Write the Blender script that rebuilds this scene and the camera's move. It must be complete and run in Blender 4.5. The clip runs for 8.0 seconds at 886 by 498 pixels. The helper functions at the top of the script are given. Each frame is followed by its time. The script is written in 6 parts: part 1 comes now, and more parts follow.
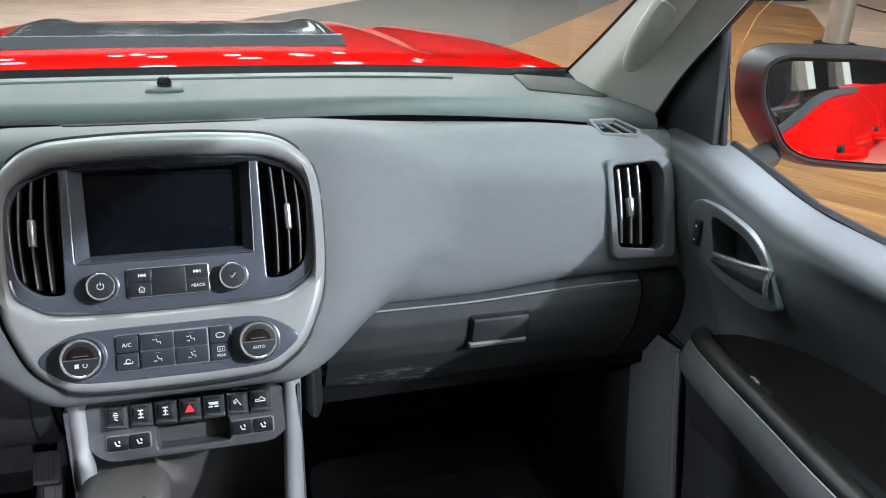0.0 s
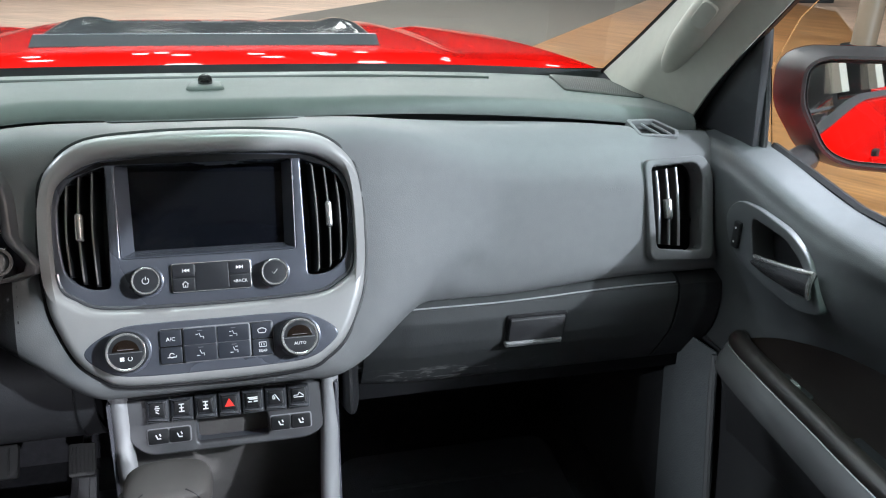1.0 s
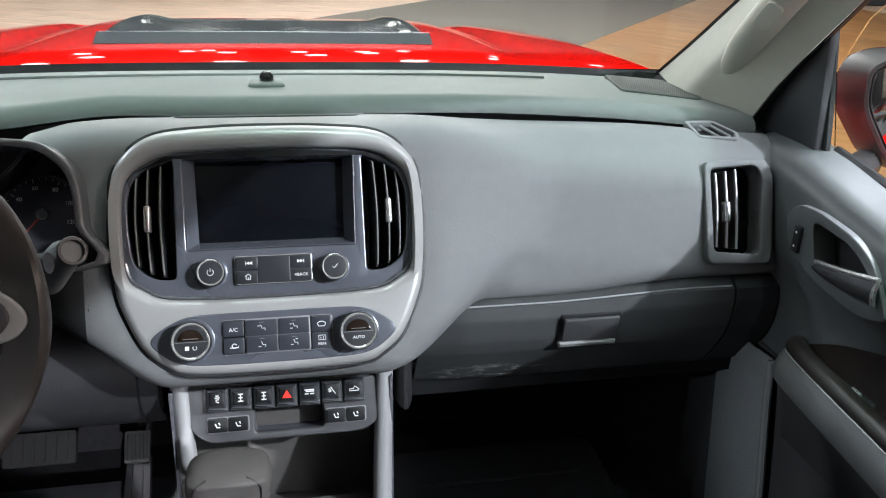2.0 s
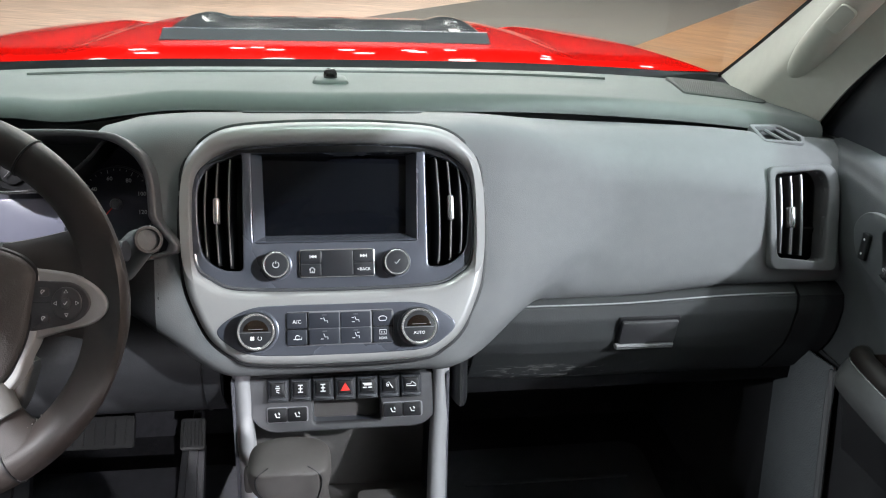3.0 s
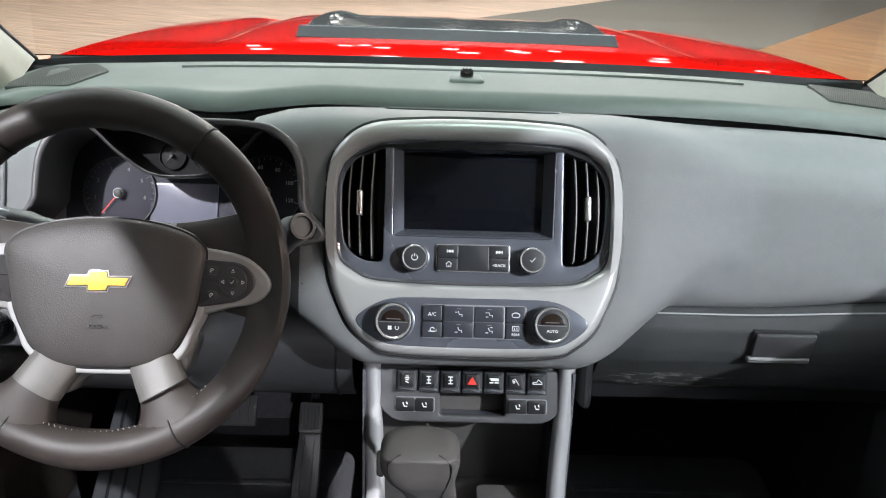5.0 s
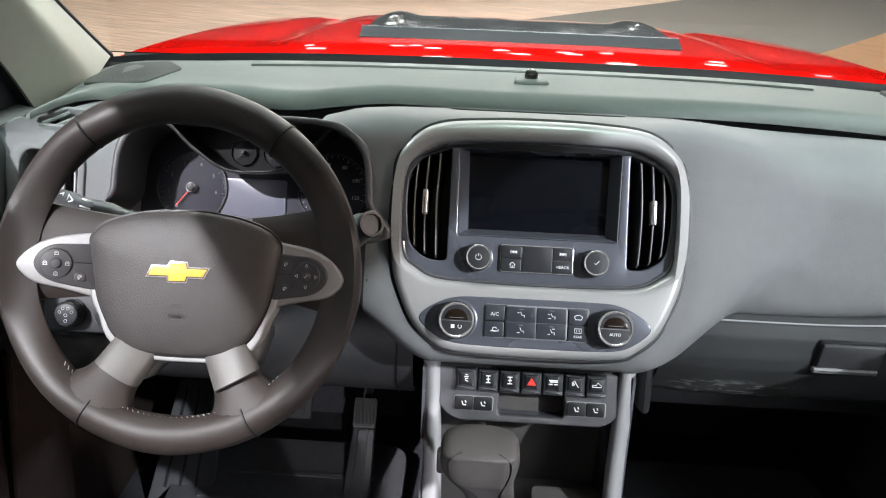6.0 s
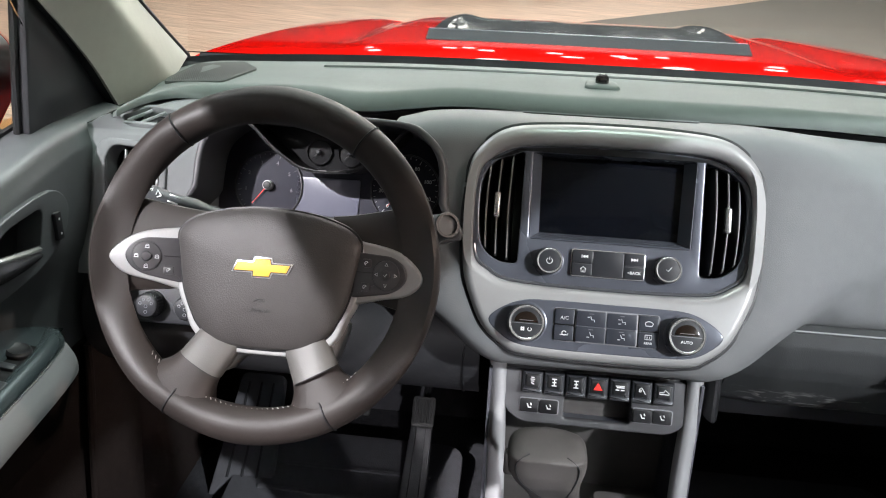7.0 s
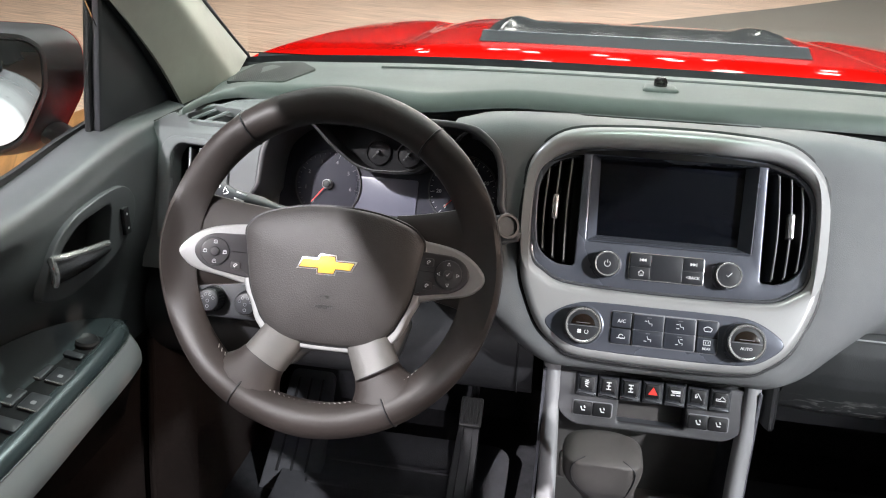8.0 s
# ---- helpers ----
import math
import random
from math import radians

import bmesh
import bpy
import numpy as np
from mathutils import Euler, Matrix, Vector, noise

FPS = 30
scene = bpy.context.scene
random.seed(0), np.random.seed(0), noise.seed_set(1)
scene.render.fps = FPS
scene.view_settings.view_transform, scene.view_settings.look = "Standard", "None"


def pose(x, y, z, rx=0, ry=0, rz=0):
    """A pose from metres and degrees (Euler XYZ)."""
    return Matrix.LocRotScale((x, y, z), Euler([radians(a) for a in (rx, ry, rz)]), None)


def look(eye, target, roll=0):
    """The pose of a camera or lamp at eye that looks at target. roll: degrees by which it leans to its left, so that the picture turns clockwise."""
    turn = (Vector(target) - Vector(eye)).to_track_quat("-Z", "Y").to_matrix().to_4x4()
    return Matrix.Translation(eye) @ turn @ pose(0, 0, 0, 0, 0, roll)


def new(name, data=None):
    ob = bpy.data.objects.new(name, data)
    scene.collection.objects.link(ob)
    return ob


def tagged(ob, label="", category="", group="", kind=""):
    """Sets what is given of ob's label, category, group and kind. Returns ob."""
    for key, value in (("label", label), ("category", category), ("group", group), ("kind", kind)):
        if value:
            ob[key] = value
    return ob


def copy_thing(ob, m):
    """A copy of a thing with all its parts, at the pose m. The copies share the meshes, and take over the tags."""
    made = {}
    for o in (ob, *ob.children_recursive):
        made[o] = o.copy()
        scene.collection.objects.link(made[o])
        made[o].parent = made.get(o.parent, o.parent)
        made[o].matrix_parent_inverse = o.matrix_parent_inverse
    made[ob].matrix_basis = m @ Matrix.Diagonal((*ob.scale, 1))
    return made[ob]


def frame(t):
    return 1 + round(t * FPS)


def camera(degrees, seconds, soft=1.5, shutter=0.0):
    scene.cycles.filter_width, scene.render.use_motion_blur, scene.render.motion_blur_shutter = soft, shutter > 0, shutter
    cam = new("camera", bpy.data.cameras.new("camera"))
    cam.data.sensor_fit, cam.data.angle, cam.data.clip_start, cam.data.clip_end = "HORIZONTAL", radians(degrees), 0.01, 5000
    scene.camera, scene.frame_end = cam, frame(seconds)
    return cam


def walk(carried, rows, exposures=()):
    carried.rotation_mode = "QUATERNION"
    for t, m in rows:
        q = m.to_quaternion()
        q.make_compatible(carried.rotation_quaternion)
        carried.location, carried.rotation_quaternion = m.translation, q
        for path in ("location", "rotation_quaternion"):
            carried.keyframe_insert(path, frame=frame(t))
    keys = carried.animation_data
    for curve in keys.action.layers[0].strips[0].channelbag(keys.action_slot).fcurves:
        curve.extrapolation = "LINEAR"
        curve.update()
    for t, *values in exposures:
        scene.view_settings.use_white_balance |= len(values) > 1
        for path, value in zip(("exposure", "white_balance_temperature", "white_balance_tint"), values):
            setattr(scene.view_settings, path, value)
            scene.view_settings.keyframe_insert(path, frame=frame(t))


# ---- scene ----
cam = camera(59.0, 8.0, soft=1.1)
PATH = [
    (0, (0.079, -0.846, 1.555), (0.594, 0.922, 0.775), 1.8),
    (0.5, (0.067, -0.843, 1.554), (0.566, 0.93, 0.773), 1.9),
    (1, (0.053, -0.842, 1.553), (0.522, 0.938, 0.773), 1.9),
    (2.5, (0.013, -0.844, 1.551), (0.339, 0.967, 0.767), 2.0),
    (3, (0.0, -0.845, 1.55), (0.275, 0.974, 0.765), 2.1),
    (3.5, (-0.013, -0.846, 1.548), (0.206, 0.98, 0.763), 2.1),
    (4, (-0.029, -0.85, 1.548), (0.13, 0.982, 0.762), 2.1),
    (4.5, (-0.043, -0.851, 1.547), (0.056, 0.985, 0.76), 2.1),
    (6, (-0.078, -0.861, 1.549), (-0.152, 0.974, 0.758), 2.1),
    (6.5, (-0.093, -0.866, 1.55), (-0.226, 0.966, 0.759), 2.2),
    (7, (-0.108, -0.872, 1.552), (-0.301, 0.955, 0.76), 2.1),
    (7.5, (-0.122, -0.878, 1.551), (-0.372, 0.942, 0.76), 2.1),
    (8, (-0.129, -0.882, 1.553), (-0.423, 0.931, 0.761), 1.9),
]
walk(cam, [(t, look(eye, target, roll)) for t, eye, target, roll in PATH],
     [(0, -1.58, 6050, 8), (1, -1.55, 6100, 8), (2.5, -1.46, 6350, 9), (4.5, -1.46, 6400, 9), (6, -1.51, 6500, 10), (8, -1.53, 6600, 11)])

# ---- light: an exhibition hall with lamps under a dark ceiling ----
world = bpy.data.worlds.new("hall_air")
scene.world = world
world.use_nodes = True
world.node_tree.nodes["Background"].inputs[0].default_value = (0.55, 0.6, 0.62, 1)
world.node_tree.nodes["Background"].inputs[1].default_value = 0.085


def area_lamp(name, eye, target, size, watts, colour):
    data = bpy.data.lights.new(name, "AREA")
    data.shape, data.size, data.energy, data.color = "DISK", size, watts, colour
    ob = new(name, data)
    ob.matrix_world = look(eye, target)
    return ob


area_lamp("hall_lamp_passenger_side", (9.4, -8.0, 7.6), (0.4, 0.1, 1.1), 0.32, 11000, (0.90, 0.95, 1.0))
spot = bpy.data.lights.new("hall_spot_driver_side", "SPOT")
spot.energy, spot.color, spot.shadow_soft_size, spot.spot_size, spot.spot_blend = 40000, (0.97, 0.96, 1.0), 0.13, radians(5.5), 0.4
new("hall_spot_driver_side", spot).matrix_world = look((-5.15, -7.1, 7.7), (-0.44, -0.12, 1.08))
rear = bpy.data.lights.new("hall_spot_behind", "SPOT")
rear.energy, rear.color, rear.shadow_soft_size, rear.spot_size, rear.spot_blend = 15000, (0.95, 0.94, 1.0), 0.13, radians(3.5), 0.4
new("hall_spot_behind", rear).matrix_world = look((3.0, -12.6, 6.1), (-0.38, 0.32, 0.58))
arm_spot = bpy.data.lights.new("hall_spot_driver_door", "SPOT")
arm_spot.energy, arm_spot.color, arm_spot.shadow_soft_size, arm_spot.spot_size, arm_spot.spot_blend = 12000, (0.86, 1.0, 0.96), 0.2, radians(4.2), 0.7
new("hall_spot_driver_door", arm_spot).matrix_world = look((1.5, 4.2, 9.0), (-0.69, -0.20, 1.0))
shelf_spot = bpy.data.lights.new("hall_spot_passenger_door", "SPOT")
shelf_spot.energy, shelf_spot.color, shelf_spot.shadow_soft_size, shelf_spot.spot_size, shelf_spot.spot_blend = 30000, (0.90, 0.91, 1.0), 0.1, radians(3.6), 0.6
new("hall_spot_passenger_door", shelf_spot).matrix_world = look((4.0, 1.0, 9.0), (0.76, -0.14, 1.24))
wheel_spot = bpy.data.lights.new("hall_spot_wheel", "SPOT")
wheel_spot.energy, wheel_spot.color, wheel_spot.shadow_soft_size, wheel_spot.spot_size, wheel_spot.spot_blend = 16000, (1.0, 0.80, 0.69), 0.3, radians(2.6), 0.7
new("hall_spot_wheel", wheel_spot).matrix_world = look((9.4, -4.5, 5.6), (-0.28, -0.1, 1.2))
side = bpy.data.lights.new("hall_spot_left_aisle", "SPOT")
side.energy, side.color, side.shadow_soft_size, side.spot_size, side.spot_blend = 6500, (0.92, 0.96, 1.0), 0.12, radians(2.1), 0.35
new("hall_spot_left_aisle", side).matrix_world = look((-9.5, -5.5, 5.2), (0.72, -0.02, 0.84))
area_lamp("hall_lamp_front_corner", (-5.5, 3.5, 5.6), (0.7, -0.2, 1.1), 0.5, 450, (0.85, 0.92, 1.0))
area_lamp("hall_lamp_above", (0.9, -4.4, 9.0), (0.0, 0.2, 1.2), 0.5, 1700, (0.72, 1.0, 0.88))
area_lamp("hall_lamp_front", (-2.2, 2.9, 9.0), (0.1, 0.7, 1.2), 1.2, 380, (0.85, 1.0, 0.93))
# Unseen spot, added to brighten the bonnet alone.
bonnet_spot = bpy.data.lights.new("hall_spot_bonnet", "SPOT")
bonnet_spot.energy, bonnet_spot.color, bonnet_spot.shadow_soft_size, bonnet_spot.spot_size, bonnet_spot.spot_blend = 5000, (1.0, 0.95, 0.92), 0.2, radians(8), 0.6
new("hall_spot_bonnet", bonnet_spot).matrix_world = look((0.8, 9.0, 8.5), (0.0, 1.42, 1.28))
area_lamp("hall_lamp_floor", (2.0, 14.0, 9.0), (2.0, 14.0, 0.0), 5.0, 1400, (1.0, 0.94, 0.88))
# Wide unseen disc added as soft fill, in place of separate fixtures.
area_lamp("hall_lamps_overhead", (0.0, 8.0, 9.5), (0.0, 8.0, 0.0), 12.0, 1700, (0.95, 0.98, 1.0))

# ---- materials ----


def mat(name, colour, rough=0.5, metal=0.0, vary=0.1, grain=60.0, stain=4.0, bump=0.0, bump_scale=600.0, coat=0.0, spec=0.5):
    m = bpy.data.materials.new(name)
    m.use_nodes = True
    nt = m.node_tree
    b = nt.nodes["Principled BSDF"]
    tc = nt.nodes.new("ShaderNodeTexCoord")
    fine, broad = nt.nodes.new("ShaderNodeTexNoise"), nt.nodes.new("ShaderNodeTexNoise")
    fine.inputs["Scale"].default_value, broad.inputs["Scale"].default_value = grain, stain
    broad.inputs["Detail"].default_value = 6
    for n in (fine, broad):
        nt.links.new(tc.outputs["Object"], n.inputs["Vector"])
    add = nt.nodes.new("ShaderNodeMath")
    add.operation = "ADD"
    nt.links.new(fine.outputs["Fac"], add.inputs[0])
    nt.links.new(broad.outputs["Fac"], add.inputs[1])
    ramp = nt.nodes.new("ShaderNodeMapRange")
    ramp.inputs["From Min"].default_value, ramp.inputs["From Max"].default_value = 0.6, 1.4
    ramp.inputs["To Min"].default_value, ramp.inputs["To Max"].default_value = 1 - vary, 1 + vary
    nt.links.new(add.outputs[0], ramp.inputs["Value"])
    mul = nt.nodes.new("ShaderNodeVectorMath")
    mul.operation = "SCALE"
    mul.inputs[0].default_value = colour
    nt.links.new(ramp.outputs[0], mul.inputs["Scale"])
    nt.links.new(mul.outputs[0], b.inputs["Base Color"])
    rr = nt.nodes.new("ShaderNodeMapRange")
    rr.inputs["From Min"].default_value, rr.inputs["From Max"].default_value = 0.3, 0.7
    rr.inputs["To Min"].default_value, rr.inputs["To Max"].default_value = max(rough * 0.88, 0.0), min(rough * 1.12, 1)
    nt.links.new(broad.outputs["Fac"], rr.inputs["Value"])
    nt.links.new(rr.outputs[0], b.inputs["Roughness"])
    b.inputs["Metallic"].default_value = metal
    b.inputs["Coat Weight"].default_value = coat
    b.inputs["Coat Roughness"].default_value = 0.04
    b.inputs["Specular IOR Level"].default_value = spec
    if bump > 0:
        vor = nt.nodes.new("ShaderNodeTexVoronoi")
        vor.inputs["Scale"].default_value = bump_scale
        nt.links.new(tc.outputs["Object"], vor.inputs["Vector"])
        bp = nt.nodes.new("ShaderNodeBump")
        bp.inputs["Strength"].default_value = bump
        bp.inputs["Distance"].default_value = 0.0006
        nt.links.new(vor.outputs["Distance"], bp.inputs["Height"])
        nt.links.new(bp.outputs[0], b.inputs["Normal"])
    return m


def glass(name, tint, rough=0.0):
    m = bpy.data.materials.new(name)
    m.use_nodes = True
    b = m.node_tree.nodes["Principled BSDF"]
    b.inputs["Base Color"].default_value = (*tint, 1)
    b.inputs["Roughness"].default_value = rough
    b.inputs["Transmission Weight"].default_value = 1.0
    b.inputs["IOR"].default_value = 1.18
    return m


def glow(name, colour, strength):
    m = bpy.data.materials.new(name)
    m.use_nodes = True
    b = m.node_tree.nodes["Principled BSDF"]
    b.inputs["Base Color"].default_value = (*colour, 1)
    b.inputs["Emission Color"].default_value = (*colour, 1)
    b.inputs["Emission Strength"].default_value = strength
    return m


PAD = mat("grained_grey_plastic", (0.116, 0.119, 0.122), 0.68, spec=0.12, bump=0.18, bump_scale=900, vary=0.045)
PAD_TOP = mat("grained_dash_top", (0.102, 0.112, 0.108), 0.7, spec=0.14, bump=0.18, bump_scale=900, vary=0.045)
DARK = mat("charcoal_plastic", (0.03, 0.03, 0.032), 0.5, bump=0.2, bump_scale=900)
BLACK = mat("black_plastic", (0.008, 0.008, 0.009), 0.5, spec=0.3)
GLOSS = mat("gloss_black_trim", (0.012, 0.011, 0.011), 0.12, coat=0.6)
SILVER = mat("satin_silver_paint", (0.37, 0.37, 0.37), 0.33, metal=0.45, vary=0.04, grain=900)
BUTTON = mat("dark_blue_grey_button", (0.026, 0.029, 0.037), 0.32, vary=0.06, spec=0.4)
STEEL_BLUE = mat("dark_metallic_trim", (0.090, 0.097, 0.118), 0.27, metal=0.4, vary=0.06, grain=1200)
SWITCH = mat("soft_black_switch", (0.018, 0.019, 0.022), 0.42, vary=0.1, spec=0.3)
CHROME = mat("chrome", (0.75, 0.75, 0.74), 0.18, metal=0.8, vary=0.03)
LEATHER = mat("grey_leather", (0.0200, 0.0160, 0.0146), 0.48, spec=0.3, bump=0.12, bump_scale=1500, vary=0.12)
HUB = mat("grained_hub_cover", (0.038, 0.035, 0.034), 0.5, spec=0.28, bump=0.32, bump_scale=850, vary=0.10)
THREAD = mat("pale_thread", (0.26, 0.25, 0.24), 0.8)
SCREEN = mat("dark_display_glass", (0.003, 0.0035, 0.005), 0.1, vary=0.02, spec=0.25)
WHITE = mat("white_print", (0.75, 0.75, 0.75), 0.6, vary=0.02)
GREYPRINT = mat("grey_print", (0.16, 0.16, 0.17), 0.6, vary=0.02)
RED_PRINT = mat("red_print", (0.75, 0.03, 0.02), 0.5, vary=0.02)
GOLD = mat("gold_enamel", (0.72, 0.38, 0.05), 0.6, metal=0.1, vary=0.15, grain=300)
BEIGE = mat("pillar_trim", (0.36, 0.353, 0.30), 0.6, bump=0.15, bump_scale=1200, vary=0.05)
RED = mat("red_car_paint", (0.90, 0.004, 0.0015), 0.5, spec=0.0, vary=0.05, grain=400, coat=1.0)
CARBON = mat("dark_scoop_paint", (0.075, 0.085, 0.10), 0.16, metal=0.3, vary=0.1, coat=0.8)
CARPET = mat("black_carpet", (0.026, 0.026, 0.029), 0.95, bump=0.8, bump_scale=500, vary=0.3, spec=0.1)
MATRUB = mat("grey_floor_mat", (0.045, 0.045, 0.05), 0.7, bump=0.4, bump_scale=400, vary=0.2)
GLASS = glass("clear_glass", (0.97, 0.985, 0.975))
DIMPANE = glass("light_dimming_glass", (0.05, 0.055, 0.055))
MIRROR = mat("mirror_silver", (0.86, 0.87, 0.88), 0.015, metal=1.0, vary=0.01)
HEADLINER = mat("grey_headliner", (0.46, 0.45, 0.40), 0.9, bump=0.3, bump_scale=600)
SEAT = mat("grey_seat_leather", (0.06, 0.06, 0.063), 0.5, bump=0.35, bump_scale=500)


def scuffed(name, colour, low, high):
    """Grained plastic with pale scrapes inside a box of the object's own space."""
    m = mat(name, colour, 0.55, spec=0.2, bump=0.25, bump_scale=900, vary=0.08)
    nt = m.node_tree
    b = nt.nodes["Principled BSDF"]
    old = b.inputs["Base Color"].links[0].from_socket
    tc = nt.nodes.new("ShaderNodeTexCoord")
    sep = nt.nodes.new("ShaderNodeSeparateXYZ")
    nt.links.new(tc.outputs["Object"], sep.inputs[0])
    fac = None
    st = nt.nodes.new("ShaderNodeMapping")
    st.inputs["Scale"].default_value = (22, 22, 60)
    st.inputs["Rotation"].default_value = (0, 0.35, 0)
    nt.links.new(tc.outputs["Object"], st.inputs["Vector"])
    no = nt.nodes.new("ShaderNodeTexNoise")
    no.inputs["Scale"].default_value, no.inputs["Detail"].default_value, no.inputs["Distortion"].default_value = 1.6, 8, 1.2
    nt.links.new(st.outputs[0], no.inputs["Vector"])
    r = nt.nodes.new("ShaderNodeMapRange")
    r.inputs["From Min"].default_value, r.inputs["From Max"].default_value = 0.55, 0.70
    nt.links.new(no.outputs["Fac"], r.inputs["Value"])
    fac = r.outputs[0]
    for axis, a, z in ((0, low[0], high[0]), (2, low[2], high[2])):
        for edge, inner in ((a, a + 0.25 * (z - a)), (z, z - 0.25 * (z - a))):
            q = nt.nodes.new("ShaderNodeMapRange")
            q.inputs["From Min"].default_value, q.inputs["From Max"].default_value = edge, inner
            nt.links.new(sep.outputs[axis], q.inputs["Value"])
            mu = nt.nodes.new("ShaderNodeMath")
            mu.operation = "MULTIPLY"
            nt.links.new(fac, mu.inputs[0])
            nt.links.new(q.outputs[0], mu.inputs[1])
            fac = mu.outputs[0]
    mix = nt.nodes.new("ShaderNodeMix")
    mix.data_type = "RGBA"
    nt.links.new(fac, mix.inputs["Factor"])
    nt.links.new(old, mix.inputs["A"])
    mix.inputs["B"].default_value = (0.30, 0.30, 0.29, 1)
    nt.links.new(mix.outputs["Result"], b.inputs["Base Color"])
    return m


def planks(name, tones, length, width, turn, rough, gap=0.002):
    """A floor of planks with grain; turn in degrees about z."""
    m = bpy.data.materials.new(name)
    m.use_nodes = True
    nt = m.node_tree
    b = nt.nodes["Principled BSDF"]
    tc, mp = nt.nodes.new("ShaderNodeTexCoord"), nt.nodes.new("ShaderNodeMapping")
    mp.inputs["Rotation"].default_value = (0, 0, radians(turn))
    nt.links.new(tc.outputs["Object"], mp.inputs["Vector"])
    br = nt.nodes.new("ShaderNodeTexBrick")
    br.inputs["Scale"].default_value = 1.0
    br.inputs["Brick Width"].default_value, br.inputs["Row Height"].default_value = length, width
    br.inputs["Mortar Size"].default_value = gap
    br.inputs["Color1"].default_value, br.inputs["Color2"].default_value = (*tones[0], 1), (*tones[1], 1)
    br.inputs["Mortar"].default_value = (*tones[2], 1)
    nt.links.new(mp.outputs[0], br.inputs["Vector"])
    st = nt.nodes.new("ShaderNodeMapping")
    st.inputs["Scale"].default_value = (0.6, 9, 1)
    nt.links.new(mp.outputs[0], st.inputs["Vector"])
    no = nt.nodes.new("ShaderNodeTexNoise")
    no.inputs["Scale"].default_value, no.inputs["Detail"].default_value = 2.2, 6
    nt.links.new(st.outputs[0], no.inputs["Vector"])
    rp = nt.nodes.new("ShaderNodeMapRange")
    rp.inputs["From Min"].default_value, rp.inputs["From Max"].default_value = 0.3, 0.7
    rp.inputs["To Min"].default_value, rp.inputs["To Max"].default_value = 0.6, 1.4
    nt.links.new(no.outputs["Fac"], rp.inputs["Value"])
    sc = nt.nodes.new("ShaderNodeVectorMath")
    sc.operation = "SCALE"
    nt.links.new(br.outputs["Color"], sc.inputs[0])
    nt.links.new(rp.outputs[0], sc.inputs["Scale"])
    nt.links.new(sc.outputs[0], b.inputs["Base Color"])
    b.inputs["Roughness"].default_value = rough
    return m


OAK = planks("warm_oak_floor", ((0.40, 0.20, 0.075), (0.29, 0.135, 0.048), (0.12, 0.06, 0.025)), 1.8, 0.14, 58, 0.33)
PALE = planks("pale_board_floor", ((0.60, 0.415, 0.305), (0.53, 0.365, 0.265), (0.42, 0.30, 0.215)), 2.4, 0.35, 20, 0.5)
GREYCARPET = mat("grey_brown_carpet", (0.10, 0.086, 0.069), 0.9, vary=0.2, grain=12, stain=0.4)
HALLDARK = mat("grey_hall_wall", (0.055, 0.05, 0.047), 0.9, vary=0.2, grain=4, stain=0.3)
MESHPAD = mat("dotted_grey_cover", (0.10, 0.11, 0.115), 0.7, bump=1.0, bump_scale=380, vary=0.1)
SLATEDGE = mat("pale_slat_edge", (0.12, 0.115, 0.11), 0.4, vary=0.1)
HUBMARK = mat("faint_hub_print", (0.009, 0.009, 0.009), 0.6)
RAIL = mat("silver_rail_paint", (0.31, 0.31, 0.318), 0.35, metal=0.35, vary=0.05, grain=900)
SCUFFED = scuffed("scuffed_grey_plastic", (0.029, 0.0305, 0.0315), (0.19, 0, 0.895), (0.47, 0, 0.958))
MATTE = mat("matte_black_face", (0.022, 0.025, 0.03), 0.8, spec=0.2)
GRIDLINE = mat("grid_line_grey", (0.07, 0.08, 0.09), 0.7, spec=0.2)
SAIL = mat("sail_black", (0.02, 0.021, 0.024), 0.35, vary=0.05)
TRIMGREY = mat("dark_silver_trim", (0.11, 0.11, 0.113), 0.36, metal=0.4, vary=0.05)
MIRRORBODY = mat("dark_mirror_plastic", (0.035, 0.03, 0.032), 0.4, vary=0.1)
POSTPAINT = mat("beige_post_paint", (0.2, 0.155, 0.11), 0.5)
REDSTAND = mat("red_stand_floor", (0.5, 0.06, 0.03), 0.4)
TEALPAINT = mat("dark_teal_paint", (0.02, 0.05, 0.055), 0.3, coat=1.0, vary=0.03)
WHITEPAINT = mat("white_car_paint", (0.75, 0.75, 0.76), 0.3, coat=1.0, vary=0.03)
PODGREY = mat("metallic_grey_switch", (0.036, 0.034, 0.036), 0.42, vary=0.08, spec=0.4)
WHEELSILVER = mat("satin_wheel_trim", (0.36, 0.36, 0.358), 0.32, metal=0.4, vary=0.05, grain=900)
# Darkened copy for the driver's lower door: its shade is put into the colour.
DOORSHADE = mat("shaded_driver_lining", (0.007, 0.005, 0.0045), 0.9, bump=0.5, bump_scale=500, vary=0.25, spec=0.05)
# Passenger's armrest top: blackened copy, the shade on that side is in its colour.
ARM_SHADED = mat("shaded_armrest_black", (0.0075, 0.0055, 0.0045), 0.5, spec=0.03, vary=0.06)
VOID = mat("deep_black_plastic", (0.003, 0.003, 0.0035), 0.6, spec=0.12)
GRIPSKIN = mat("dark_grip_leather", (0.052, 0.048, 0.046), 0.6, bump=0.12, bump_scale=1500, vary=0.1, spec=0.3)
BANKGREY = mat("dark_grey_fascia", (0.050, 0.050, 0.053), 0.42, spec=0.4, vary=0.08)
ARMROLL = mat("glossy_armrest_edge", (0.016, 0.0135, 0.012), 0.34, spec=0.5, vary=0.05)
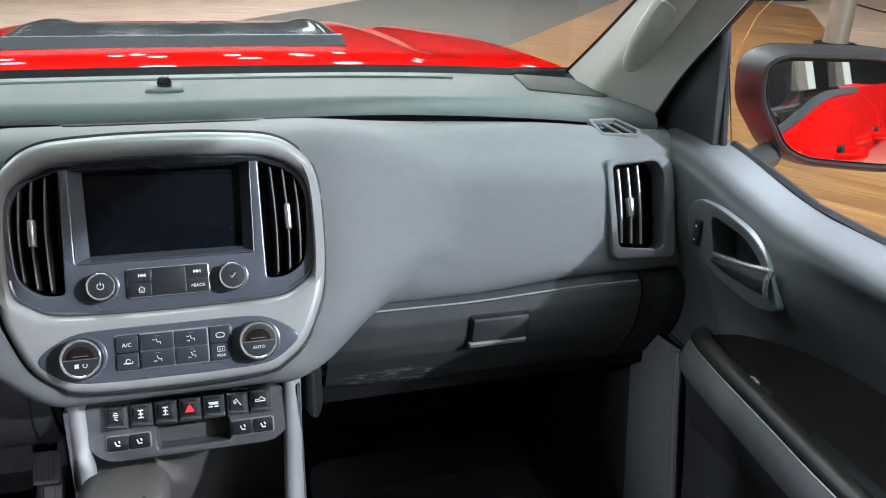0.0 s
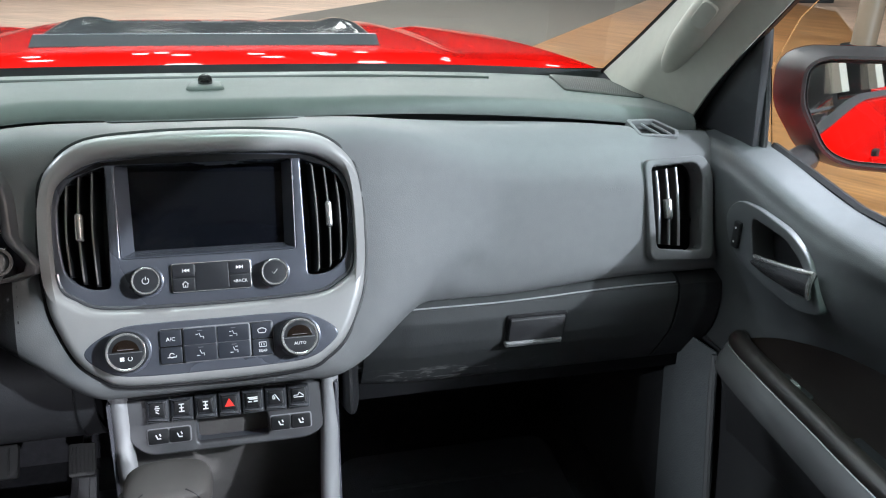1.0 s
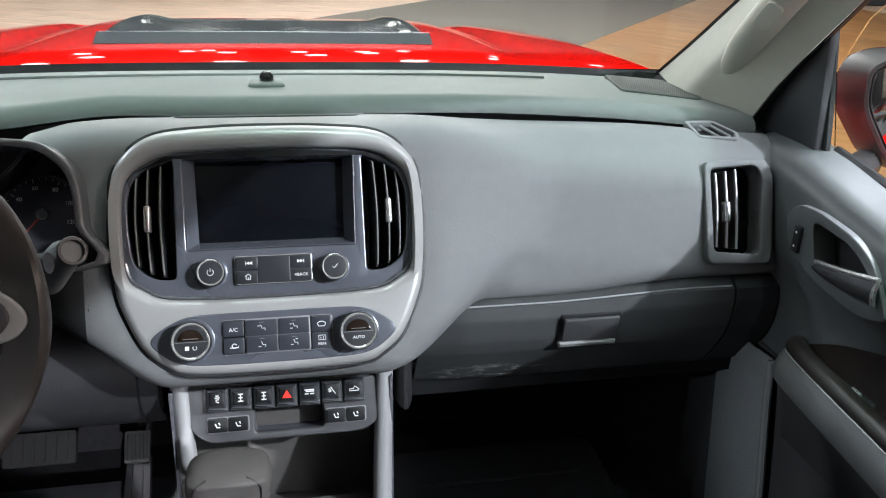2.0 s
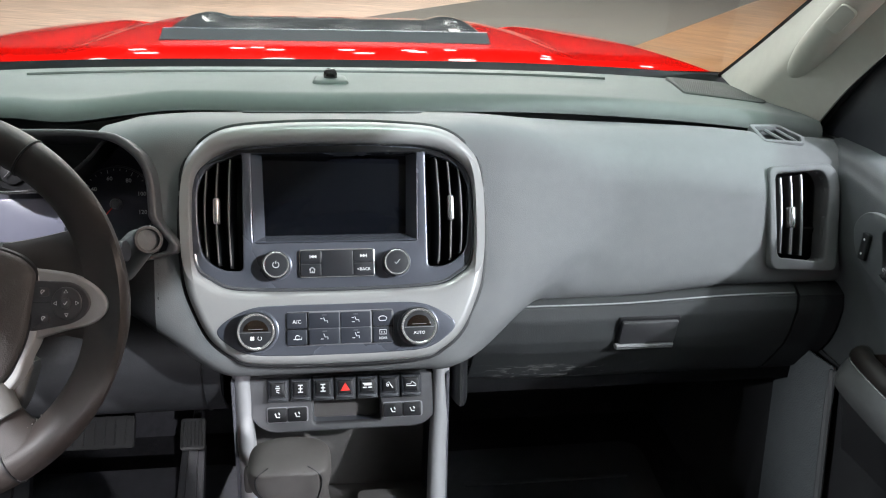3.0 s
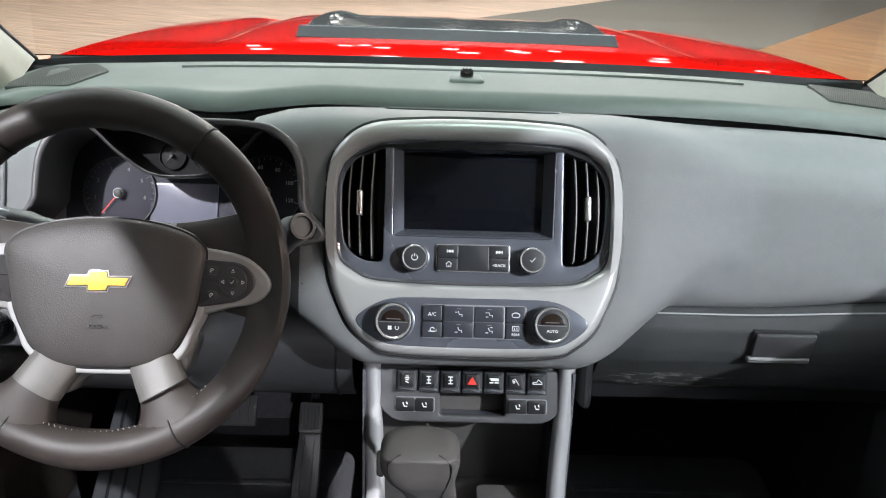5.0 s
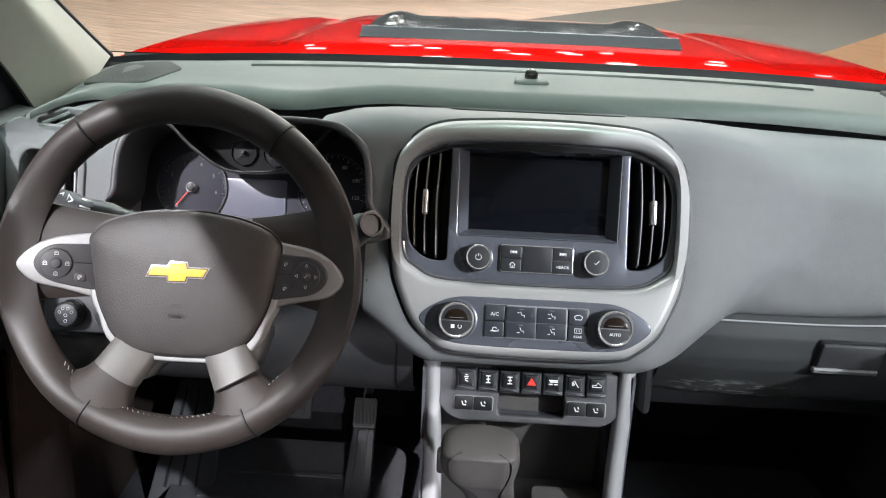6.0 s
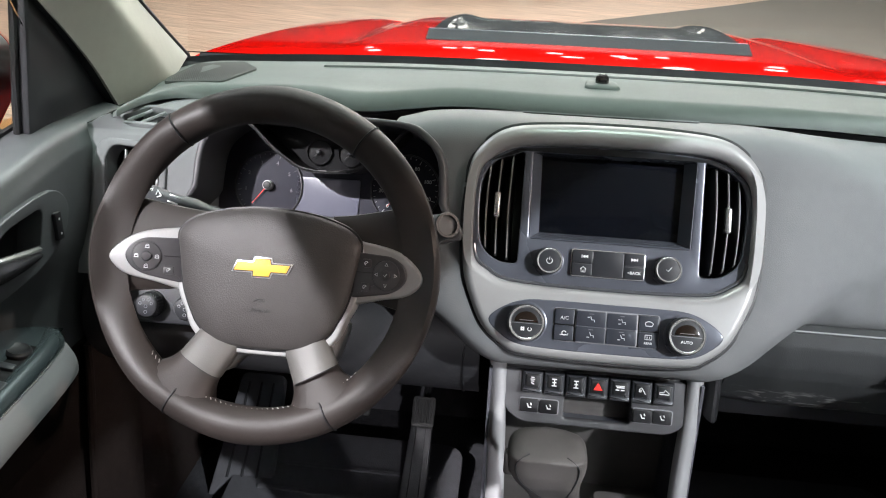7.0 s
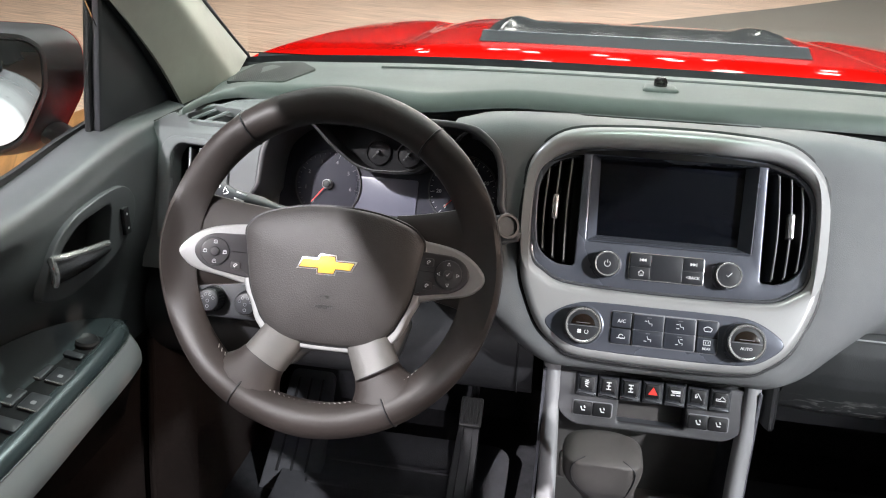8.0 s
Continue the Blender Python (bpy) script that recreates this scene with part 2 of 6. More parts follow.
LIPGLINT = mat("lip_glint", (0.85, 0.87, 0.9), 0.25, metal=0.9, vary=0.03)
# Driver's armrest top and trim: paler copies with the light in their colours.
ARM_LIT = mat("lit_armrest_grey", (0.060, 0.076, 0.080), 0.26, metal=0.45, spec=0.6, vary=0.06, grain=900)
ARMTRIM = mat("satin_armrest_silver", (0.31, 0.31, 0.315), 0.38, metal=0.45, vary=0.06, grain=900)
DARKCHROME = mat("dark_chrome", (0.10, 0.10, 0.105), 0.2, metal=0.7, vary=0.05)
RUBBER = mat("tyre_rubber", (0.02, 0.02, 0.02), 0.8)
DOORPAD = mat("charcoal_door_lining", (0.054, 0.058, 0.060), 0.48, spec=0.4, bump=0.2, bump_scale=900, vary=0.1)
KNEE = mat("dark_grained_knee_panel", (0.017, 0.017, 0.0185), 0.55, spec=0.2, bump=0.25, bump_scale=800, vary=0.12)
BINGREY = mat("brown_grey_bin_lining", (0.058, 0.054, 0.052), 0.6, bump=0.2, bump_scale=700, vary=0.12)
TUNNEL = mat("grey_tunnel_carpet", (0.07, 0.07, 0.08), 0.95, bump=0.8, bump_scale=500, vary=0.25, spec=0.1)
SPEAKER = mat("dark_speaker_mesh", (0.052, 0.054, 0.052), 0.75, vary=0.12, spec=0.08)
# Pale metal puts the edge highlights of switches and fascia into the colour.
EDGEGLINT = mat("edge_highlight_metal", (0.16, 0.165, 0.18), 0.22, metal=0.7, vary=0.06)
MIRROR_TURN = {1: -25.0, -1: -12.0}

# ---- building tools ----
SMOOTH = radians(38)


def thing(name, label, category, kind="", group="", m=None):
    ob = new(name)
    ob.empty_display_size = 0.05
    if m is not None:
        ob.matrix_world = m
    return tagged(ob, label, category, group, kind)


def finish(me, bm, material):
    bmesh.ops.recalc_face_normals(bm, faces=bm.faces)
    for f in bm.faces:
        f.smooth = True
    bm.to_mesh(me)
    bm.free()
    me.set_sharp_from_angle(angle=SMOOTH)
    if material is not None:
        me.materials.append(material)


def part(name, bm, material, parent, label="", m=None):
    """One mesh object under a thing or a part; its points are in the thing's own space unless m places it."""
    me = bpy.data.meshes.new(name)
    finish(me, bm, material)
    ob = new(name, me)
    ob.parent = parent
    if m is not None:
        ob.matrix_local = m
    if label:
        ob["label"] = label
    return ob


def solo(name, bm, material, label, category, kind="", group="", m=None):
    me = bpy.data.meshes.new(name)
    finish(me, bm, material)
    ob = new(name, me)
    if m is not None:
        ob.matrix_world = m
    return tagged(ob, label, category, group, kind)


def strip_faces(bm, loops, closed=True):
    for a, b in zip(loops, loops[1:]):
        n = len(a)
        for i in range(n if closed else n - 1):
            j = (i + 1) % n
            bm.faces.new((a[i], a[j], b[j], b[i]))


def offset(pts, d):
    """A closed outline moved inward (d > 0) along its corner normals; the outline runs counter-clockwise."""
    n, out = len(pts), []
    for i in range(n):
        p, a, b = Vector(pts[i]), Vector(pts[i - 1]), Vector(pts[(i + 1) % n])
        e, f = (p - a).normalized(), (b - p).normalized()
        na, nb = Vector((-e.y, e.x)), Vector((-f.y, f.x))
        k = (na + nb)
        k = k.normalized() if k.length > 1e-6 else na
        out.append(tuple(p + k * (d / max(k.dot(na), 0.4))))
    return out


def ccw(pts):
    s = sum(a[0] * b[1] - b[0] * a[1] for a, b in zip(pts, pts[1:] + pts[:1]))
    return pts if s > 0 else pts[::-1]


def rounded(pts, r, seg=5):
    """Corners of an outline rounded by about r (one radius, or one for each corner)."""
    pts, out = list(pts), []
    n = len(pts)
    for i in range(n):
        p, a, b = Vector(pts[i]), Vector(pts[i - 1]), Vector(pts[(i + 1) % n])
        q = r[i] if isinstance(r, (list, tuple)) else r
        q = min(q, (a - p).length * 0.49, (b - p).length * 0.49)
        s, e = p + (a - p).normalized() * q, p + (b - p).normalized() * q
        for k in range(seg + 1):
            u = k / seg
            out.append(tuple(s * (1 - u) ** 2 + p * 2 * u * (1 - u) + e * u ** 2))
    return ccw(out)


def spline(pts, per=6, closed=True):
    """A smooth line through points (Catmull-Rom), of any dimension."""
    pts = [Vector(p) for p in pts]
    n, out = len(pts), []
    for i in range(n if closed else n - 1):
        if closed:
            a, b, c, d = pts[i - 1], pts[i], pts[(i + 1) % n], pts[(i + 2) % n]
        else:
            a, b, c, d = pts[max(i - 1, 0)], pts[i], pts[i + 1], pts[min(i + 2, n - 1)]
        for k in range(per):
            t = k / per
            out.append(0.5 * ((2 * b) + (c - a) * t + (2 * a - 5 * b + 4 * c - d) * t * t + (3 * b - a - 3 * c + d) * t ** 3))
    if not closed:
        out.append(pts[-1])
    return [tuple(p) for p in out]


def rect(w, h, cx=0.0, cy=0.0):
    return [(cx - w / 2, cy - h / 2), (cx + w / 2, cy - h / 2), (cx + w / 2, cy + h / 2), (cx - w / 2, cy + h / 2)]


def circle(r, n=32, cx=0.0, cy=0.0, squash=1.0):
    return [(cx + r * math.cos(2 * math.pi * i / n), cy + r * squash * math.sin(2 * math.pi * i / n)) for i in range(n)]


def mirrored(half):
    """Right half of an outline from bottom to top (x >= 0), closed with its mirror image."""
    return half + [(-x, y) for x, y in half[::-1] if x > 1e-5]


def panel(outline, z0, z1, bevel=0.0008, holes=(), seg=2, bm=None, hole_floor=None, back=False):
    """A plate between z0 and z1 with rounded upper edges and holes that go through it (or down to hole_floor)."""
    bm = bm or bmesh.new()
    outline = ccw(list(outline))

    def ring(pts, z):
        return [bm.verts.new((x, y, z)) for x, y in pts]

    def sides(pts, sign, low):
        loops = [ring(pts, low), ring(pts, z1 - bevel)]
        for k in range(1, seg + 1):
            a = math.pi / 2 * k / seg
            loops.append(ring(offset(pts, sign * bevel * (1 - math.cos(a))), z1 - bevel + bevel * math.sin(a)))
        strip_faces(bm, loops)
        return loops

    outer = sides(outline, 1, z0)
    tops = [outer[-1]]
    for h in holes:
        tops.append(sides(ccw(list(h)), -1, z0 if hole_floor is None else hole_floor)[-1])
    if len(tops) == 1:
        bm.faces.new(tops[0])
    else:
        edges = [bm.edges.get((l[i], l[(i + 1) % len(l)])) for l in tops for i in range(len(l))]
        bmesh.ops.triangle_fill(bm, edges=edges, use_beauty=True, use_dissolve=False, normal=(0, 0, 1))
    if back:
        bm.faces.new(outer[0][::-1])
    return bm


def box(w, d, h, bevel=0.002, cx=0.0, cy=0.0, cz=0.0, seg=2, bm=None):
    """A block centred in x and y, from cz up, with rounded upright corners and upper edges."""
    return panel(rounded(rect(w, d, cx, cy), min(bevel * 1.5, w * 0.3, d * 0.3), 3), cz, cz + h, bevel, seg=seg, bm=bm, back=True)


def revolve(profile, n=40, bm=None):
    """A turned form round z: profile of (radius, z) from the lower to the upper end."""
    bm = bm or bmesh.new()
    loops = [[bm.verts.new((r * math.cos(2 * math.pi * i / n), r * math.sin(2 * math.pi * i / n), z)) for i in range(n)] for r, z in profile]
    strip_faces(bm, loops)
    bm.faces.new(loops[-1])
    bm.faces.new(loops[0][::-1])
    return bm


def tube(path, radius, n=10, bm=None, closed=False, flat=1.0):
    """A round bar along a path; radius one number or one for each point."""
    bm = bm or bmesh.new()
    path = [Vector(p) for p in path]
    m, loops, up = len(path), [], Vector((0.13, 0.21, 0.97))
    for i, p in enumerate(path):
        a = path[i - 1] if closed or i else p
        b = path[(i + 1) % m] if closed or i < m - 1 else p
        t = (b - a).normalized()
        s = t.cross(up).normalized()
        w = s.cross(t).normalized()
        r = radius[i] if isinstance(radius, (list, tuple)) else radius
        loops.append([bm.verts.new(p + r * (math.cos(2 * math.pi * k / n) * s + flat * math.sin(2 * math.pi * k / n) * w)) for k in range(n)])
    strip_faces(bm, loops + ([loops[0]] if closed else []))
    if not closed:
        bm.faces.new(loops[0][::-1])
        bm.faces.new(loops[-1])
    return bm


def surface(f, us, vs, thick=0.0, bm=None):
    """A sheet f(u, v) over a grid, with a second skin at a distance thick behind it and closed rims."""
    bm = bm or bmesh.new()
    P = [[Vector(f(u, v)) for v in vs] for u in us]
    A = [[bm.verts.new(p) for p in row] for row in P]
    nu, nv = len(us), len(vs)
    for i in range(nu - 1):
        for j in range(nv - 1):
            bm.faces.new((A[i][j], A[i + 1][j], A[i + 1][j + 1], A[i][j + 1]))
    if thick:
        B = []
        for i in range(nu):
            row = []
            for j in range(nv):
                du = P[min(i + 1, nu - 1)][j] - P[max(i - 1, 0)][j]
                dv = P[i][min(j + 1, nv - 1)] - P[i][max(j - 1, 0)]
                nrm = du.cross(dv)
                row.append(bm.verts.new(P[i][j] - (nrm.normalized() if nrm.length > 1e-9 else Vector((0, 0, 1))) * thick))
            B.append(row)
        for i in range(nu - 1):
            for j in range(nv - 1):
                bm.faces.new((B[i][j], B[i][j + 1], B[i + 1][j + 1], B[i + 1][j]))
        for i in range(nu - 1):
            bm.faces.new((A[i][0], B[i][0], B[i + 1][0], A[i + 1][0]))
            bm.faces.new((A[i][-1], A[i + 1][-1], B[i + 1][-1], B[i][-1]))
        for j in range(nv - 1):
            bm.faces.new((A[0][j], A[0][j + 1], B[0][j + 1], B[0][j]))
            bm.faces.new((A[-1][j], B[-1][j], B[-1][j + 1], A[-1][j + 1]))
    return bm


def inside(x, y, poly):
    """Whether a point lies inside an outline."""
    r = False
    for (ax, ay), (bx, by) in zip(poly, poly[1:] + poly[:1]):
        if (ay > y) != (by > y) and x < (bx - ax) * (y - ay) / (by - ay) + ax:
            r = not r
    return r


def cut_out(bm, m, outline, deep=0.08):
    """Takes away the faces of bm that lie over an outline in the frame m."""
    inv = m.inverted()
    gone = []
    for f in bm.faces:
        c = inv @ f.calc_center_median()
        if abs(c.z) < deep and inside(c.x, c.y, outline):
            gone.append(f)
    bmesh.ops.delete(bm, geom=gone, context="FACES")
    return bm


def span(a, b, n):
    return [a + (b - a) * i / (n - 1) for i in range(n)]


def step(a, b, x):
    t = min(max((x - a) / (b - a), 0.0), 1.0)
    return t * t * (3 - 2 * t)


def table(rows, x):
    """Smooth reading of a table of (x, value...) rows."""
    if x <= rows[0][0]:
        return rows[0][1:]
    for a, b in zip(rows, rows[1:]):
        if x <= b[0]:
            t = step(a[0], b[0], x)
            return tuple(p + (q - p) * t for p, q in zip(a[1:], b[1:]))
    return rows[-1][1:]


def writing(name, body, size, m, material, parent, depth=0.0002, align="CENTER"):
    cu = bpy.data.curves.new(name, "FONT")
    cu.body, cu.size, cu.extrude, cu.align_x, cu.align_y = body, size, depth, align, "CENTER"
    cu.resolution_u = 2
    tmp = bpy.data.objects.new(name, cu)
    scene.collection.objects.link(tmp)
    me = bpy.data.meshes.new_from_object(tmp.evaluated_get(bpy.context.evaluated_depsgraph_get()))
    bpy.data.objects.remove(tmp)
    me.materials.clear()
    me.materials.append(material)
    ob = new(name, me)
    ob.parent = parent
    ob.matrix_local = m
    return ob


def place(origin, lean):
    """A frame on a face that leans back by so many degrees: x to the right, y up along the face, z out of it towards the seats."""
    a = radians(lean)
    return Matrix(((1, 0, 0, origin[0]), (0, math.sin(a), -math.cos(a), origin[1]), (0, math.cos(a), math.sin(a), origin[2]), (0, 0, 0, 1)))


def at(x, y, z=0.0, turn=0.0):
    return pose(x, y, z, 0, 0, turn)

# ---- the hall: floor, walls, ceiling ----


def slab(name, corners, z, material, label, category, thick=0.02):
    bm = panel(corners, z - thick, z, 0.001, seg=1)
    return solo(name, bm, material, label, category, "structure")


slab("ground", [(-60, -60), (60, -60), (60, 60), (-60, 60)], 0.0, PALE, "pale beige board floor of an exhibition hall", "floor", 0.3)
slab("carpet_path", [(-4.6, 5.4), (-1.5, 5.4), (3.85, 9.2), (9.2, 16.0), (26.0, 37.0), (21.0, 40.0), (3.6, 16.0), (0.6, 12.2)], 0.006, GREYCARPET,
     "flat grey-brown carpet path across the hall", "carpet", 0.006)
slab("wood_floor", [(-4.0, -9.0), (9.5, -9.0), (8.5, 7.9), (8.9, 9.0), (12.0, 13.4), (12.6, 20.0), (9.2, 16.0), (3.85, 9.2), (-1.5, 5.4), (-4.0, 5.0)], 0.012, OAK,
     "warm orange-brown plank floor under the truck", "floor", 0.012)
for i, (w, d, h, x, y) in enumerate(((84, 0.4, 10, 0, 42), (84, 0.4, 10, 0, -42), (0.4, 84, 10, 42, 0), (0.4, 84, 10, -42, 0))):
    solo("wall_" + ("north", "south", "east", "west")[i], box(w, d, h, 0.02, x, y, 0.0), HALLDARK, "plain grey far wall of the exhibition hall", "wall", "structure")
solo("ceiling", box(84, 84, 0.3, 0.02, 0, 0, 10.0), HALLDARK, "dark hall ceiling high above", "ceiling", "structure")
LAMPGLOW = glow("lamp_face", (1.0, 0.97, 0.92), 450.0)
TIP = pose(0, 0, 0, -58)
lamp = thing("ceiling_lamp", "round ceiling spotlight with a glowing face under the hall roof", "ceiling lamp", group="hall spotlights")
part("lamp_can", revolve([(0.31, 0.0), (0.33, 0.02), (0.33, 0.34), (0.09, 0.43)], 20), BLACK, lamp, "", TIP)
part("lamp_rod", tube([(0, 0.25, 0.15), (0, 0.25, 3.72)], 0.03, 8), BLACK, lamp)
part("lamp_face", revolve([(0.29, -0.012), (0.31, -0.004)], 20), LAMPGLOW, lamp, "glowing white lamp face", TIP)
lamp.matrix_world = pose(-3.5, 30, 6.3)
for x, y in ((-1.8, 26.0), (0.6, 27.5), (2.9, 25.0), (3.0, 29.0), (8.0, 26.0), (11.5, 25.0), (-6.5, 26.5), (5.2, 33.0), (-3.0, 33.0), (0.9, 20.0), (-4.5, 18.5), (6.0, 19.0), (15.5, 27.0), (-2.6, 10.0), (-0.9, 12.5), (0.4, 9.5), (1.6, 11.0), (2.6, 13.5), (3.8, 10.0), (5.0, 12.5), (-4.4, 13.0)):
    copy_thing(lamp, pose(x, y, 6.3))

# ---- the truck's shell ----
SW, SH = 0.73, 1.30


def skin(u, v):
    """Outer side of the truck from the sill (v = 0) to the belt line (v = 1) along y = u, on the passenger's side."""
    rows = ((0.0, 0.86, 0.52), (0.15, 0.93, 0.6), (0.4, 0.955, 0.85), (0.7, 0.945, 1.08), (0.88, 0.905, 1.2), (1.0, 0.82, 1.262))
    x, z = table(rows, v)
    z -= 0.085 * max(v - 0.7, 0) / 0.3 * step(-1.15, -0.25, u)
    return (x, u, z)


for side, name in ((1, "passenger"), (-1, "driver")):
    body = thing("truck_side", "glossy red outer side of the pickup truck with a door handle", "car body", "structure")
    for a, b, nm in ((0.75, 0.335, "fender"), (0.33, -0.93, "outer_door_skin"), (-0.936, -1.75, "outer_rear_door_skin"), (-1.756, -3.4, "bed_side")):
        bm = surface(lambda u, v: (side * skin(u, v)[0], u, skin(u, v)[2]), span(a, b, 20), span(0, 1, 25), 0.004 * side)
        part(nm, bm, RED, body)
    for y in (-0.78, -1.62):
        h = part("outer_handle", tube(spline([(side * 0.94, y + 0.1, 1.115), (side * 0.985, y + 0.06, 1.12), (side * 0.985, y - 0.06, 1.12), (side * 0.94, y - 0.1, 1.115)], 5, False), 0.014, 8), RED, body)
        # Flat black plate paints the shade of the hollow behind the handle.
        part("handle_cup", panel(rounded(rect(0.075, 0.060), 0.02), -0.01, 0.0015, 0.001), VOID, h, "flat black plate for the shade behind the handle", Matrix(((0, 0, side, side * 0.940), (side, 0, 0, y), (0, 1, 0, 1.110), (0, 0, 0, 1))))
    part("belt_moulding", surface(lambda y, v: (side * (skin(y, 0.962 + 0.043 * v)[0] + 0.006), y, skin(y, 0.962 + 0.043 * v)[2] + 0.005), span(0.20, -1.72, 40), span(0, 1, 5), 0.006 * side), MIRRORBODY, body, "dark grey belt moulding under the side windows")
    part("side_step", tube([(side * 0.98, 0.5, 0.42), (side * 0.98, -2.0, 0.42)], 0.04, 10), BLACK, body, "black round side step")

chassis = thing("truck_frame", "dark chassis frame under the red pickup truck", "chassis", "structure")
part("cross_frame", box(1.5, 4.9, 0.16, 0.02, 0, -0.7, 0.22), BLACK, chassis)
for x, y in ((0.86, 1.25), (-0.86, 1.25), (0.86, -2.55), (-0.86, -2.55)):
    tyre = part("wheel", revolve([(0.25, -0.12), (0.37, -0.12), (0.39, -0.08), (0.39, 0.08), (0.37, 0.12), (0.25, 0.12)], 36), RUBBER, chassis, "black tyre on a grey rim", pose(x, y, 0.39, 0, 90, 0))
    part("wheel_rim", revolve([(0.26, -0.10), (0.22, -0.02), (0.22, 0.02), (0.26, 0.10)], 28), TRIMGREY, tyre)
part("nose", box(1.50, 0.10, 0.62, 0.03, 0, 1.86, 0.45), RED, chassis, "red truck nose")
for s in (1, -1):
    part("front_wing", box(0.10, 1.05, 0.34, 0.03, s * 0.80, 1.27, 0.72), RED, chassis)
bed = thing("truck_bed", "open bed of the red pickup truck", "truck bed", "structure")
part("bed_floor", box(1.66, 1.6, 0.06, 0.01, 0, -2.62, 0.60), DARK, bed)
part("tailgate", box(1.70, 0.06, 0.62, 0.02, 0, -3.42, 0.62), RED, bed)
part("bed_front", box(1.66, 0.05, 0.62, 0.01, 0, -1.84, 0.62), RED, bed)

# cab roof with its pillars, rear wall and floor
shell = thing("cab_shell", "grey-lined cab roof and pillars of the pickup truck", "cab", "structure")


def roof(u, v):
    y = -0.28 - 1.5 * v
    x = -0.66 + 1.32 * u
    return (x, y, 1.80 - 0.035 * (2 * u - 1) ** 2 + 0.02 * math.sin(math.pi * v))


part("headliner", surface(roof, span(0, 1, 16), span(0, 1, 16), -0.012), HEADLINER, shell, "grey woven headliner")
part("roof_skin", surface(lambda u, v: Vector(roof(u, v)) + Vector((0, 0, 0.03)), span(0, 1, 16), span(0, 1, 16), -0.003), RED, shell)
part("rear_wall", panel(rect(1.44, 0.74, 0, 0.90), 0, 0.05, 0.005, back=True), DARK, shell, m=Matrix(((1, 0, 0, 0), (0, 0, -1, -1.78), (0, 1, 0, 0), (0, 0, 0, 1))))
for s in (1, -1):
    part("middle_pillar", surface(lambda u, v: (s * (0.78 - 0.14 * v), -0.90 - 0.12 * u + 0.04 * v, 1.27 + 0.5 * v), span(0, 1, 4), span(0, 1, 6), 0.03 * s), BEIGE, shell)
    part("rear_pillar", surface(lambda u, v: (s * (0.78 - 0.14 * v), -1.62 - 0.18 * u + 0.06 * v, 1.27 + 0.5 * v), span(0, 1, 4), span(0, 1, 6), 0.03 * s), BEIGE, shell)
    part("roof_rail", tube([(s * 0.665, -0.24, 1.735), (s * 0.66, -0.6, 1.755), (s * 0.66, -1.2, 1.76), (s * 0.66, -1.8, 1.74)], 0.04, 8), BEIGE, shell)
part("roof_header", tube([(-0.67, -0.25, 1.775), (-0.3, -0.22, 1.79), (0.3, -0.22, 1.79), (0.67, -0.25, 1.775)], 0.035, 8), BEIGE, shell)
# Added panes, darkened to cut light bounced in from behind the seats.
rear_pane = part("rear_window", surface(lambda u, v: (-0.64 + 1.28 * u, -1.79 + 0.05 * v, 1.27 + 0.50 * v), span(0, 1, 6), span(0, 1, 4), 0.004), DIMPANE, shell, "rear window pane darkened to cut light from behind")
rear_pane.visible_shadow = False
for s in (1, -1):
    rear_pane = part("rear_side_window", surface(lambda u, v: (s * (0.785 - 0.12 * v), -1.0 - 0.66 * u + 0.03 * v, 1.25 + 0.50 * v), span(0, 1, 6), span(0, 1, 4), 0.003 * s), DIMPANE, shell, "rear side pane darkened to cut light from behind")
    rear_pane.visible_shadow = False
solo("cab_floor", box(1.6, 2.7, 0.06, 0.01, 0, -0.5, 0.40), CARPET, "black carpeted cab floor", "floor", "structure")
solo("firewall", surface(lambda u, v: (-0.8 + 1.6 * u, 0.66 + 0.04 * math.sin(3 * v), 0.44 + 0.80 * v), span(0, 1, 8), span(0, 1, 8), 0.02), CARPET,
     "black carpeted bulkhead at the front of the footwells", "bulkhead", "structure")

for s in (1, -1):
    solo("kick_panel", surface(lambda u, v: (s * 0.752, 0.70 - 0.56 * u, 0.44 + 0.82 * v), span(0, 1, 6), span(0, 1, 8), 0.03 * s), DARK if s > 0 else DOORSHADE, "charcoal kick panel at the side of the footwell", "trim panel", "structure")
solo("sill_plate", surface(lambda u, v: (0.75 - 1.5 * u, 0.66 - 2.3 * v, 0.455), span(0, 1, 4), span(0, 1, 4), 0.03), CARPET, "black carpet over the cab floor", "carpet", "structure")

# windscreen
WS = lambda u, v: ((-0.765 + 1.53 * u) * (1 - 0.06 * v), 0.53 - 0.77 * v + 0.03 * (1 - (2 * u - 1) ** 2), 1.298 + 0.49 * v)
ws = thing("window_1", "clear curved windscreen of the truck in a black rim", "windscreen", "structure")
pane = part("pane", surface(WS, span(0, 1, 20), span(0, 1, 12), 0.004), GLASS, ws)
pane.visible_shadow = False
part("rim", surface(lambda x, v: (x, 0.519 + 0.020 * v, 1.271 - 0.024 * (abs(x) / 0.72) ** 3 + 0.0445 * v), span(-0.80, 0.80, 44), span(0, 1, 3), 0.006), VOID, ws, "black rubber rim")

# front pillars with their lining and grab handles


def swell(v):
    """How far the pillar's lining stands inward between the windscreen (v = 0) and the door: a flat front facet, a soft ridge and a flank."""
    front, flank = 0.058 * v, 0.060 * (1 - v)
    return (front + flank - math.sqrt((front - flank) ** 2 + 0.00002)) / 2 + 0.0015 * math.sin(math.pi * v)


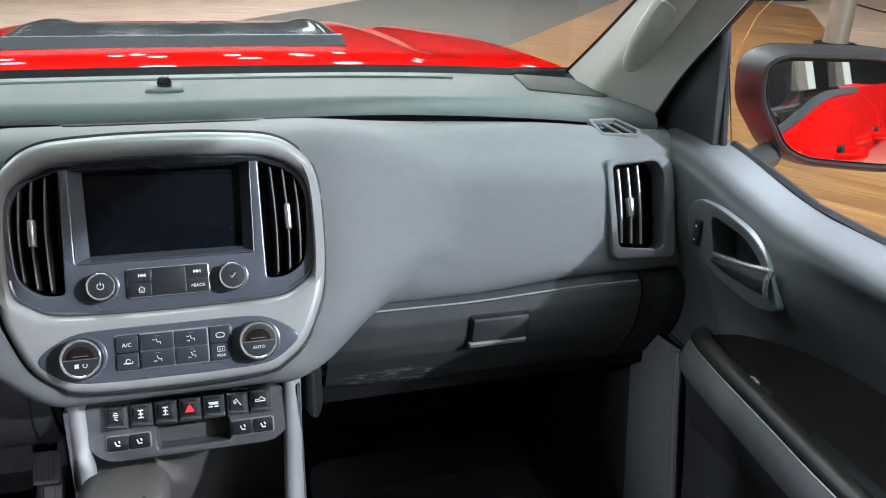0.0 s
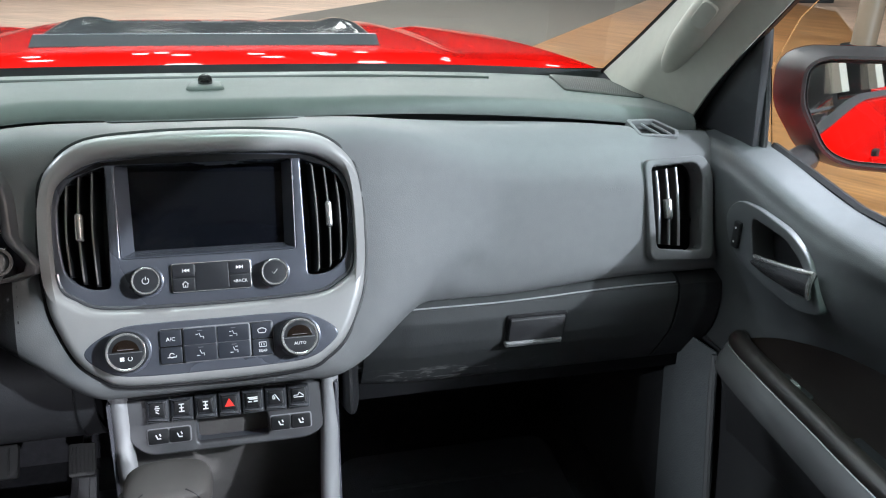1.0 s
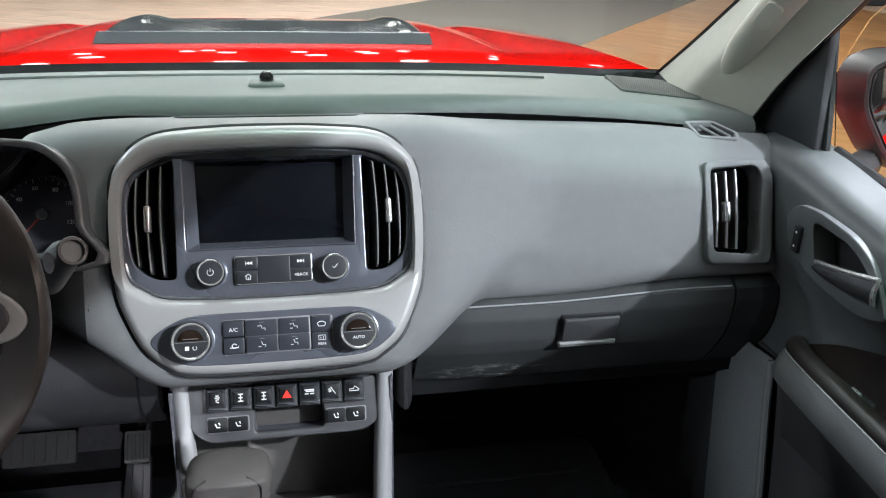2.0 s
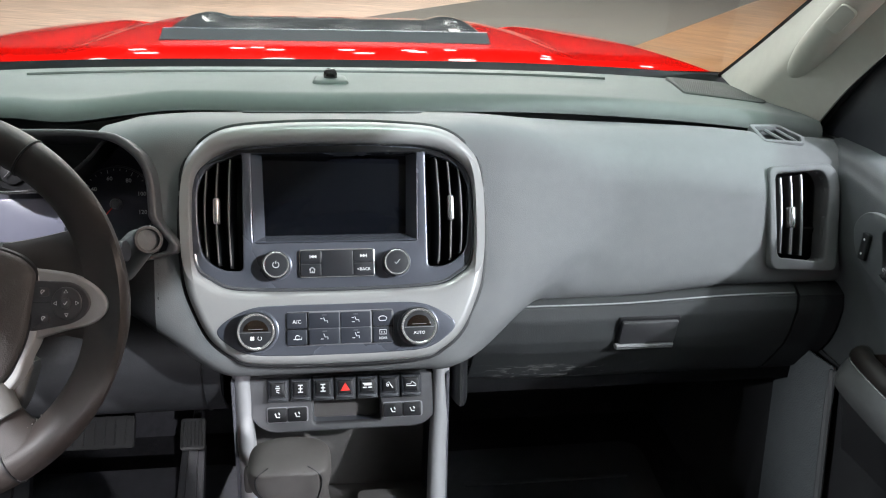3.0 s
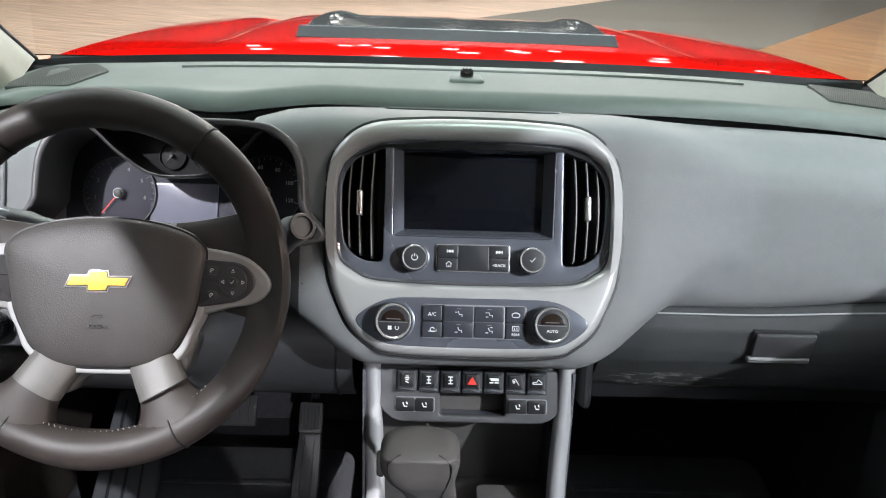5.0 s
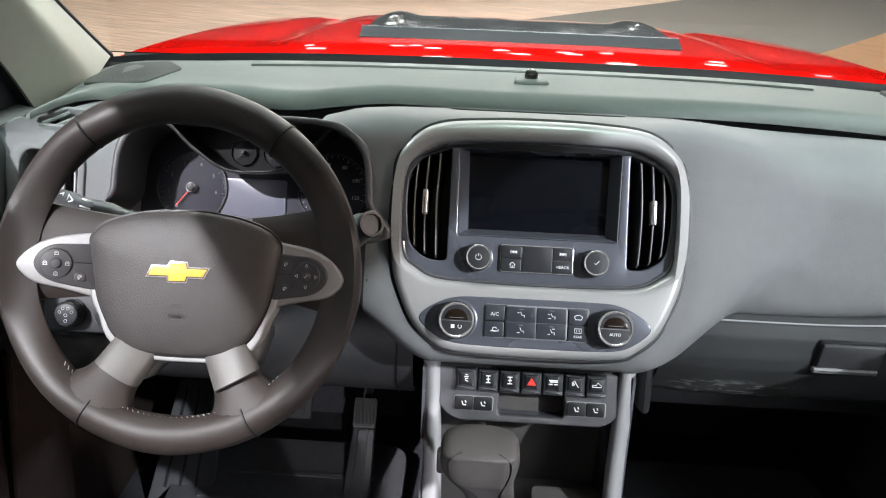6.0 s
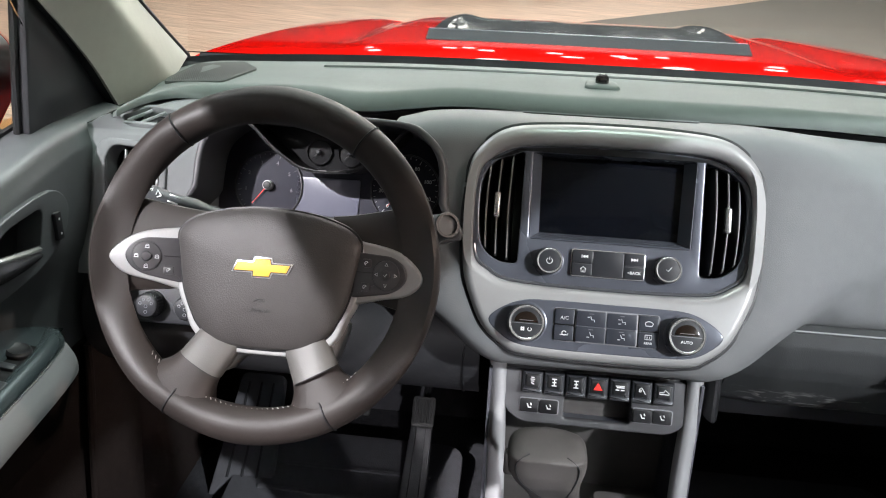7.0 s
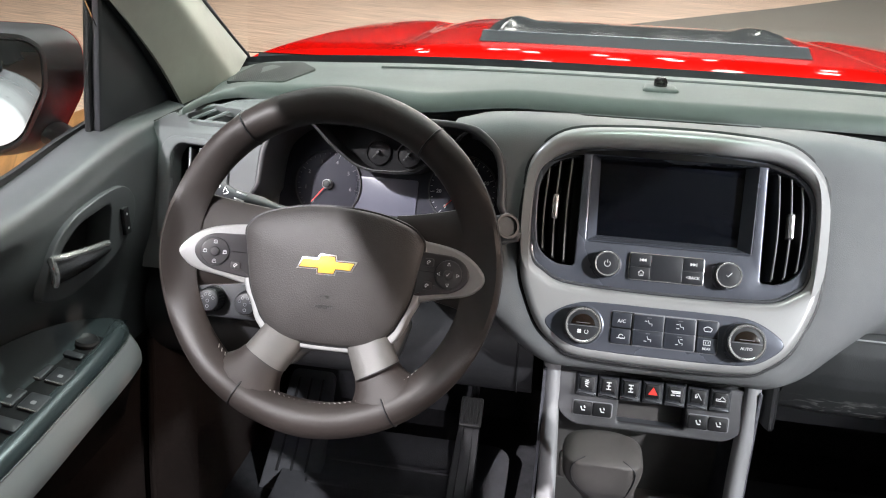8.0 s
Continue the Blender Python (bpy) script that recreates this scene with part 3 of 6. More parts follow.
for s in (1, -1):
    pil = thing("pillar_" + ("passenger" if s > 0 else "driver"), "pale grey-beige front pillar lining beside the windscreen", "pillar", "structure")
    inner = [(0.722, 0.53, 1.292), (0.722, 0.42, 1.362), (0.718, 0.29, 1.446), (0.706, 0.10, 1.565), (0.67, -0.2, 1.745)]
    if s < 0:
        inner = [(0.749, 0.53, 1.289), (0.744, 0.42, 1.359), (0.730, 0.29, 1.438), (0.700, 0.10, 1.560), (0.67, -0.2, 1.745)]
    outer = [(0.742, 0.255, 1.262), (0.742, 0.19, 1.345), (0.742, 0.075, 1.455), (0.735, -0.05, 1.56), (0.70, -0.3, 1.73)]
    a, b = spline(inner, 5, False), spline(outer, 5, False)

    def lining(u, v, a=a, b=b, s=s):
        p, q = Vector(a[u]), Vector(b[u])
        c = p.lerp(q, v) + Vector((-swell(v), 0, 0))
        return (s * c.x, c.y, c.z)

    part("lining", surface(lining, list(range(len(a))), span(0, 1, 30), 0.006 * s), BEIGE, pil)
    part("black_edge", tube([(s * (x - 0.002), y + 0.010, z + 0.001) for x, y, z in a], 0.0055, 6), BLACK, pil, "black windscreen seal")
    if s > 0:
        # moulded grab handle: a broad low bar with two oval covers
        bar = spline([(0.752, 0.34, 1.305), (0.728, 0.295, 1.345), (0.706, 0.24, 1.390), (0.692, 0.17, 1.444), (0.681, 0.08, 1.512), (0.672, -0.02, 1.585), (0.664, -0.12, 1.650)], 6, False)
        gh = part("grab_handle", tube(bar, 0.026, 20, flat=0.85), BEIGE, pil, "moulded grab handle")
        for k in (19,):
            p, q = Vector(bar[k]), (Vector(bar[k + 1]) - Vector(bar[k - 1])).normalized()
            n = (Vector((-0.55, -0.80, 0.1)) - q * q.dot(Vector((-0.55, -0.80, 0.1)))).normalized()
            turn = Matrix((n.cross(-q), q, n)).transposed().to_4x4()
            part("oval_cover", panel(rounded(rect(0.024, 0.055), 0.011), -0.004, 0.0012, 0.001), BEIGE, gh, "", Matrix.Translation(p + n * 0.0252) @ turn)
    # Added plug over an open gap; driver's copy blackened for the shade there.
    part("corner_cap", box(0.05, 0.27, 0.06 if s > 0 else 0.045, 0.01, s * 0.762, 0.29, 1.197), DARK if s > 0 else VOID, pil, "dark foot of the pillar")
    part("outer_post", tube([(s * (x if s > 0 else x + 0.085), y, z) for x, y, z in ((0.785, 0.47, 1.25), (0.765, 0.29, 1.42), (0.745, 0.1, 1.56), (0.71, -0.24, 1.76))], 0.03, 8), RED, pil, "red painted outer pillar")

# ---- bonnet, with the raised dark scoop ----


def hood_z(x, y):
    return 1.290 - 0.026 * (abs(x) / 0.78) ** 3 - 0.05 * (max(y - 0.75, 0) / 0.9) ** 1.6 + 0.006 * step(0.52, 0.44, abs(x)) - 0.012 * math.exp(-((abs(x) - 0.55) / 0.05) ** 2) * step(0.7, 1.0, y) - 0.014 * (max(0.74 - y, 0) / 0.14) ** 2


hood = thing("truck_bonnet", "glossy red truck bonnet with a raised dark scoop", "bonnet")
part("bonnet_panel", surface(lambda u, v: (u * (0.80 - 0.06 * v), 0.60 + 1.2 * v, hood_z(u * (0.80 - 0.06 * v), 0.60 + 1.2 * v)), span(-1, 1, 60), span(0, 1, 30), -0.004), RED, hood)
lip = lambda x, a: (x, 0.602 - 0.026 * math.sin(a), hood_z(x, 0.602) - 0.026 * (1 - math.cos(a)))
part("bonnet_lip", surface(lambda u, v: lip(u * 0.80, 1.35 * v), span(-1, 1, 60), span(0, 1, 10), 0.003), RED, hood, "rolled rear edge of the bonnet")
part("bonnet_front", surface(lambda u, v: (u * 0.74, 1.8 + 0.10 * math.sin(v * 1.5), hood_z(u * 0.74, 1.8) - 0.3 * v ** 2), span(-1, 1, 24), span(0, 1, 8), -0.004), RED, hood)
for s in (1, -1):
    part("wing", surface(lambda u, v: (s * (0.795 + 0.13 * v - 0.06 * u), 0.60 + 1.2 * u, hood_z(0.8 - 0.06 * u, 0.60 + 1.2 * u) - 0.012 - 0.12 * v ** 2), span(0, 1, 16), span(0, 1, 8), -0.004 * s), RED, hood)


def scoop_z(x, y):
    top = 1.312 - 0.165 * max(y - 0.93, 0) ** 2 + 0.010 * math.exp(-((abs(x) - 0.295) / 0.03) ** 2) * step(0.92, 1.12, y)
    return top - 0.03 * step(0.325, 0.36, abs(x))


scoop = part("scoop", surface(lambda u, v: (u * (0.37 - 0.03 * v), 0.912 + 0.75 * v, scoop_z(u * (0.37 - 0.03 * v), 0.912 + 0.75 * v)), span(-1, 1, 48), span(0, 1, 24), -0.004), CARBON, hood, "dark glossy bonnet scoop")
FACE0, FACE1 = Vector((0, 0.860, 1.2945)), Vector((0, 0.908, 1.311))
part("scoop_grille", surface(lambda u, v: FACE0.lerp(FACE1, v) + Vector((u * 0.345, 0, 0)), span(-1, 1, 24), span(0, 1, 5), -0.004), MATTE, scoop, "black gridded rear face of the scoop")
bm = bmesh.new()
lift = Vector((0, -0.0008, 0.0012))
for i in range(47):
    d = Vector((-0.345 + 0.015 * i, 0, 0))
    tube([FACE0 + d + lift, FACE1 + d + lift], 0.0010, 4, bm)
for k in range(4):
    p = FACE0.lerp(FACE1, (k + 0.5) / 4) + lift
    tube([p + Vector((-0.345, 0, 0)), p + Vector((0.345, 0, 0))], 0.0008, 4, bm)
part("grille_mesh", bm, GRIDLINE, scoop, "thin dark grid lines")
# Bright tube carries the reflected line along the scoop's rear edge.
part("scoop_lip", tube([(-0.345, 0.910, 1.3115), (0, 0.912, 1.3125), (0.345, 0.910, 1.3115)], 0.0034, 8), LIPGLINT, scoop, "thin bright strip for the reflection on the scoop edge")
solo("cowl", surface(lambda u, v: (-0.76 + 1.52 * u, 0.515 + 0.12 * v, 1.275 - 0.03 * math.sin(math.pi * v)), span(0, 1, 24), span(0, 1, 6), -0.01), BLACK,
     "black plastic cowl at the foot of the windscreen", "cowl", "structure")

# ---- dashboard ----
EDGE = [(-0.73, 0.110), (-0.70, 0.115), (-0.672, 0.130), (-0.662, 0.165), (-0.643, 0.220), (-0.617, 0.255), (-0.59, 0.268), (-0.50, 0.272), (-0.42, 0.255), (-0.365, 0.222), (-0.328, 0.222), (-0.29, 0.252), (-0.23, 0.284), (-0.17, 0.286), (-0.10, 0.278), (0.0, 0.276), (0.3, 0.280), (0.5, 0.262), (0.63, 0.240), (0.73, 0.207)]
BELOW = [(-0.73, 0.215), (-0.66, 0.13), (-0.58, 0.085), (-0.45, 0.075), (-0.32, 0.092), (-0.25, 0.165), (-0.19, 0.235), (-0.12, 0.268), (0.0, 0.276), (0.3, 0.280), (0.5, 0.262), (0.63, 0.240), (0.73, 0.207)]


def rear_edge(x, pts=EDGE):
    for i in range(len(pts) - 1):
        if x <= pts[i + 1][0]:
            a, b, c, d = pts[max(i - 1, 0)], pts[i], pts[i + 1], pts[min(i + 2, len(pts) - 1)]
            f = (x - b[0]) / (c[0] - b[0])
            return 0.5 * (2 * b[1] + (c[1] - a[1]) * f + (2 * a[1] - 5 * b[1] + 4 * c[1] - d[1]) * f * f + (3 * b[1] - a[1] - 3 * c[1] + d[1]) * f ** 3)
    return pts[-1][1]


POD = [(0.300, 1.2745), (0.270, 1.2830), (0.212, 1.2982), (0.121, 1.303), (0.084, 1.250), (0.054, 1.190), (0.024, 1.130), (-0.002, 1.080), (-0.014, 1.050), (-0.004, 1.024), (0.03, 1.012)]
FACE = [(0.300, 1.2670), (0.267, 1.2765), (0.205, 1.2775), (0.154, 1.257), (0.130, 1.229), (0.116, 1.190), (0.104, 1.150), (0.095, 1.118), (0.091, 1.097), (0.100, 1.078), (0.125, 1.068)]
POD_W = [0.12, 0.14, 0.165, 0.18, 0.188, 0.19, 0.186, 0.162, 0.13, 0.115, 0.11]
FADE = [0.26, 0.25, 0.24, 0.23, 0.22, 0.21, 0.20, 0.19, 0.18, 0.17, 0.16]


def ledge(x, k):
    """How far forward row k of the dash face may start."""
    a, b = rear_edge(x) + 0.028, rear_edge(x, BELOW) + 0.028 - 0.014 * min(k, 6)
    return a + (b - a) * min(k / 3, 1) if a > b else min(a + 0.01 * k, b)


def dash(x, v):
    """A point of the padded dash face: v runs over the profile's rows, from the groove under the top pad down."""
    i = min(int(v), len(POD) - 2)
    f = v - i

    def row(k):
        k = min(max(k, 0), len(POD) - 1)
        w = step(POD_W[k] + FADE[k], POD_W[k] + 0.004, abs(x))
        drop = 0.024 * (min(abs(x), 0.74) / 0.72) ** 3 if k < 2 else 0.012 * step(0.5, 0.74, abs(x)) if k < 5 else 0.0
        pull = 0.05 * step(0.5, 0.74, abs(x)) if k < 3 else 0.0
        low = 0.016 * step(0.60, 0.36, x) * step(0.1, 0.2, x) if k >= 8 else 0.0
        y = FACE[k][0] - pull * (1 - k / 3) if k < 3 else FACE[k][0]
        return Vector((x, min(y + (POD[k][0] - y) * w, ledge(x, k)), FACE[k][1] - drop + (POD[k][1] - FACE[k][1] + drop) * w - low))

    a, b, c, d = row(i - 1), row(i), row(i + 1), row(i + 2)
    return 0.5 * ((2 * b) + (c - a) * f + (2 * a - 5 * b + 4 * c - d) * f * f + (3 * b - a - 3 * c + d) * f ** 3)


dashboard = thing("dashboard", "grey padded truck dashboard with air vents and a glove box", "dashboard")
STACK = place((0.003, 0.0, 1.083), 27)
BEZEL = spline(mirrored([(0.0, -0.0417), (0.098, -0.039), (0.127, -0.028), (0.152, -0.006), (0.170, 0.03), (0.180, 0.064), (0.1845, 0.12), (0.182, 0.19), (0.166, 0.223), (0.131, 0.246), (0.067, 0.253), (0.0, 0.2545)]), 5)
PV = place((0.656, 0.1085, 1.175), 22)
out = rounded([(-0.052, -0.073), (0.048, -0.078), (0.056, 0.05), (0.043, 0.076), (-0.053, 0.072)], [0.014, 0.014, 0.03, 0.03, 0.012], 5)
hole = rounded([(-0.041, -0.056), (0.030, -0.064), (0.038, 0.048), (0.028, 0.066), (-0.043, 0.062)], [0.008, 0.012, 0.02, 0.02, 0.008], 5)
DV = place((-0.656, 0.1085, 1.175), 22)
bm = surface(dash, span(-0.287, 0.728, 204), span(0, 10, 121), -0.004)
CL = place((-0.366, 0.03, 1.2), 22)
CL_OUT = spline([(-0.166, -0.03), (-0.1655, 0.02), (-0.160, 0.075), (-0.140, 0.104), (-0.105, 0.118), (0.0, 0.121), (0.10, 0.119), (0.135, 0.106), (0.158, 0.075), (0.164, 0.02), (0.163, -0.03)], 5)
cut_out(bm, CL, offset(ccw(CL_OUT), 0.002), 0.12)
cut_out(bm, CL, [(-0.2, -0.2), (0.155, -0.2), (0.155, -0.01), (-0.2, -0.01)], 0.2)
cut_out(bm, STACK, offset(ccw(BEZEL), 0.006))
cut_out(bm, PV, hole)
OUTLET = rounded([(-0.035, 0.022), (-0.03, -0.022), (0.03, -0.03), (0.038, -0.012), (0.012, 0.022)], 0.006)
OUTLET_AT = {1: pose(0.645, 0.199, 1.2712, 18), -1: pose(-0.645, 0.178, 1.2695, 15, 5) @ Matrix.Diagonal((1.15, 1.15, 1, 1))}
cut_out(bm, OUTLET_AT[1], offset(ccw(list(OUTLET)), 0.003), 0.03)
part("passenger_pad", bm, PAD, dashboard)


def driver_face(u, v):
    """Driver's end of the dash: a shallow panel behind the top pad, a rolled crest and the sloping vent face."""
    rows = ((0.0, 0.0, 1.276), (0.12, 0.25, 1.2765), (0.26, 0.80, 1.262), (0.30, 0.93, 1.257), (0.33, 1.0, 1.250), (0.36, 1.02, 1.243), (1.0, 1.0, 1.066))
    share, z = table(rows, v)
    left = -0.670 - 0.054 * step(0.0, 0.30, v)
    x = left + (-0.527 - left) * u
    front = rear_edge(x) + 0.024
    back = 0.1085 + (min(z, 1.256) - 1.175) * 0.404
    return (x, front + (back - front) * min(share, 1.0), z)


bm = surface(driver_face, span(0, 1, 101), span(0, 1, 150), -0.004)
cut_out(bm, DV, ccw([(-x, y) for x, y in hole]))
cut_out(bm, OUTLET_AT[-1], offset(ccw([(-x, y) for x, y in OUTLET]), 0.003), 0.03)
part("driver_pad", bm, PAD, dashboard)
part("column_pad", surface(dash, span(-0.5265, -0.2075, 32), span(5.2, 10, 29), -0.004), KNEE, dashboard)

def top_z(x, y):
    z = 1.309 - 0.024 * (abs(x) / 0.72) ** 3 + 0.010 * step(-0.12, -0.3, x) * step(0.3, 0.12, y)
    return z - 0.10 * max(y - 0.44, 0) ** 1.2


def top_pad(x, v):
    e = rear_edge(x)
    if v < 0:  # rolled rear edge
        a = -v * math.pi / 2 * 1.15
        r = 0.021 * (1 - 0.6 * step(-0.56, -0.665, x))
        return (x, e + r - r * math.sin(a), top_z(x, e + r) - 0.95 * r * (1 - math.cos(a)))
    r = 0.021 * (1 - 0.6 * step(-0.56, -0.665, x))
    y = e + r + (0.516 - e - r) * v
    return (x, y, top_z(x, y))


def pad_end(x, v):
    """The top pad, drawn out to the driver's pillar at its front and thinned to a tip at its end."""
    p = Vector(top_pad(x, v))
    f = max(-0.55 - x, 0.0) / 0.122
    return (p.x - f * 0.20 * max(p.y - 0.13, 0), p.y, p.z - 0.012 * max((f - 0.55) / 0.45, 0) ** 2)


part("top_pad", surface(pad_end, span(-0.672, 0.725, 90), span(-1.0, -0.125, 8) + span(0, 1, 22), 0.006), PAD_TOP, dashboard, "grey grained dash top pad")
part("groove", surface(lambda x, v: (x, rear_edge(x) + 0.024 + 0.03 * v, 1.277 - 0.022 * (abs(x) / 0.72) ** 3), span(-0.655, 0.725, 60), span(0, 1, 3), 0.012), BLACK, dashboard, "dark gap under the top pad")

# Added sheet, near black, fills the shaded gap between dash end and pillar.
part("end_plate", surface(lambda u, v: (-0.664 - 0.080 * u, 0.15 + 0.38 * v, 1.264 - 0.004 * u), span(0, 1, 4), span(0, 1, 6), -0.006), VOID, dashboard, "dark end plate beside the door")
# defroster slot and the sensor dome on the top pad
slot_y = lambda x: 0.437 + 0.012 * (1 - (x / 0.46) ** 2)
slot = part("defroster_strip", surface(lambda x, v: (x, slot_y(x) + 0.034 * v, top_z(x, slot_y(x) + 0.034 * v) + 0.0003 + 0.0006 * v), span(-0.46, 0.46, 40), span(0, 1, 4), -0.003), PAD_TOP, dashboard, "long grey defroster strip")
part("slot_line", tube([(x, slot_y(x) - 0.001, top_z(x, 0.44) + 0.0003) for x in span(-0.46, 0.46, 30)], 0.0008, 6), SPEAKER, slot, "dark slot line")
for s in (1, -1):
    part("defroster_slot", surface(lambda x, v: (s * x, slot_y(x) + 0.004 + 0.022 * v, top_z(x, slot_y(x) + 0.004 + 0.022 * v) + 0.0012 + 0.0006 * v), span(0.29, 0.44, 12), span(0, 1, 4), -0.002 * s), DARK, slot, "dark defroster slot")
dome = thing("light_sensor", "small black sensor dome on a grey base on the dash top", "sensor", m=pose(0, 0.374, 1.308))
part("base", panel(rounded([(-0.028, -0.024), (0.028, -0.024), (0.024, 0.024), (-0.024, 0.024)], 0.011), -0.004, 0.0065, 0.005, seg=4), PAD_TOP, dome)
part("cap", revolve([(0.0105, 0.007), (0.0105, 0.012), (0.009, 0.0165), (0.006, 0.0195), (0.002, 0.0208)], 20), GLOSS, dome, "glossy black dome")

# loudspeaker grilles at both ends of the top pad
for s in (1, -1):
    c = [(0.587, 0.49), (0.700, 0.49), (0.700, 0.335), (0.685, 0.322), (0.562, 0.350)]
    if s < 0:
        c = [(0.563, 0.405), (0.612, 0.480), (0.700, 0.480), (0.695, 0.345), (0.685, 0.310), (0.582, 0.296)]
    spk = rounded(c, 0.010, 4)
    cx = sum(p[0] for p in c) / len(c)
    m = Matrix.Translation((0, 0, 1.2935)) @ pose(0, 0, 0, 0, 5.0, 0)
    if s < 0:
        m = Matrix.Translation((0, 0, 1.2935)) @ pose(0, 0, 0, 0, -5.0, 0)
        spk = ccw([(-x, y) for x, y in spk])
    lift = math.tan(radians(5)) * 0.60 + 0.0030
    g = part("speaker_grille", panel(spk, -0.012 + lift, 0.0012 + lift, 0.0010), SPEAKER, dashboard, "perforated speaker grille", m)
    bm = bmesh.new()
    nx, ny = 50, 66
    inner = ccw(offset(ccw(list(spk)), 0.008))

    for i in range(nx):
        for j in range(ny):
            x, y = s * (0.535 + 0.0036 * (i + 0.5 * (j % 2))), 0.27 + 0.0036 * j
            if inside(x, y, inner):
                v = [bm.verts.new((x + 0.0011 * math.cos(k * math.pi / 3), y + 0.0011 * math.sin(k * math.pi / 3), 0.0016 + lift)) for k in range(6)]
                bm.faces.new(v)
    part("perforation", bm, BLACK, g, "tiny dark holes")

# centre lid on the pod's top
LID = [(-0.118, 0.0), (0.118, 0.0), (0.135, 0.075), (-0.135, 0.075)]
part("lid_joint", panel(rounded([(x * 1.008, y - 0.001) for x, y in LID], 0.012, 5), -0.006, -0.0002, 0.0002, seg=1), BLACK, dashboard, "", pose(0.003, 0.207, 1.3006, -13.5))
part("tray_lid", panel(rounded(LID, 0.012, 5), -0.006, 0.0007, 0.0006), PAD, dashboard, "flush tray lid", pose(0.003, 0.207, 1.3012, -13.5))


def air_vent(parent, outline, hole, slats, m, knob, frame_mat, flip=1):
    """A framed outlet with upright slats and a sliding knob; slats: list of (x, low, high)."""
    v = part("vent_frame", panel(outline, -0.012, 0.0042, 0.0028, [hole], 3, hole_floor=-0.03), frame_mat, parent, "", m)
    part("vent_duct", panel(offset(ccw(list(hole)), -0.004), -0.052, -0.05, 0.0005), BLACK, v)
    for x, lo, hi in slats:
        bm = surface(lambda a, b, x=x, lo=lo, hi=hi: (x + 0.003 * math.sin(2.6 * b) + 0.004 * a * flip, lo + (hi - lo) * b, -0.004 - 0.026 * a), span(0, 1, 5), span(0, 1, 8), 0.0022)
        part("slat", bm, BINGREY, v)
        part("slat_edge", tube([(x + 0.003 * math.sin(2.6 * b), lo + (hi - lo) * b, -0.0035) for b in span(0, 1, 8)], 0.0019, 6), RAIL, v)
    part("vent_knob", panel(rounded(rect(0.0085, 0.03, *knob), 0.003), -0.006, 0.007, 0.003, seg=3), CHROME, v, "chrome slider")
    return v


# outer air vents
air_vent(dashboard, out, hole, [(-0.034, -0.05, 0.056), (-0.0185, -0.052, 0.058), (-0.003, -0.054, 0.06)], PV, (-0.0185, 0.0), PAD)
air_vent(dashboard, ccw([(-x, y) for x, y in out]), ccw([(-x, y) for x, y in hole]), [(0.034, -0.05, 0.056), (0.0185, -0.052, 0.058), (0.003, -0.054, 0.06), (-0.0125, -0.055, 0.06)], DV, (0.0185, 0.0), PAD, -1)
# small side-window outlets on top of the pad ends
for s in (1, -1):
    o = OUTLET
    h = offset(ccw(list(o)), 0.006)
    if s < 0:
        o, h = ccw([(-x, y) for x, y in o]), ccw([(-x, y) for x, y in h])
    d = part("side_outlet", panel(o, -0.012, 0.003, 0.0015, [h], hole_floor=-0.012), PAD, dashboard, "", OUTLET_AT[s])
    part("outlet_duct", panel(h, -0.02, -0.0125, 0.0004), BLACK, d)
    for k in (-0.006, 0.012):
        part("outlet_fin", tube([(s * (k - 0.006), 0.013, -0.002), (s * (k + 0.012), -0.018, -0.002)], 0.0026, 6), PAD, d)
q = dash(0.56, 4.6)
writing("airbag_mark", "AIRBAG", 0.011, place((q.x, q.y, q.z), 20) @ at(0, 0, 0.0003), PAD, dashboard, 0.0001)

part("carrier", surface(lambda x, v: (x, 0.135 + 0.01 * v, 1.15 - 0.26 * v), span(-0.74, 0.74, 12), span(0, 1, 6), 0.008), VOID, dashboard, "black carrier behind the panels")

# glove box
GB = [(0.114, 1.0775), (0.094, 1.0755), (0.0790, 1.0660), (0.0745, 1.045), (0.079, 1.008), (0.087, 0.984), (0.104, 0.955), (0.127, 0.920), (0.160, 0.888)]


def glove(x, v):
    """The glove box door; its upper corner beside the centre stack is drawn down in a wide curve."""
    t = min(max((0.252 - x) / 0.062, 0.0), 1.0)
    low = 4.6 * (1 - math.sqrt(max(1 - t * t, 0.0)))
    v = low + (8 - low) * v / 8
    i = min(int(v), len(GB) - 2)
    f = v - i
    return (x, GB[i][0] + (GB[i + 1][0] - GB[i][0]) * f + 0.006 * t, GB[i][1] + (GB[i + 1][1] - GB[i][1]) * f - 0.013 * step(0.60, 0.36, x) * max(1 - v / 5, 0))


def skirt(x, v):
    """Lining below the centre pod, behind the glove box door's corner."""
    p = dash(x, 9.3)
    q = Vector((x, 0.135 + 0.02 * v, 0.92))
    c = p.lerp(q, v)
    return (c.x, c.y + 0.03 * math.sin(math.pi * min(v * 1.6, 1)), c.z)


part("pod_skirt", surface(skirt, span(0.12, 0.34, 24), span(0, 1, 14), -0.004), PAD, dashboard)
part("pod_flap", surface(lambda u, v: (0.152 + 0.03 * u, 0.10 - 0.085 * u * (1 - u) * 4 * 0.5 - 0.02 * (1 - v), 0.935 + 0.085 * v), span(0, 1, 8), span(0, 1, 8), 0.004), BLACK, dashboard)
gb = part("glove_box", surface(glove, span(0.192, 0.655, 70), span(0, 8, 41), -0.006), SCUFFED, dashboard, "grey glove box door with scuffed lower edge")
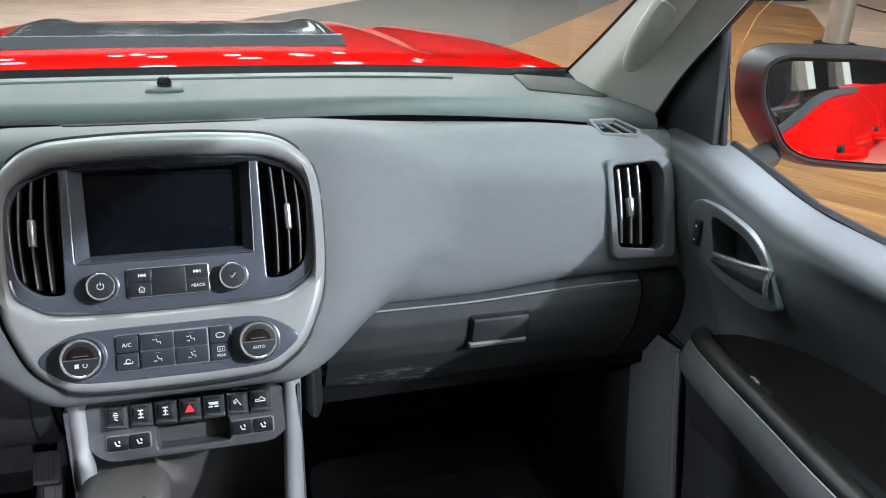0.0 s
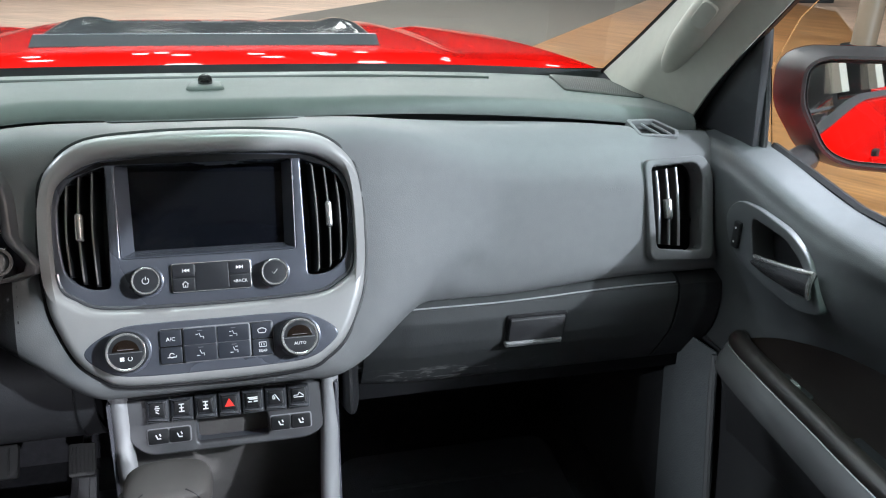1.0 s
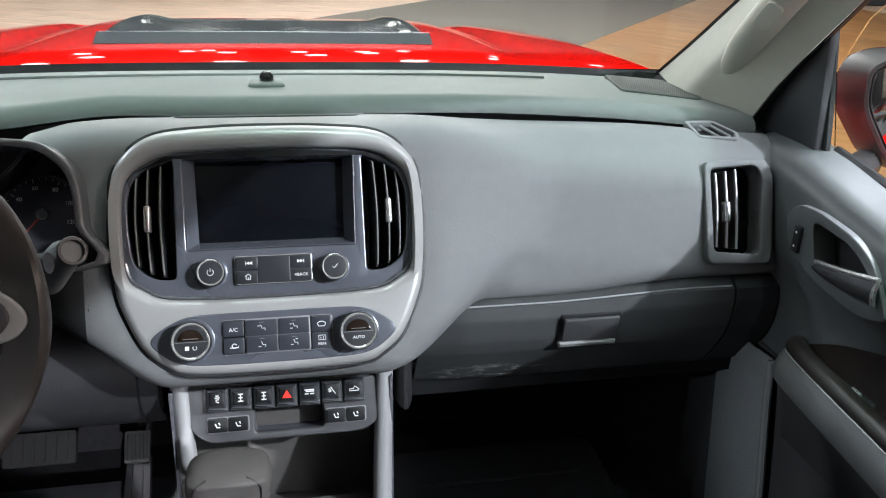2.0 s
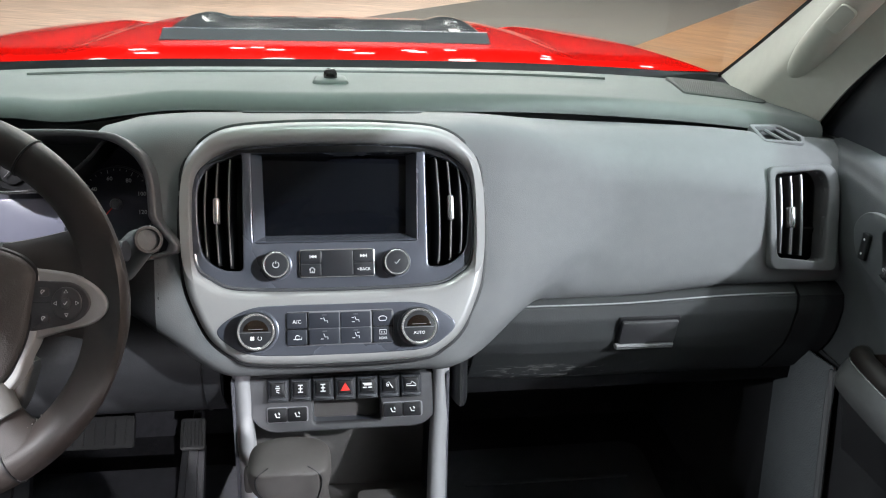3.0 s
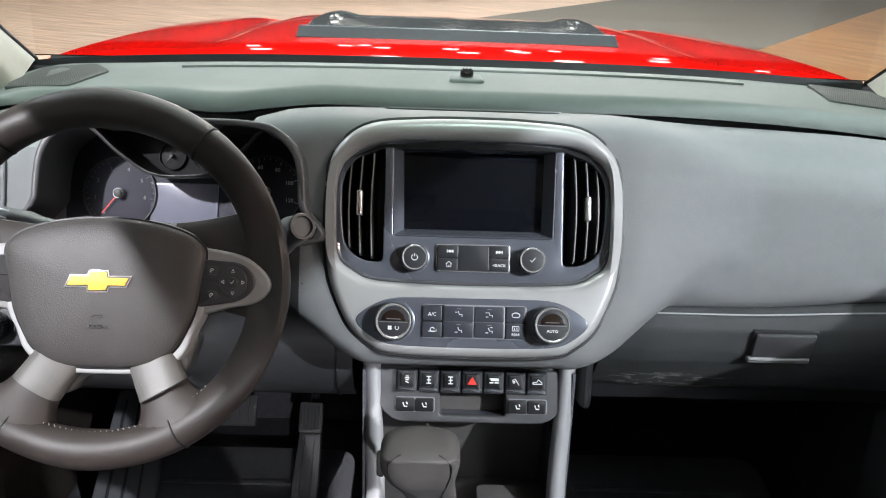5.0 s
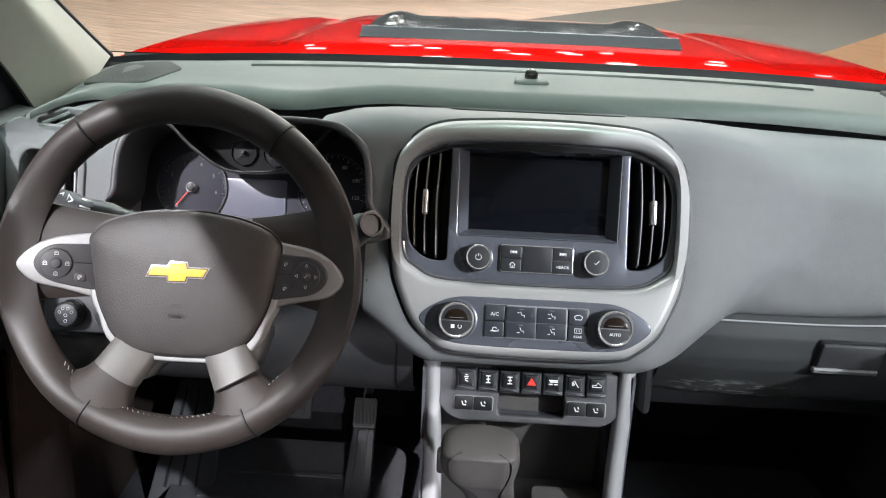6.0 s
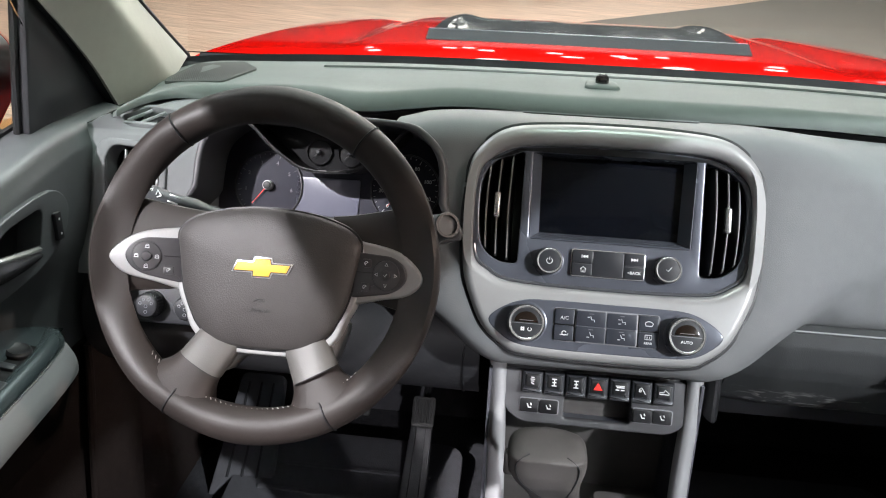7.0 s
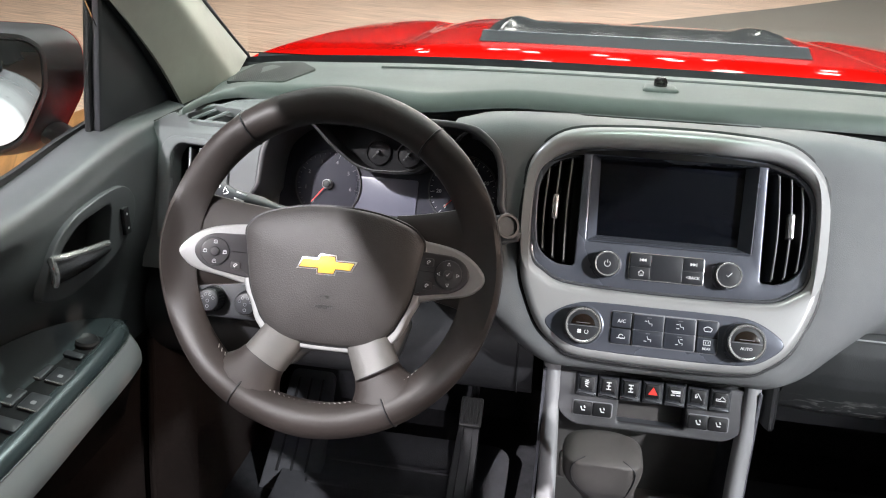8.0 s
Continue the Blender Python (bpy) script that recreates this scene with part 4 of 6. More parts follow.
# Thin pale tube stands in for the highlight along the rounded edge.
part("door_lip", tube([Vector(glove(x, 1.7)) + Vector((0, -0.0006, 0.0004)) for x in span(0.236, 0.652, 40)], 0.0011, 6), RAIL, gb, "pale strip for the highlight on the upper edge")
part("end_panel", surface(glove, span(0.659, 0.728, 8), span(0, 8, 25), -0.006), KNEE, dashboard)
GL = place((0.435, 0.0765, 1.020), -10)
part("latch_pocket", panel(rounded(rect(0.090, 0.047), 0.003), -0.006, 0.0022, 0.001), BLACK, gb, "", GL)
part("latch", panel(rounded(rect(0.082, 0.038, 0, 0.001), 0.003), 0, 0.007, 0.002), DARK, gb, "dark latch plate", GL)
part("latch_lip", panel(rounded(rect(0.086, 0.008, -0.002, -0.023), 0.002), 0, 0.009, 0.003), ARMTRIM, gb, "pale latch lip", GL)
KNEE_LINE = spline([(0.128, 1.090), (0.088, 1.062), (0.058, 1.030), (0.048, 0.990), (0.060, 0.948), (0.094, 0.912), (0.16, 0.888)], 5, False)
part("knee_panel", surface(lambda x, k: (x, KNEE_LINE[k][0], KNEE_LINE[k][1]), span(-0.72, -0.15, 24), list(range(len(KNEE_LINE))), -0.006), KNEE, dashboard, "dark grey knee panel")
part("knee_seam", tube([(-0.172, y - 0.0004, z) for y, z in KNEE_LINE[4:-4]], 0.0016, 6), BLACK, dashboard, "dark upright joint")
part("lower_tray", surface(lambda x, v: (x, 0.18 + 0.4 * v, 0.885 + 0.01 * v), span(0.16, 0.728, 10), span(0, 1, 6), 0.006), BLACK, dashboard)
part("lower_cover", surface(lambda x, v: (x, 0.19 + 0.4 * v, 0.872 + 0.01 * v), span(-0.728, -0.16, 10), span(0, 1, 6), 0.006), BLACK, dashboard)

# ---- centre stack ----
stack = thing("centre_stack", "silver-framed centre stack with a dark screen, air vents and climate controls", "centre stack", m=STACK)
outer = BEZEL
inner = spline(mirrored([(0.0, 0.046), (0.07, 0.047), (0.125, 0.0505), (0.150, 0.062), (0.167, 0.078), (0.1715, 0.12), (0.170, 0.177), (0.156, 0.2035), (0.12, 0.2215), (0.06, 0.226), (0.0, 0.227)]), 5)
part("bezel", panel(outer, -0.02, 0.0115, 0.0115, [inner], 8, hole_floor=-0.012), SILVER, stack, "satin silver surround")
part("bezel_seam", panel(offset(ccw(outer), -0.004), -0.022, 0.0015, 0.002, [offset(ccw(outer), 0.004)]), BLACK, stack, "dark joint round the surround")
vr = rounded([(0.1125, 0.073), (0.137, 0.0735), (0.160, 0.090), (0.1655, 0.13), (0.1655, 0.178), (0.151, 0.203), (0.1125, 0.2165)], [0.006, 0.012, 0.014, 0.02, 0.02, 0.02, 0.004], 4)
vl = ccw([(-x, y) for x, y in vr])
scr = rounded([(-0.100, 0.106), (0.100, 0.106), (0.102, 0.2165), (-0.102, 0.2165)], 0.004, 3)
fascia = part("fascia", panel(offset(ccw(inner), -0.001), -0.02, -0.003, 0.0020, [vl, vr, scr], 3, hole_floor=-0.03), STEEL_BLUE, stack, "dark blue-grey metallic fascia")
low_edge = [(x, y) for x, y in ccw(list(inner)) if y < 0.10]
low_edge.sort(key=lambda p: p[0])
part("fascia_lip", tube([(x * 0.992, y + 0.0022, -0.0022) for x, y in low_edge], 0.0024, 8), EDGEGLINT, stack, "lower lip of the fascia with its highlight")
# No hood here: a flat black strip stands for the shaded recess.
part("screen_hood", panel([(-0.157, 0.2015), (-0.112, 0.2170), (0.112, 0.2170), (0.157, 0.2015), (0.121, 0.2200), (0.06, 0.2245), (0.0, 0.2255), (-0.06, 0.2245), (-0.121, 0.2200)], -0.004, -0.0018, 0.0003, seg=1), VOID, stack, "flat black strip for the shade above the screen")
# screen, set back between sloping cheeks
disp = part("display", panel(rounded([(-0.090, 0.114), (0.090, 0.114), (0.092, 0.217), (-0.092, 0.217)], 0.002), -0.03, -0.0262, 0.0005), SCREEN, stack, "black unlit display")
part("display_back", panel(offset(ccw(list(scr)), -0.004), -0.034, -0.0295, 0.0005), STEEL_BLUE, disp)
for s in (1, -1):
    bm = surface(lambda u, v: (s * (0.1005 + 0.003 * v - 0.012 * u), 0.106 + 0.112 * v, -0.004 - 0.022 * u), span(0, 1, 4), span(0, 1, 6), 0.0015 * s)
    part("cheek", bm, STEEL_BLUE, disp)
part("shelf", surface(lambda u, v: (-0.1 + 0.2 * u, 0.1065 + 0.009 * v, -0.0045 - 0.022 * v), span(0, 1, 6), span(0, 1, 4), -0.0015), STEEL_BLUE, disp)
for hole, s in ((vr, 1), (vl, -1)):
    duct = part("vent_duct", panel(offset(ccw(list(hole)), -0.003), -0.075, -0.06, 0.0005), BLACK, stack)
    part("duct_wall", panel(offset(ccw(list(hole)), -0.003), -0.06, -0.0285, 0.0004, [offset(ccw(list(hole)), -0.0005)], 1), BLACK, duct)
    for k, (x, lo, hi) in enumerate(((0.1265, 0.077, 0.211), (0.1410, 0.081, 0.208), (0.1545, 0.090, 0.198))):
        bm = surface(lambda a, b, x=x, lo=lo, hi=hi: (s * (x + 0.002 * math.sin(math.pi * b) - 0.006 * a), lo + (hi - lo) * b, -0.008 + 0.005 * math.sin(math.pi * b) - 0.034 * a), span(0, 1, 5), span(0, 1, 10), 0.0016)
        part("slat", bm, BLACK, duct)
        part("slat_edge", tube([(s * (x + 0.002 * math.sin(math.pi * b)), lo + (hi - lo) * b, -0.0075 + 0.005 * math.sin(math.pi * b)) for b in span(0.02, 0.98, 9)], 0.0011, 6), SLATEDGE, duct)
    part("slider", panel(rounded(rect(0.0075, 0.032, s * 0.1430, 0.146), 0.003), -0.012, 0.003, 0.003, seg=3), CHROME, duct, "chrome vent slider")


def knob(parent, x, y, r, h, label, z=0.0):
    k = part("knob", revolve([(r, 0), (r * 1.02, h * 0.6), (r * 1.02, h * 0.86), (r * 0.985, h * 0.93)], 48), SWITCH, parent, label, at(x, y, z))
    part("knob_collar", revolve([(r * 1.13, -0.0006), (r * 1.13, 0.0012), (r * 1.05, 0.002)], 48), STEEL_BLUE, k)
    bm = bmesh.new()
    prof = [(r * 0.945, h * 0.88), (r * 0.95, h * 0.965), (r * 0.92, h * 0.99), (r * 0.87, h * 0.985), (r * 0.82, h * 0.93)]
    loops = [[bm.verts.new((a * math.cos(2 * math.pi * i / 48), a * math.sin(2 * math.pi * i / 48), z)) for i in range(48)] for a, z in prof]
    strip_faces(bm, loops)
    part("knob_ring", bm, CHROME, k, "bright ring")
    part("knob_cap", revolve([(r * 0.83, h * 0.5), (r * 0.83, h * 0.92), (r * 0.7, h * 0.945)], 40), SWITCH, k)
    return k


def ring_bars(name, pts, m, parent, material, r=0.00055):
    """A line drawing as raised strokes: a list of strokes, each a list of (x, y)."""
    bm = bmesh.new()
    for st in pts:
        tube([(x, y, 0) for x, y in st], r, 5, bm)
    return part(name, bm, material, parent, "", m)


def arc(r, a, b, n=10, cx=0.0, cy=0.0):
    return [(cx + r * math.cos(radians(t)), cy + r * math.sin(radians(t))) for t in span(a, b, n)]


kl = knob(stack, -0.0725, 0.079, 0.0163, 0.017, "black volume knob with a bright ring", -0.003)
ring_bars("power_mark", [arc(0.0036, 125, 415, 14), [(0, 0.001), (0, 0.0048)]], at(0, 0, 0.0164), kl, WHITE, 0.0004)
kr = knob(stack, 0.0725, 0.079, 0.0163, 0.017, "black selector knob with a bright ring", -0.003)
ring_bars("check_mark", [[(-0.003, 0), (-0.001, -0.0022), (0.0034, 0.003)]], at(0, 0, 0.0164), kr, WHITE, 0.0004)

# media button block
block = part("media_panel", panel(rounded(rect(0.0915, 0.0345, 0.0, 0.080), 0.004), -0.004, 0.0005, 0.0008), CHROME, stack, "dark media button block with a thin bright edge")
part("media_face", panel(rounded(rect(0.0895, 0.0325, 0.0, 0.080), 0.0035), 0, 0.0012, 0.0006), SWITCH, block)
part("small_display", panel(rounded(rect(0.037, 0.031, 0.0005, 0.080), 0.001), 0.001, 0.0018, 0.0003), SWITCH, block)
for x, y in ((-0.0315, 0.0882), (-0.0315, 0.0718), (0.0325, 0.0882), (0.0325, 0.0718)):
    b = part("button", panel(rounded(rect(0.0245, 0.0148, x, y), 0.0015), 0.001, 0.0027, 0.0007), SWITCH, block)


def tri(cx, cy, w, h, way=1):
    return [(cx - way * w / 2, cy - h / 2), (cx + way * w / 2, cy), (cx - way * w / 2, cy + h / 2)]


bm = panel(tri(-0.0300, 0.0882, 0.0036, 0.0042, -1), 0.0026, 0.0030, 0.0001, seg=1)
panel(tri(-0.0266, 0.0882, 0.0036, 0.0042, -1), 0.0026, 0.0030, 0.0001, seg=1, bm=bm)
panel(rect(0.0008, 0.0042, -0.0324, 0.0882), 0.0026, 0.0030, 0.0001, seg=1, bm=bm)
part("skip_back_mark", bm, WHITE, block)
bm = panel(tri(0.0300, 0.0882, 0.0036, 0.0042, 1), 0.0026, 0.0030, 0.0001, seg=1)
panel(tri(0.0334, 0.0882, 0.0036, 0.0042, 1), 0.0026, 0.0030, 0.0001, seg=1, bm=bm)
panel(rect(0.0008, 0.0042, 0.0358, 0.0882), 0.0026, 0.0030, 0.0001, seg=1, bm=bm)
part("skip_ahead_mark", bm, WHITE, block)
ring_bars("home_mark", [[(-0.0036, 0.0006), (0, 0.0036), (0.0036, 0.0006)], [(-0.0025, 0.0012), (-0.0025, -0.003), (0.0025, -0.003), (0.0025, 0.0012)], [(0, -0.003), (0, -0.0005)]], at(-0.0300, 0.0717, 0.003), block, WHITE, 0.0004)
writing("back_mark", "<BACK", 0.0052, at(0.0325, 0.0717, 0.0029), WHITE, block)
for x, y0, y1 in ((-0.0185, 0.086, 0.094), (0.0190, 0.066, 0.094)):
    part("edge_line", panel(rect(0.0007, y1 - y0, x, (y0 + y1) / 2), 0.0018, 0.0021, 0.0001, seg=1), GREYPRINT, block)

# climate panel
alm = spline(mirrored([(0.0, -0.0305), (0.06, -0.0300), (0.105, -0.0268), (0.130, -0.0140), (0.1425, 0.0015), (0.128, 0.0165), (0.100, 0.0285), (0.06, 0.0305), (0.0, 0.0305)]), 5)
clim = part("climate_panel", panel(alm, 0.004, 0.0125, 0.002, seg=3), STEEL_BLUE, stack, "dark almond-shaped climate panel")
part("panel_joint", panel(offset(ccw(alm), -0.0016), 0.004, 0.0098, 0.0006), BLACK, clim)
AMBER = mat("brown_display_glass", (0.011, 0.007, 0.005), 0.15, vary=0.1)
for s in (-1, 1):
    k = knob(stack, s * 0.0955, 0.0005, 0.0225, 0.019, "climate dial with a small display and a bright ring", 0.0125)
    up = [(0.0145 * math.cos(radians(a)), 0.0135 * math.sin(radians(a)) + 0.0002) for a in range(2, 179, 11)]
    part("dial_display", panel(up, 0.0168, 0.0186, 0.0005), AMBER, k, "brown unlit dial display")
    part("dial_split", panel(rect(0.035, 0.0006, 0, -0.0007), 0.0170, 0.0190, 0.0002, seg=1), GREYPRINT, k)
    part("display_line", panel(rect(0.017, 0.0006, 0, 0.003), 0.0186, 0.0189, 0.0001, seg=1), GREYPRINT, k)
    if s > 0:
        writing("auto_mark", "AUTO", 0.0050, at(0, -0.0075, 0.0184), WHITE, k)
    else:
        bm = bmesh.new()
        for a in (45, 135, 225, 315):
            panel(circle(0.0013, 8, -0.004 + 0.0016 * math.cos(radians(a)), -0.0075 + 0.0016 * math.sin(radians(a))), 0.0182, 0.0186, 0.0001, seg=1, bm=bm)
        tube([(x + 0.0045, y - 0.0075, 0.0185) for x, y in arc(0.0022, 125, 415, 10)], 0.0004, 4, bm)
        part("fan_mark", bm, WHITE, k)
bm = panel(rounded(rect(0.1285, 0.041, 0.002, 0.0017), 0.004), 0.012, 0.0131, 0.0004)
cf = part("button_frame", bm, GREYPRINT, clim, "thin bright frame")
part("button_bed", panel(rounded(rect(0.1272, 0.0397, 0.002, 0.0017), 0.0035), 0.0125, 0.0134, 0.0003), BLACK, cf)
for x, w in ((-0.0490, 0.0235), (0.0530, 0.0235)):
    for y in (0.0115, -0.0083):
        part("button", panel(rounded(rect(w, 0.0182, x, y), 0.002), 0.013, 0.0155, 0.0008), BUTTON, cf)
mid = part("centre_frame", panel(rounded(rect(0.0755, 0.0405, 0.0020, 0.0017), 0.004), 0.0128, 0.0148, 0.0004), GREYPRINT, clim)
for x in (-0.0166, 0.0206):
    for y in (0.0112, -0.0080):
        part("button", panel(rounded(rect(0.0362, 0.0188, x, y), 0.002), 0.013, 0.0162, 0.0008), BUTTON, mid)


def seated_mark(x, y, k):
    """Strokes of an airflow symbol: a seated form and arrows."""
    st = [[(x - 0.001, y + 0.0032), (x + 0.0005, y - 0.0008), (x + 0.0038, y - 0.0008), (x + 0.0038, y - 0.0034)]]
    if k in (1, 2):
        st.append([(x - 0.0048, y + 0.002), (x - 0.0022, y + 0.002)])
    if k in (2, 3, 4):
        st.append([(x - 0.0045, y - 0.003), (x - 0.0012, y - 0.003)])
    if k == 4:
        st.append([(x + 0.0012, y + 0.0035), (x + 0.004, y + 0.0035)])
    return st


for x, y, k in ((-0.0166, 0.0112, 1), (0.0206, 0.0112, 2), (-0.0166, -0.0080, 3), (0.0206, -0.0080, 4)):
    ring_bars("airflow_mark", seated_mark(x, y, k), at(0, 0, 0.0163), mid, WHITE, 0.00042)
    part("lamp_bar", panel(rect(0.0055, 0.0007, x, y + 0.0062), 0.016, 0.0164, 0.0001, seg=1), GREYPRINT, mid)
writing("ac_mark", "A/C", 0.0062, at(-0.0490, 0.0100, 0.0157), WHITE, cf)
ring_bars("recirculate_mark", [arc(0.0026, 20, 330, 10, -0.0485, -0.0085), [(-0.0535, -0.0105), (-0.0438, -0.0105), (-0.0438, -0.0085)]], at(0, 0, 0.0156), cf, WHITE, 0.0005)
ring_bars("defrost_mark", [arc(0.0065, 40, 140, 8, 0.053, 0.0075), [(0.048, 0.0117), (0.0495, 0.0085), (0.0565, 0.0085), (0.058, 0.0117)]], at(0, 0, 0.0156), cf, WHITE, 0.0005)
ring_bars("rear_window_mark", [[(0.049, -0.0025), (0.057, -0.0025), (0.057, -0.0078), (0.049, -0.0078), (0.049, -0.0025)], [(0.0515, -0.004), (0.0515, -0.0065)], [(0.0545, -0.004), (0.0545, -0.0065)]], at(0, 0, 0.0156), cf, WHITE, 0.0004)
writing("rear_mark", "REAR", 0.0042, at(0.0530, -0.0125, 0.0157), WHITE, cf)

# ---- switch bank and console ----
BANK = place((0.010, 0.034, 0.960), 20)
console = thing("centre_console", "dark centre console with silver side rails and switch bank", "console")
fas = rounded([(-0.132, 0.030), (-0.128, -0.016), (-0.104, -0.0425), (0.104, -0.0425), (0.128, -0.016), (0.132, 0.030)], [0.002, 0.02, 0.02, 0.02, 0.02, 0.002], 5)
tray = rounded(rect(0.088, 0.031, 0.002, -0.0172), 0.005)
bankf = part("switch_fascia", panel(fas, -0.012, 0.0, 0.003, [tray], 3), BANKGREY, console, "dark grey switch fascia", BANK)
part("tray_floor", panel(offset(ccw(list(tray)), -0.002), -0.042, -0.034, 0.001), GRIPSKIN, bankf, "brownish tray floor")
part("tray_wall", panel(offset(ccw(list(tray)), -0.003), -0.046, -0.010, 0.0004, [offset(ccw(list(tray)), -0.0003)], 1), STEEL_BLUE, bankf)
part("upper_gap", panel(rect(0.262, 0.018, 0, 0.036), -0.03, -0.006, 0.0005), BLACK, bankf, "dark gap under the stack")
for i in range(7):
    x = -0.0862 + 0.0288 * i
    sw = part("rocker_switch", panel(rounded([(x - 0.0137, -0.0005), (x + 0.0137, -0.0005), (x + 0.0135, 0.0295), (x - 0.0135, 0.0295)], 0.002), -0.004, 0.0085, 0.003, seg=3), SWITCH, bankf, "red-marked hazard switch" if i == 3 else "black toggle switch with a white mark")
    part("switch_cap", panel(rounded(rect(0.0185, 0.018, x, 0.0170), 0.003), 0.007, 0.0105, 0.002), BLACK, sw)
    part("switch_foot", panel(rounded(rect(0.026, 0.006, x, 0.0032), 0.001), 0.006, 0.0096, 0.002), EDGEGLINT, sw)
    m = at(x, 0.0175, 0.0108)
    if i == 3:
        part("hazard_mark", panel([(-0.0062, -0.005), (0.0062, -0.005), (0, 0.0055)], 0, 0.0005, 0.0001, seg=1), RED_PRINT, sw, "red triangle", m)
    elif i in (1, 2):
        ring_bars("axle_mark", [[(-0.0032, 0.0045), (0.0032, 0.0045)], [(-0.0032, -0.0045), (0.0032, -0.0045)], [(0, 0.0045), (0, -0.0045)], [(-0.0026, 0), (0.0026, 0)]], m, sw, WHITE, 0.0008)
    elif i == 0:
        ring_bars("stability_mark", [[(-0.002, 0.0045), (0.002, 0.0045)], [(-0.003, 0.002), (0.003, 0.002)], [(-0.002, -0.0005), (0.002, -0.0005)], [(-0.002, -0.0025), (0.002, -0.0045)]], m, sw, WHITE, 0.0007)
    elif i == 4:
        ring_bars("brake_mark", [[(-0.006, 0.0032), (0.006, 0.0032)], [(-0.0045, 0.0012), (0.006, 0.0012)], [(-0.006, -0.002), (-0.001, -0.002)], [(0.001, -0.002), (0.006, -0.002)]], m, sw, WHITE, 0.0009)
    elif i == 5:
        ring_bars("descent_mark", [[(-0.0045, 0.0015), (-0.001, 0.004), (0.0045, -0.0045)], arc(0.0014, 0, 360, 8, -0.0025, -0.0005)], m, sw, WHITE, 0.0006)
    else:
        ring_bars("cargo_mark", [[(-0.006, -0.0025), (-0.006, 0), (-0.001, 0), (0.001, 0.0035), (0.0045, 0.0005), (0.006, -0.0005), (0.006, -0.0025), (-0.006, -0.0025)]], m, sw, WHITE, 0.0006)
for s in (-1, 1):
    x0 = s * 0.0752
    pl = part("seat_heat_panel", panel(rounded(rect(0.0535, 0.0205, x0, -0.0182), 0.004), -0.003, 0.0016, 0.0008), GREYPRINT, bankf, "pair of heated-seat buttons")
    for k in (-1, 1):
        part("button", panel(rounded(rect(0.0250, 0.0185, x0 + k * 0.0128, -0.0182), 0.003), 0.001, 0.0034, 0.001), BLACK, pl)
        x = x0 + k * 0.0128
        ring_bars("seat_mark", [[(x - 0.003, -0.0155), (x - 0.001, -0.0205), (x + 0.003, -0.0205)], [(x + 0.0015, -0.0145), (x + 0.0028, -0.0175)]], at(0, 0, 0.0036), pl, WHITE, 0.0009)


def rail(s):
    """One side rail of the console, from the switch bank down and back along the tunnel."""
    path = spline([(0.1375, 0.046, 1.005), (0.1345, 0.026, 0.93), (0.131, 0.008, 0.86), (0.128, -0.024, 0.79), (0.126, -0.08, 0.745), (0.124, -0.2, 0.735), (0.122, -0.45, 0.74)], 5, False)
    across = [(-0.010, -0.012), (-0.0095, 0.0), (-0.006, 0.0045), (0.0, 0.006), (0.006, 0.0035), (0.0115, -0.003), (0.0135, -0.012), (0.014, -0.03)]

    def f(i, k):
        q = Vector(path[min(i + 1, len(path) - 1)]) - Vector(path[max(i - 1, 0)])
        n = Vector((0, q.z, -q.y)).normalized()
        c = Vector(path[i]) + Vector((across[k][0] * (1 + 0.25 * i / len(path)), 0, 0)) + n * across[k][1]
        return (s * c.x + (0.015 if s < 0 else 0.0), c.y, c.z)

    return surface(f, list(range(len(path))), list(range(len(across))))


for s in (1, -1):
    part("side_rail", rail(s), RAIL, console, "satin silver console rail")
    part("side_wall", surface(lambda u, v: (s * (0.146 - 0.002 * u) + (0.013 if s < 0 else 0.0), 0.60 - (0.60 - 0.035) * u - 0.06 * (1 - v) * u, 0.46 + 0.53 * v), span(0, 1, 12), span(0, 1, 10), 0.004 * s), TUNNEL, console, "grey carpeted tunnel side")
    part("rear_wall", surface(lambda u, v: (s * 0.137 + (0.013 if s < 0 else 0.0), -0.02 - 0.9 * u, 0.46 + 0.27 * v), span(0, 1, 6), span(0, 1, 6), 0.004 * s), DARK, console)
part("bin_back", surface(lambda u, v: (-0.125 + 0.25 * u, 0.125 - 0.02 * v, 0.70 + 0.24 * v), span(0, 1, 6), span(0, 1, 6), 0.004), BINGREY, console, "dark open storage bin")
part("bin_floor", surface(lambda u, v: (-0.125 + 0.25 * u, -0.03 + 0.16 * v, 0.775 - 0.03 * v), span(0, 1, 6), span(0, 1, 6), 0.004), BINGREY, console)
part("bin_edge", panel(rounded(rect(0.10, 0.06, 0.055, 0.0), 0.01), 0, 0.006, 0.002), BINGREY, console, "", pose(0.02, 0.02, 0.783, 12))
part("tunnel_top", surface(lambda u, v: (-0.120 + 0.24 * u, -0.04 - 0.9 * v, 0.757 - 0.03 * math.cos(3 * v)), span(0, 1, 8), span(0, 1, 12), -0.006), DARK, console)
part("shift_plate", panel(rounded([(-0.10, -0.09), (0.0, -0.09), (0.0, 0.08), (-0.10, 0.08)], 0.015), 0, 0.008, 0.003), STEEL_BLUE, console, "dark shift gate plate", pose(-0.01, -0.10, 0.775, 8))

# ---- gear selector ----
shifter = thing("gear_selector", "grey leather-topped automatic gear selector", "gear lever", m=pose(-0.059, -0.106, 0.972))


GRIP = spline([(0.027, -0.19), (0.028, -0.12), (0.029, -0.088), (0.0325, -0.062), (0.0395, -0.040), (0.0460, -0.020), (0.0465, -0.003), (0.0415, 0.007), (0.029, 0.0120), (0.0, 0.0135)], 8, False)


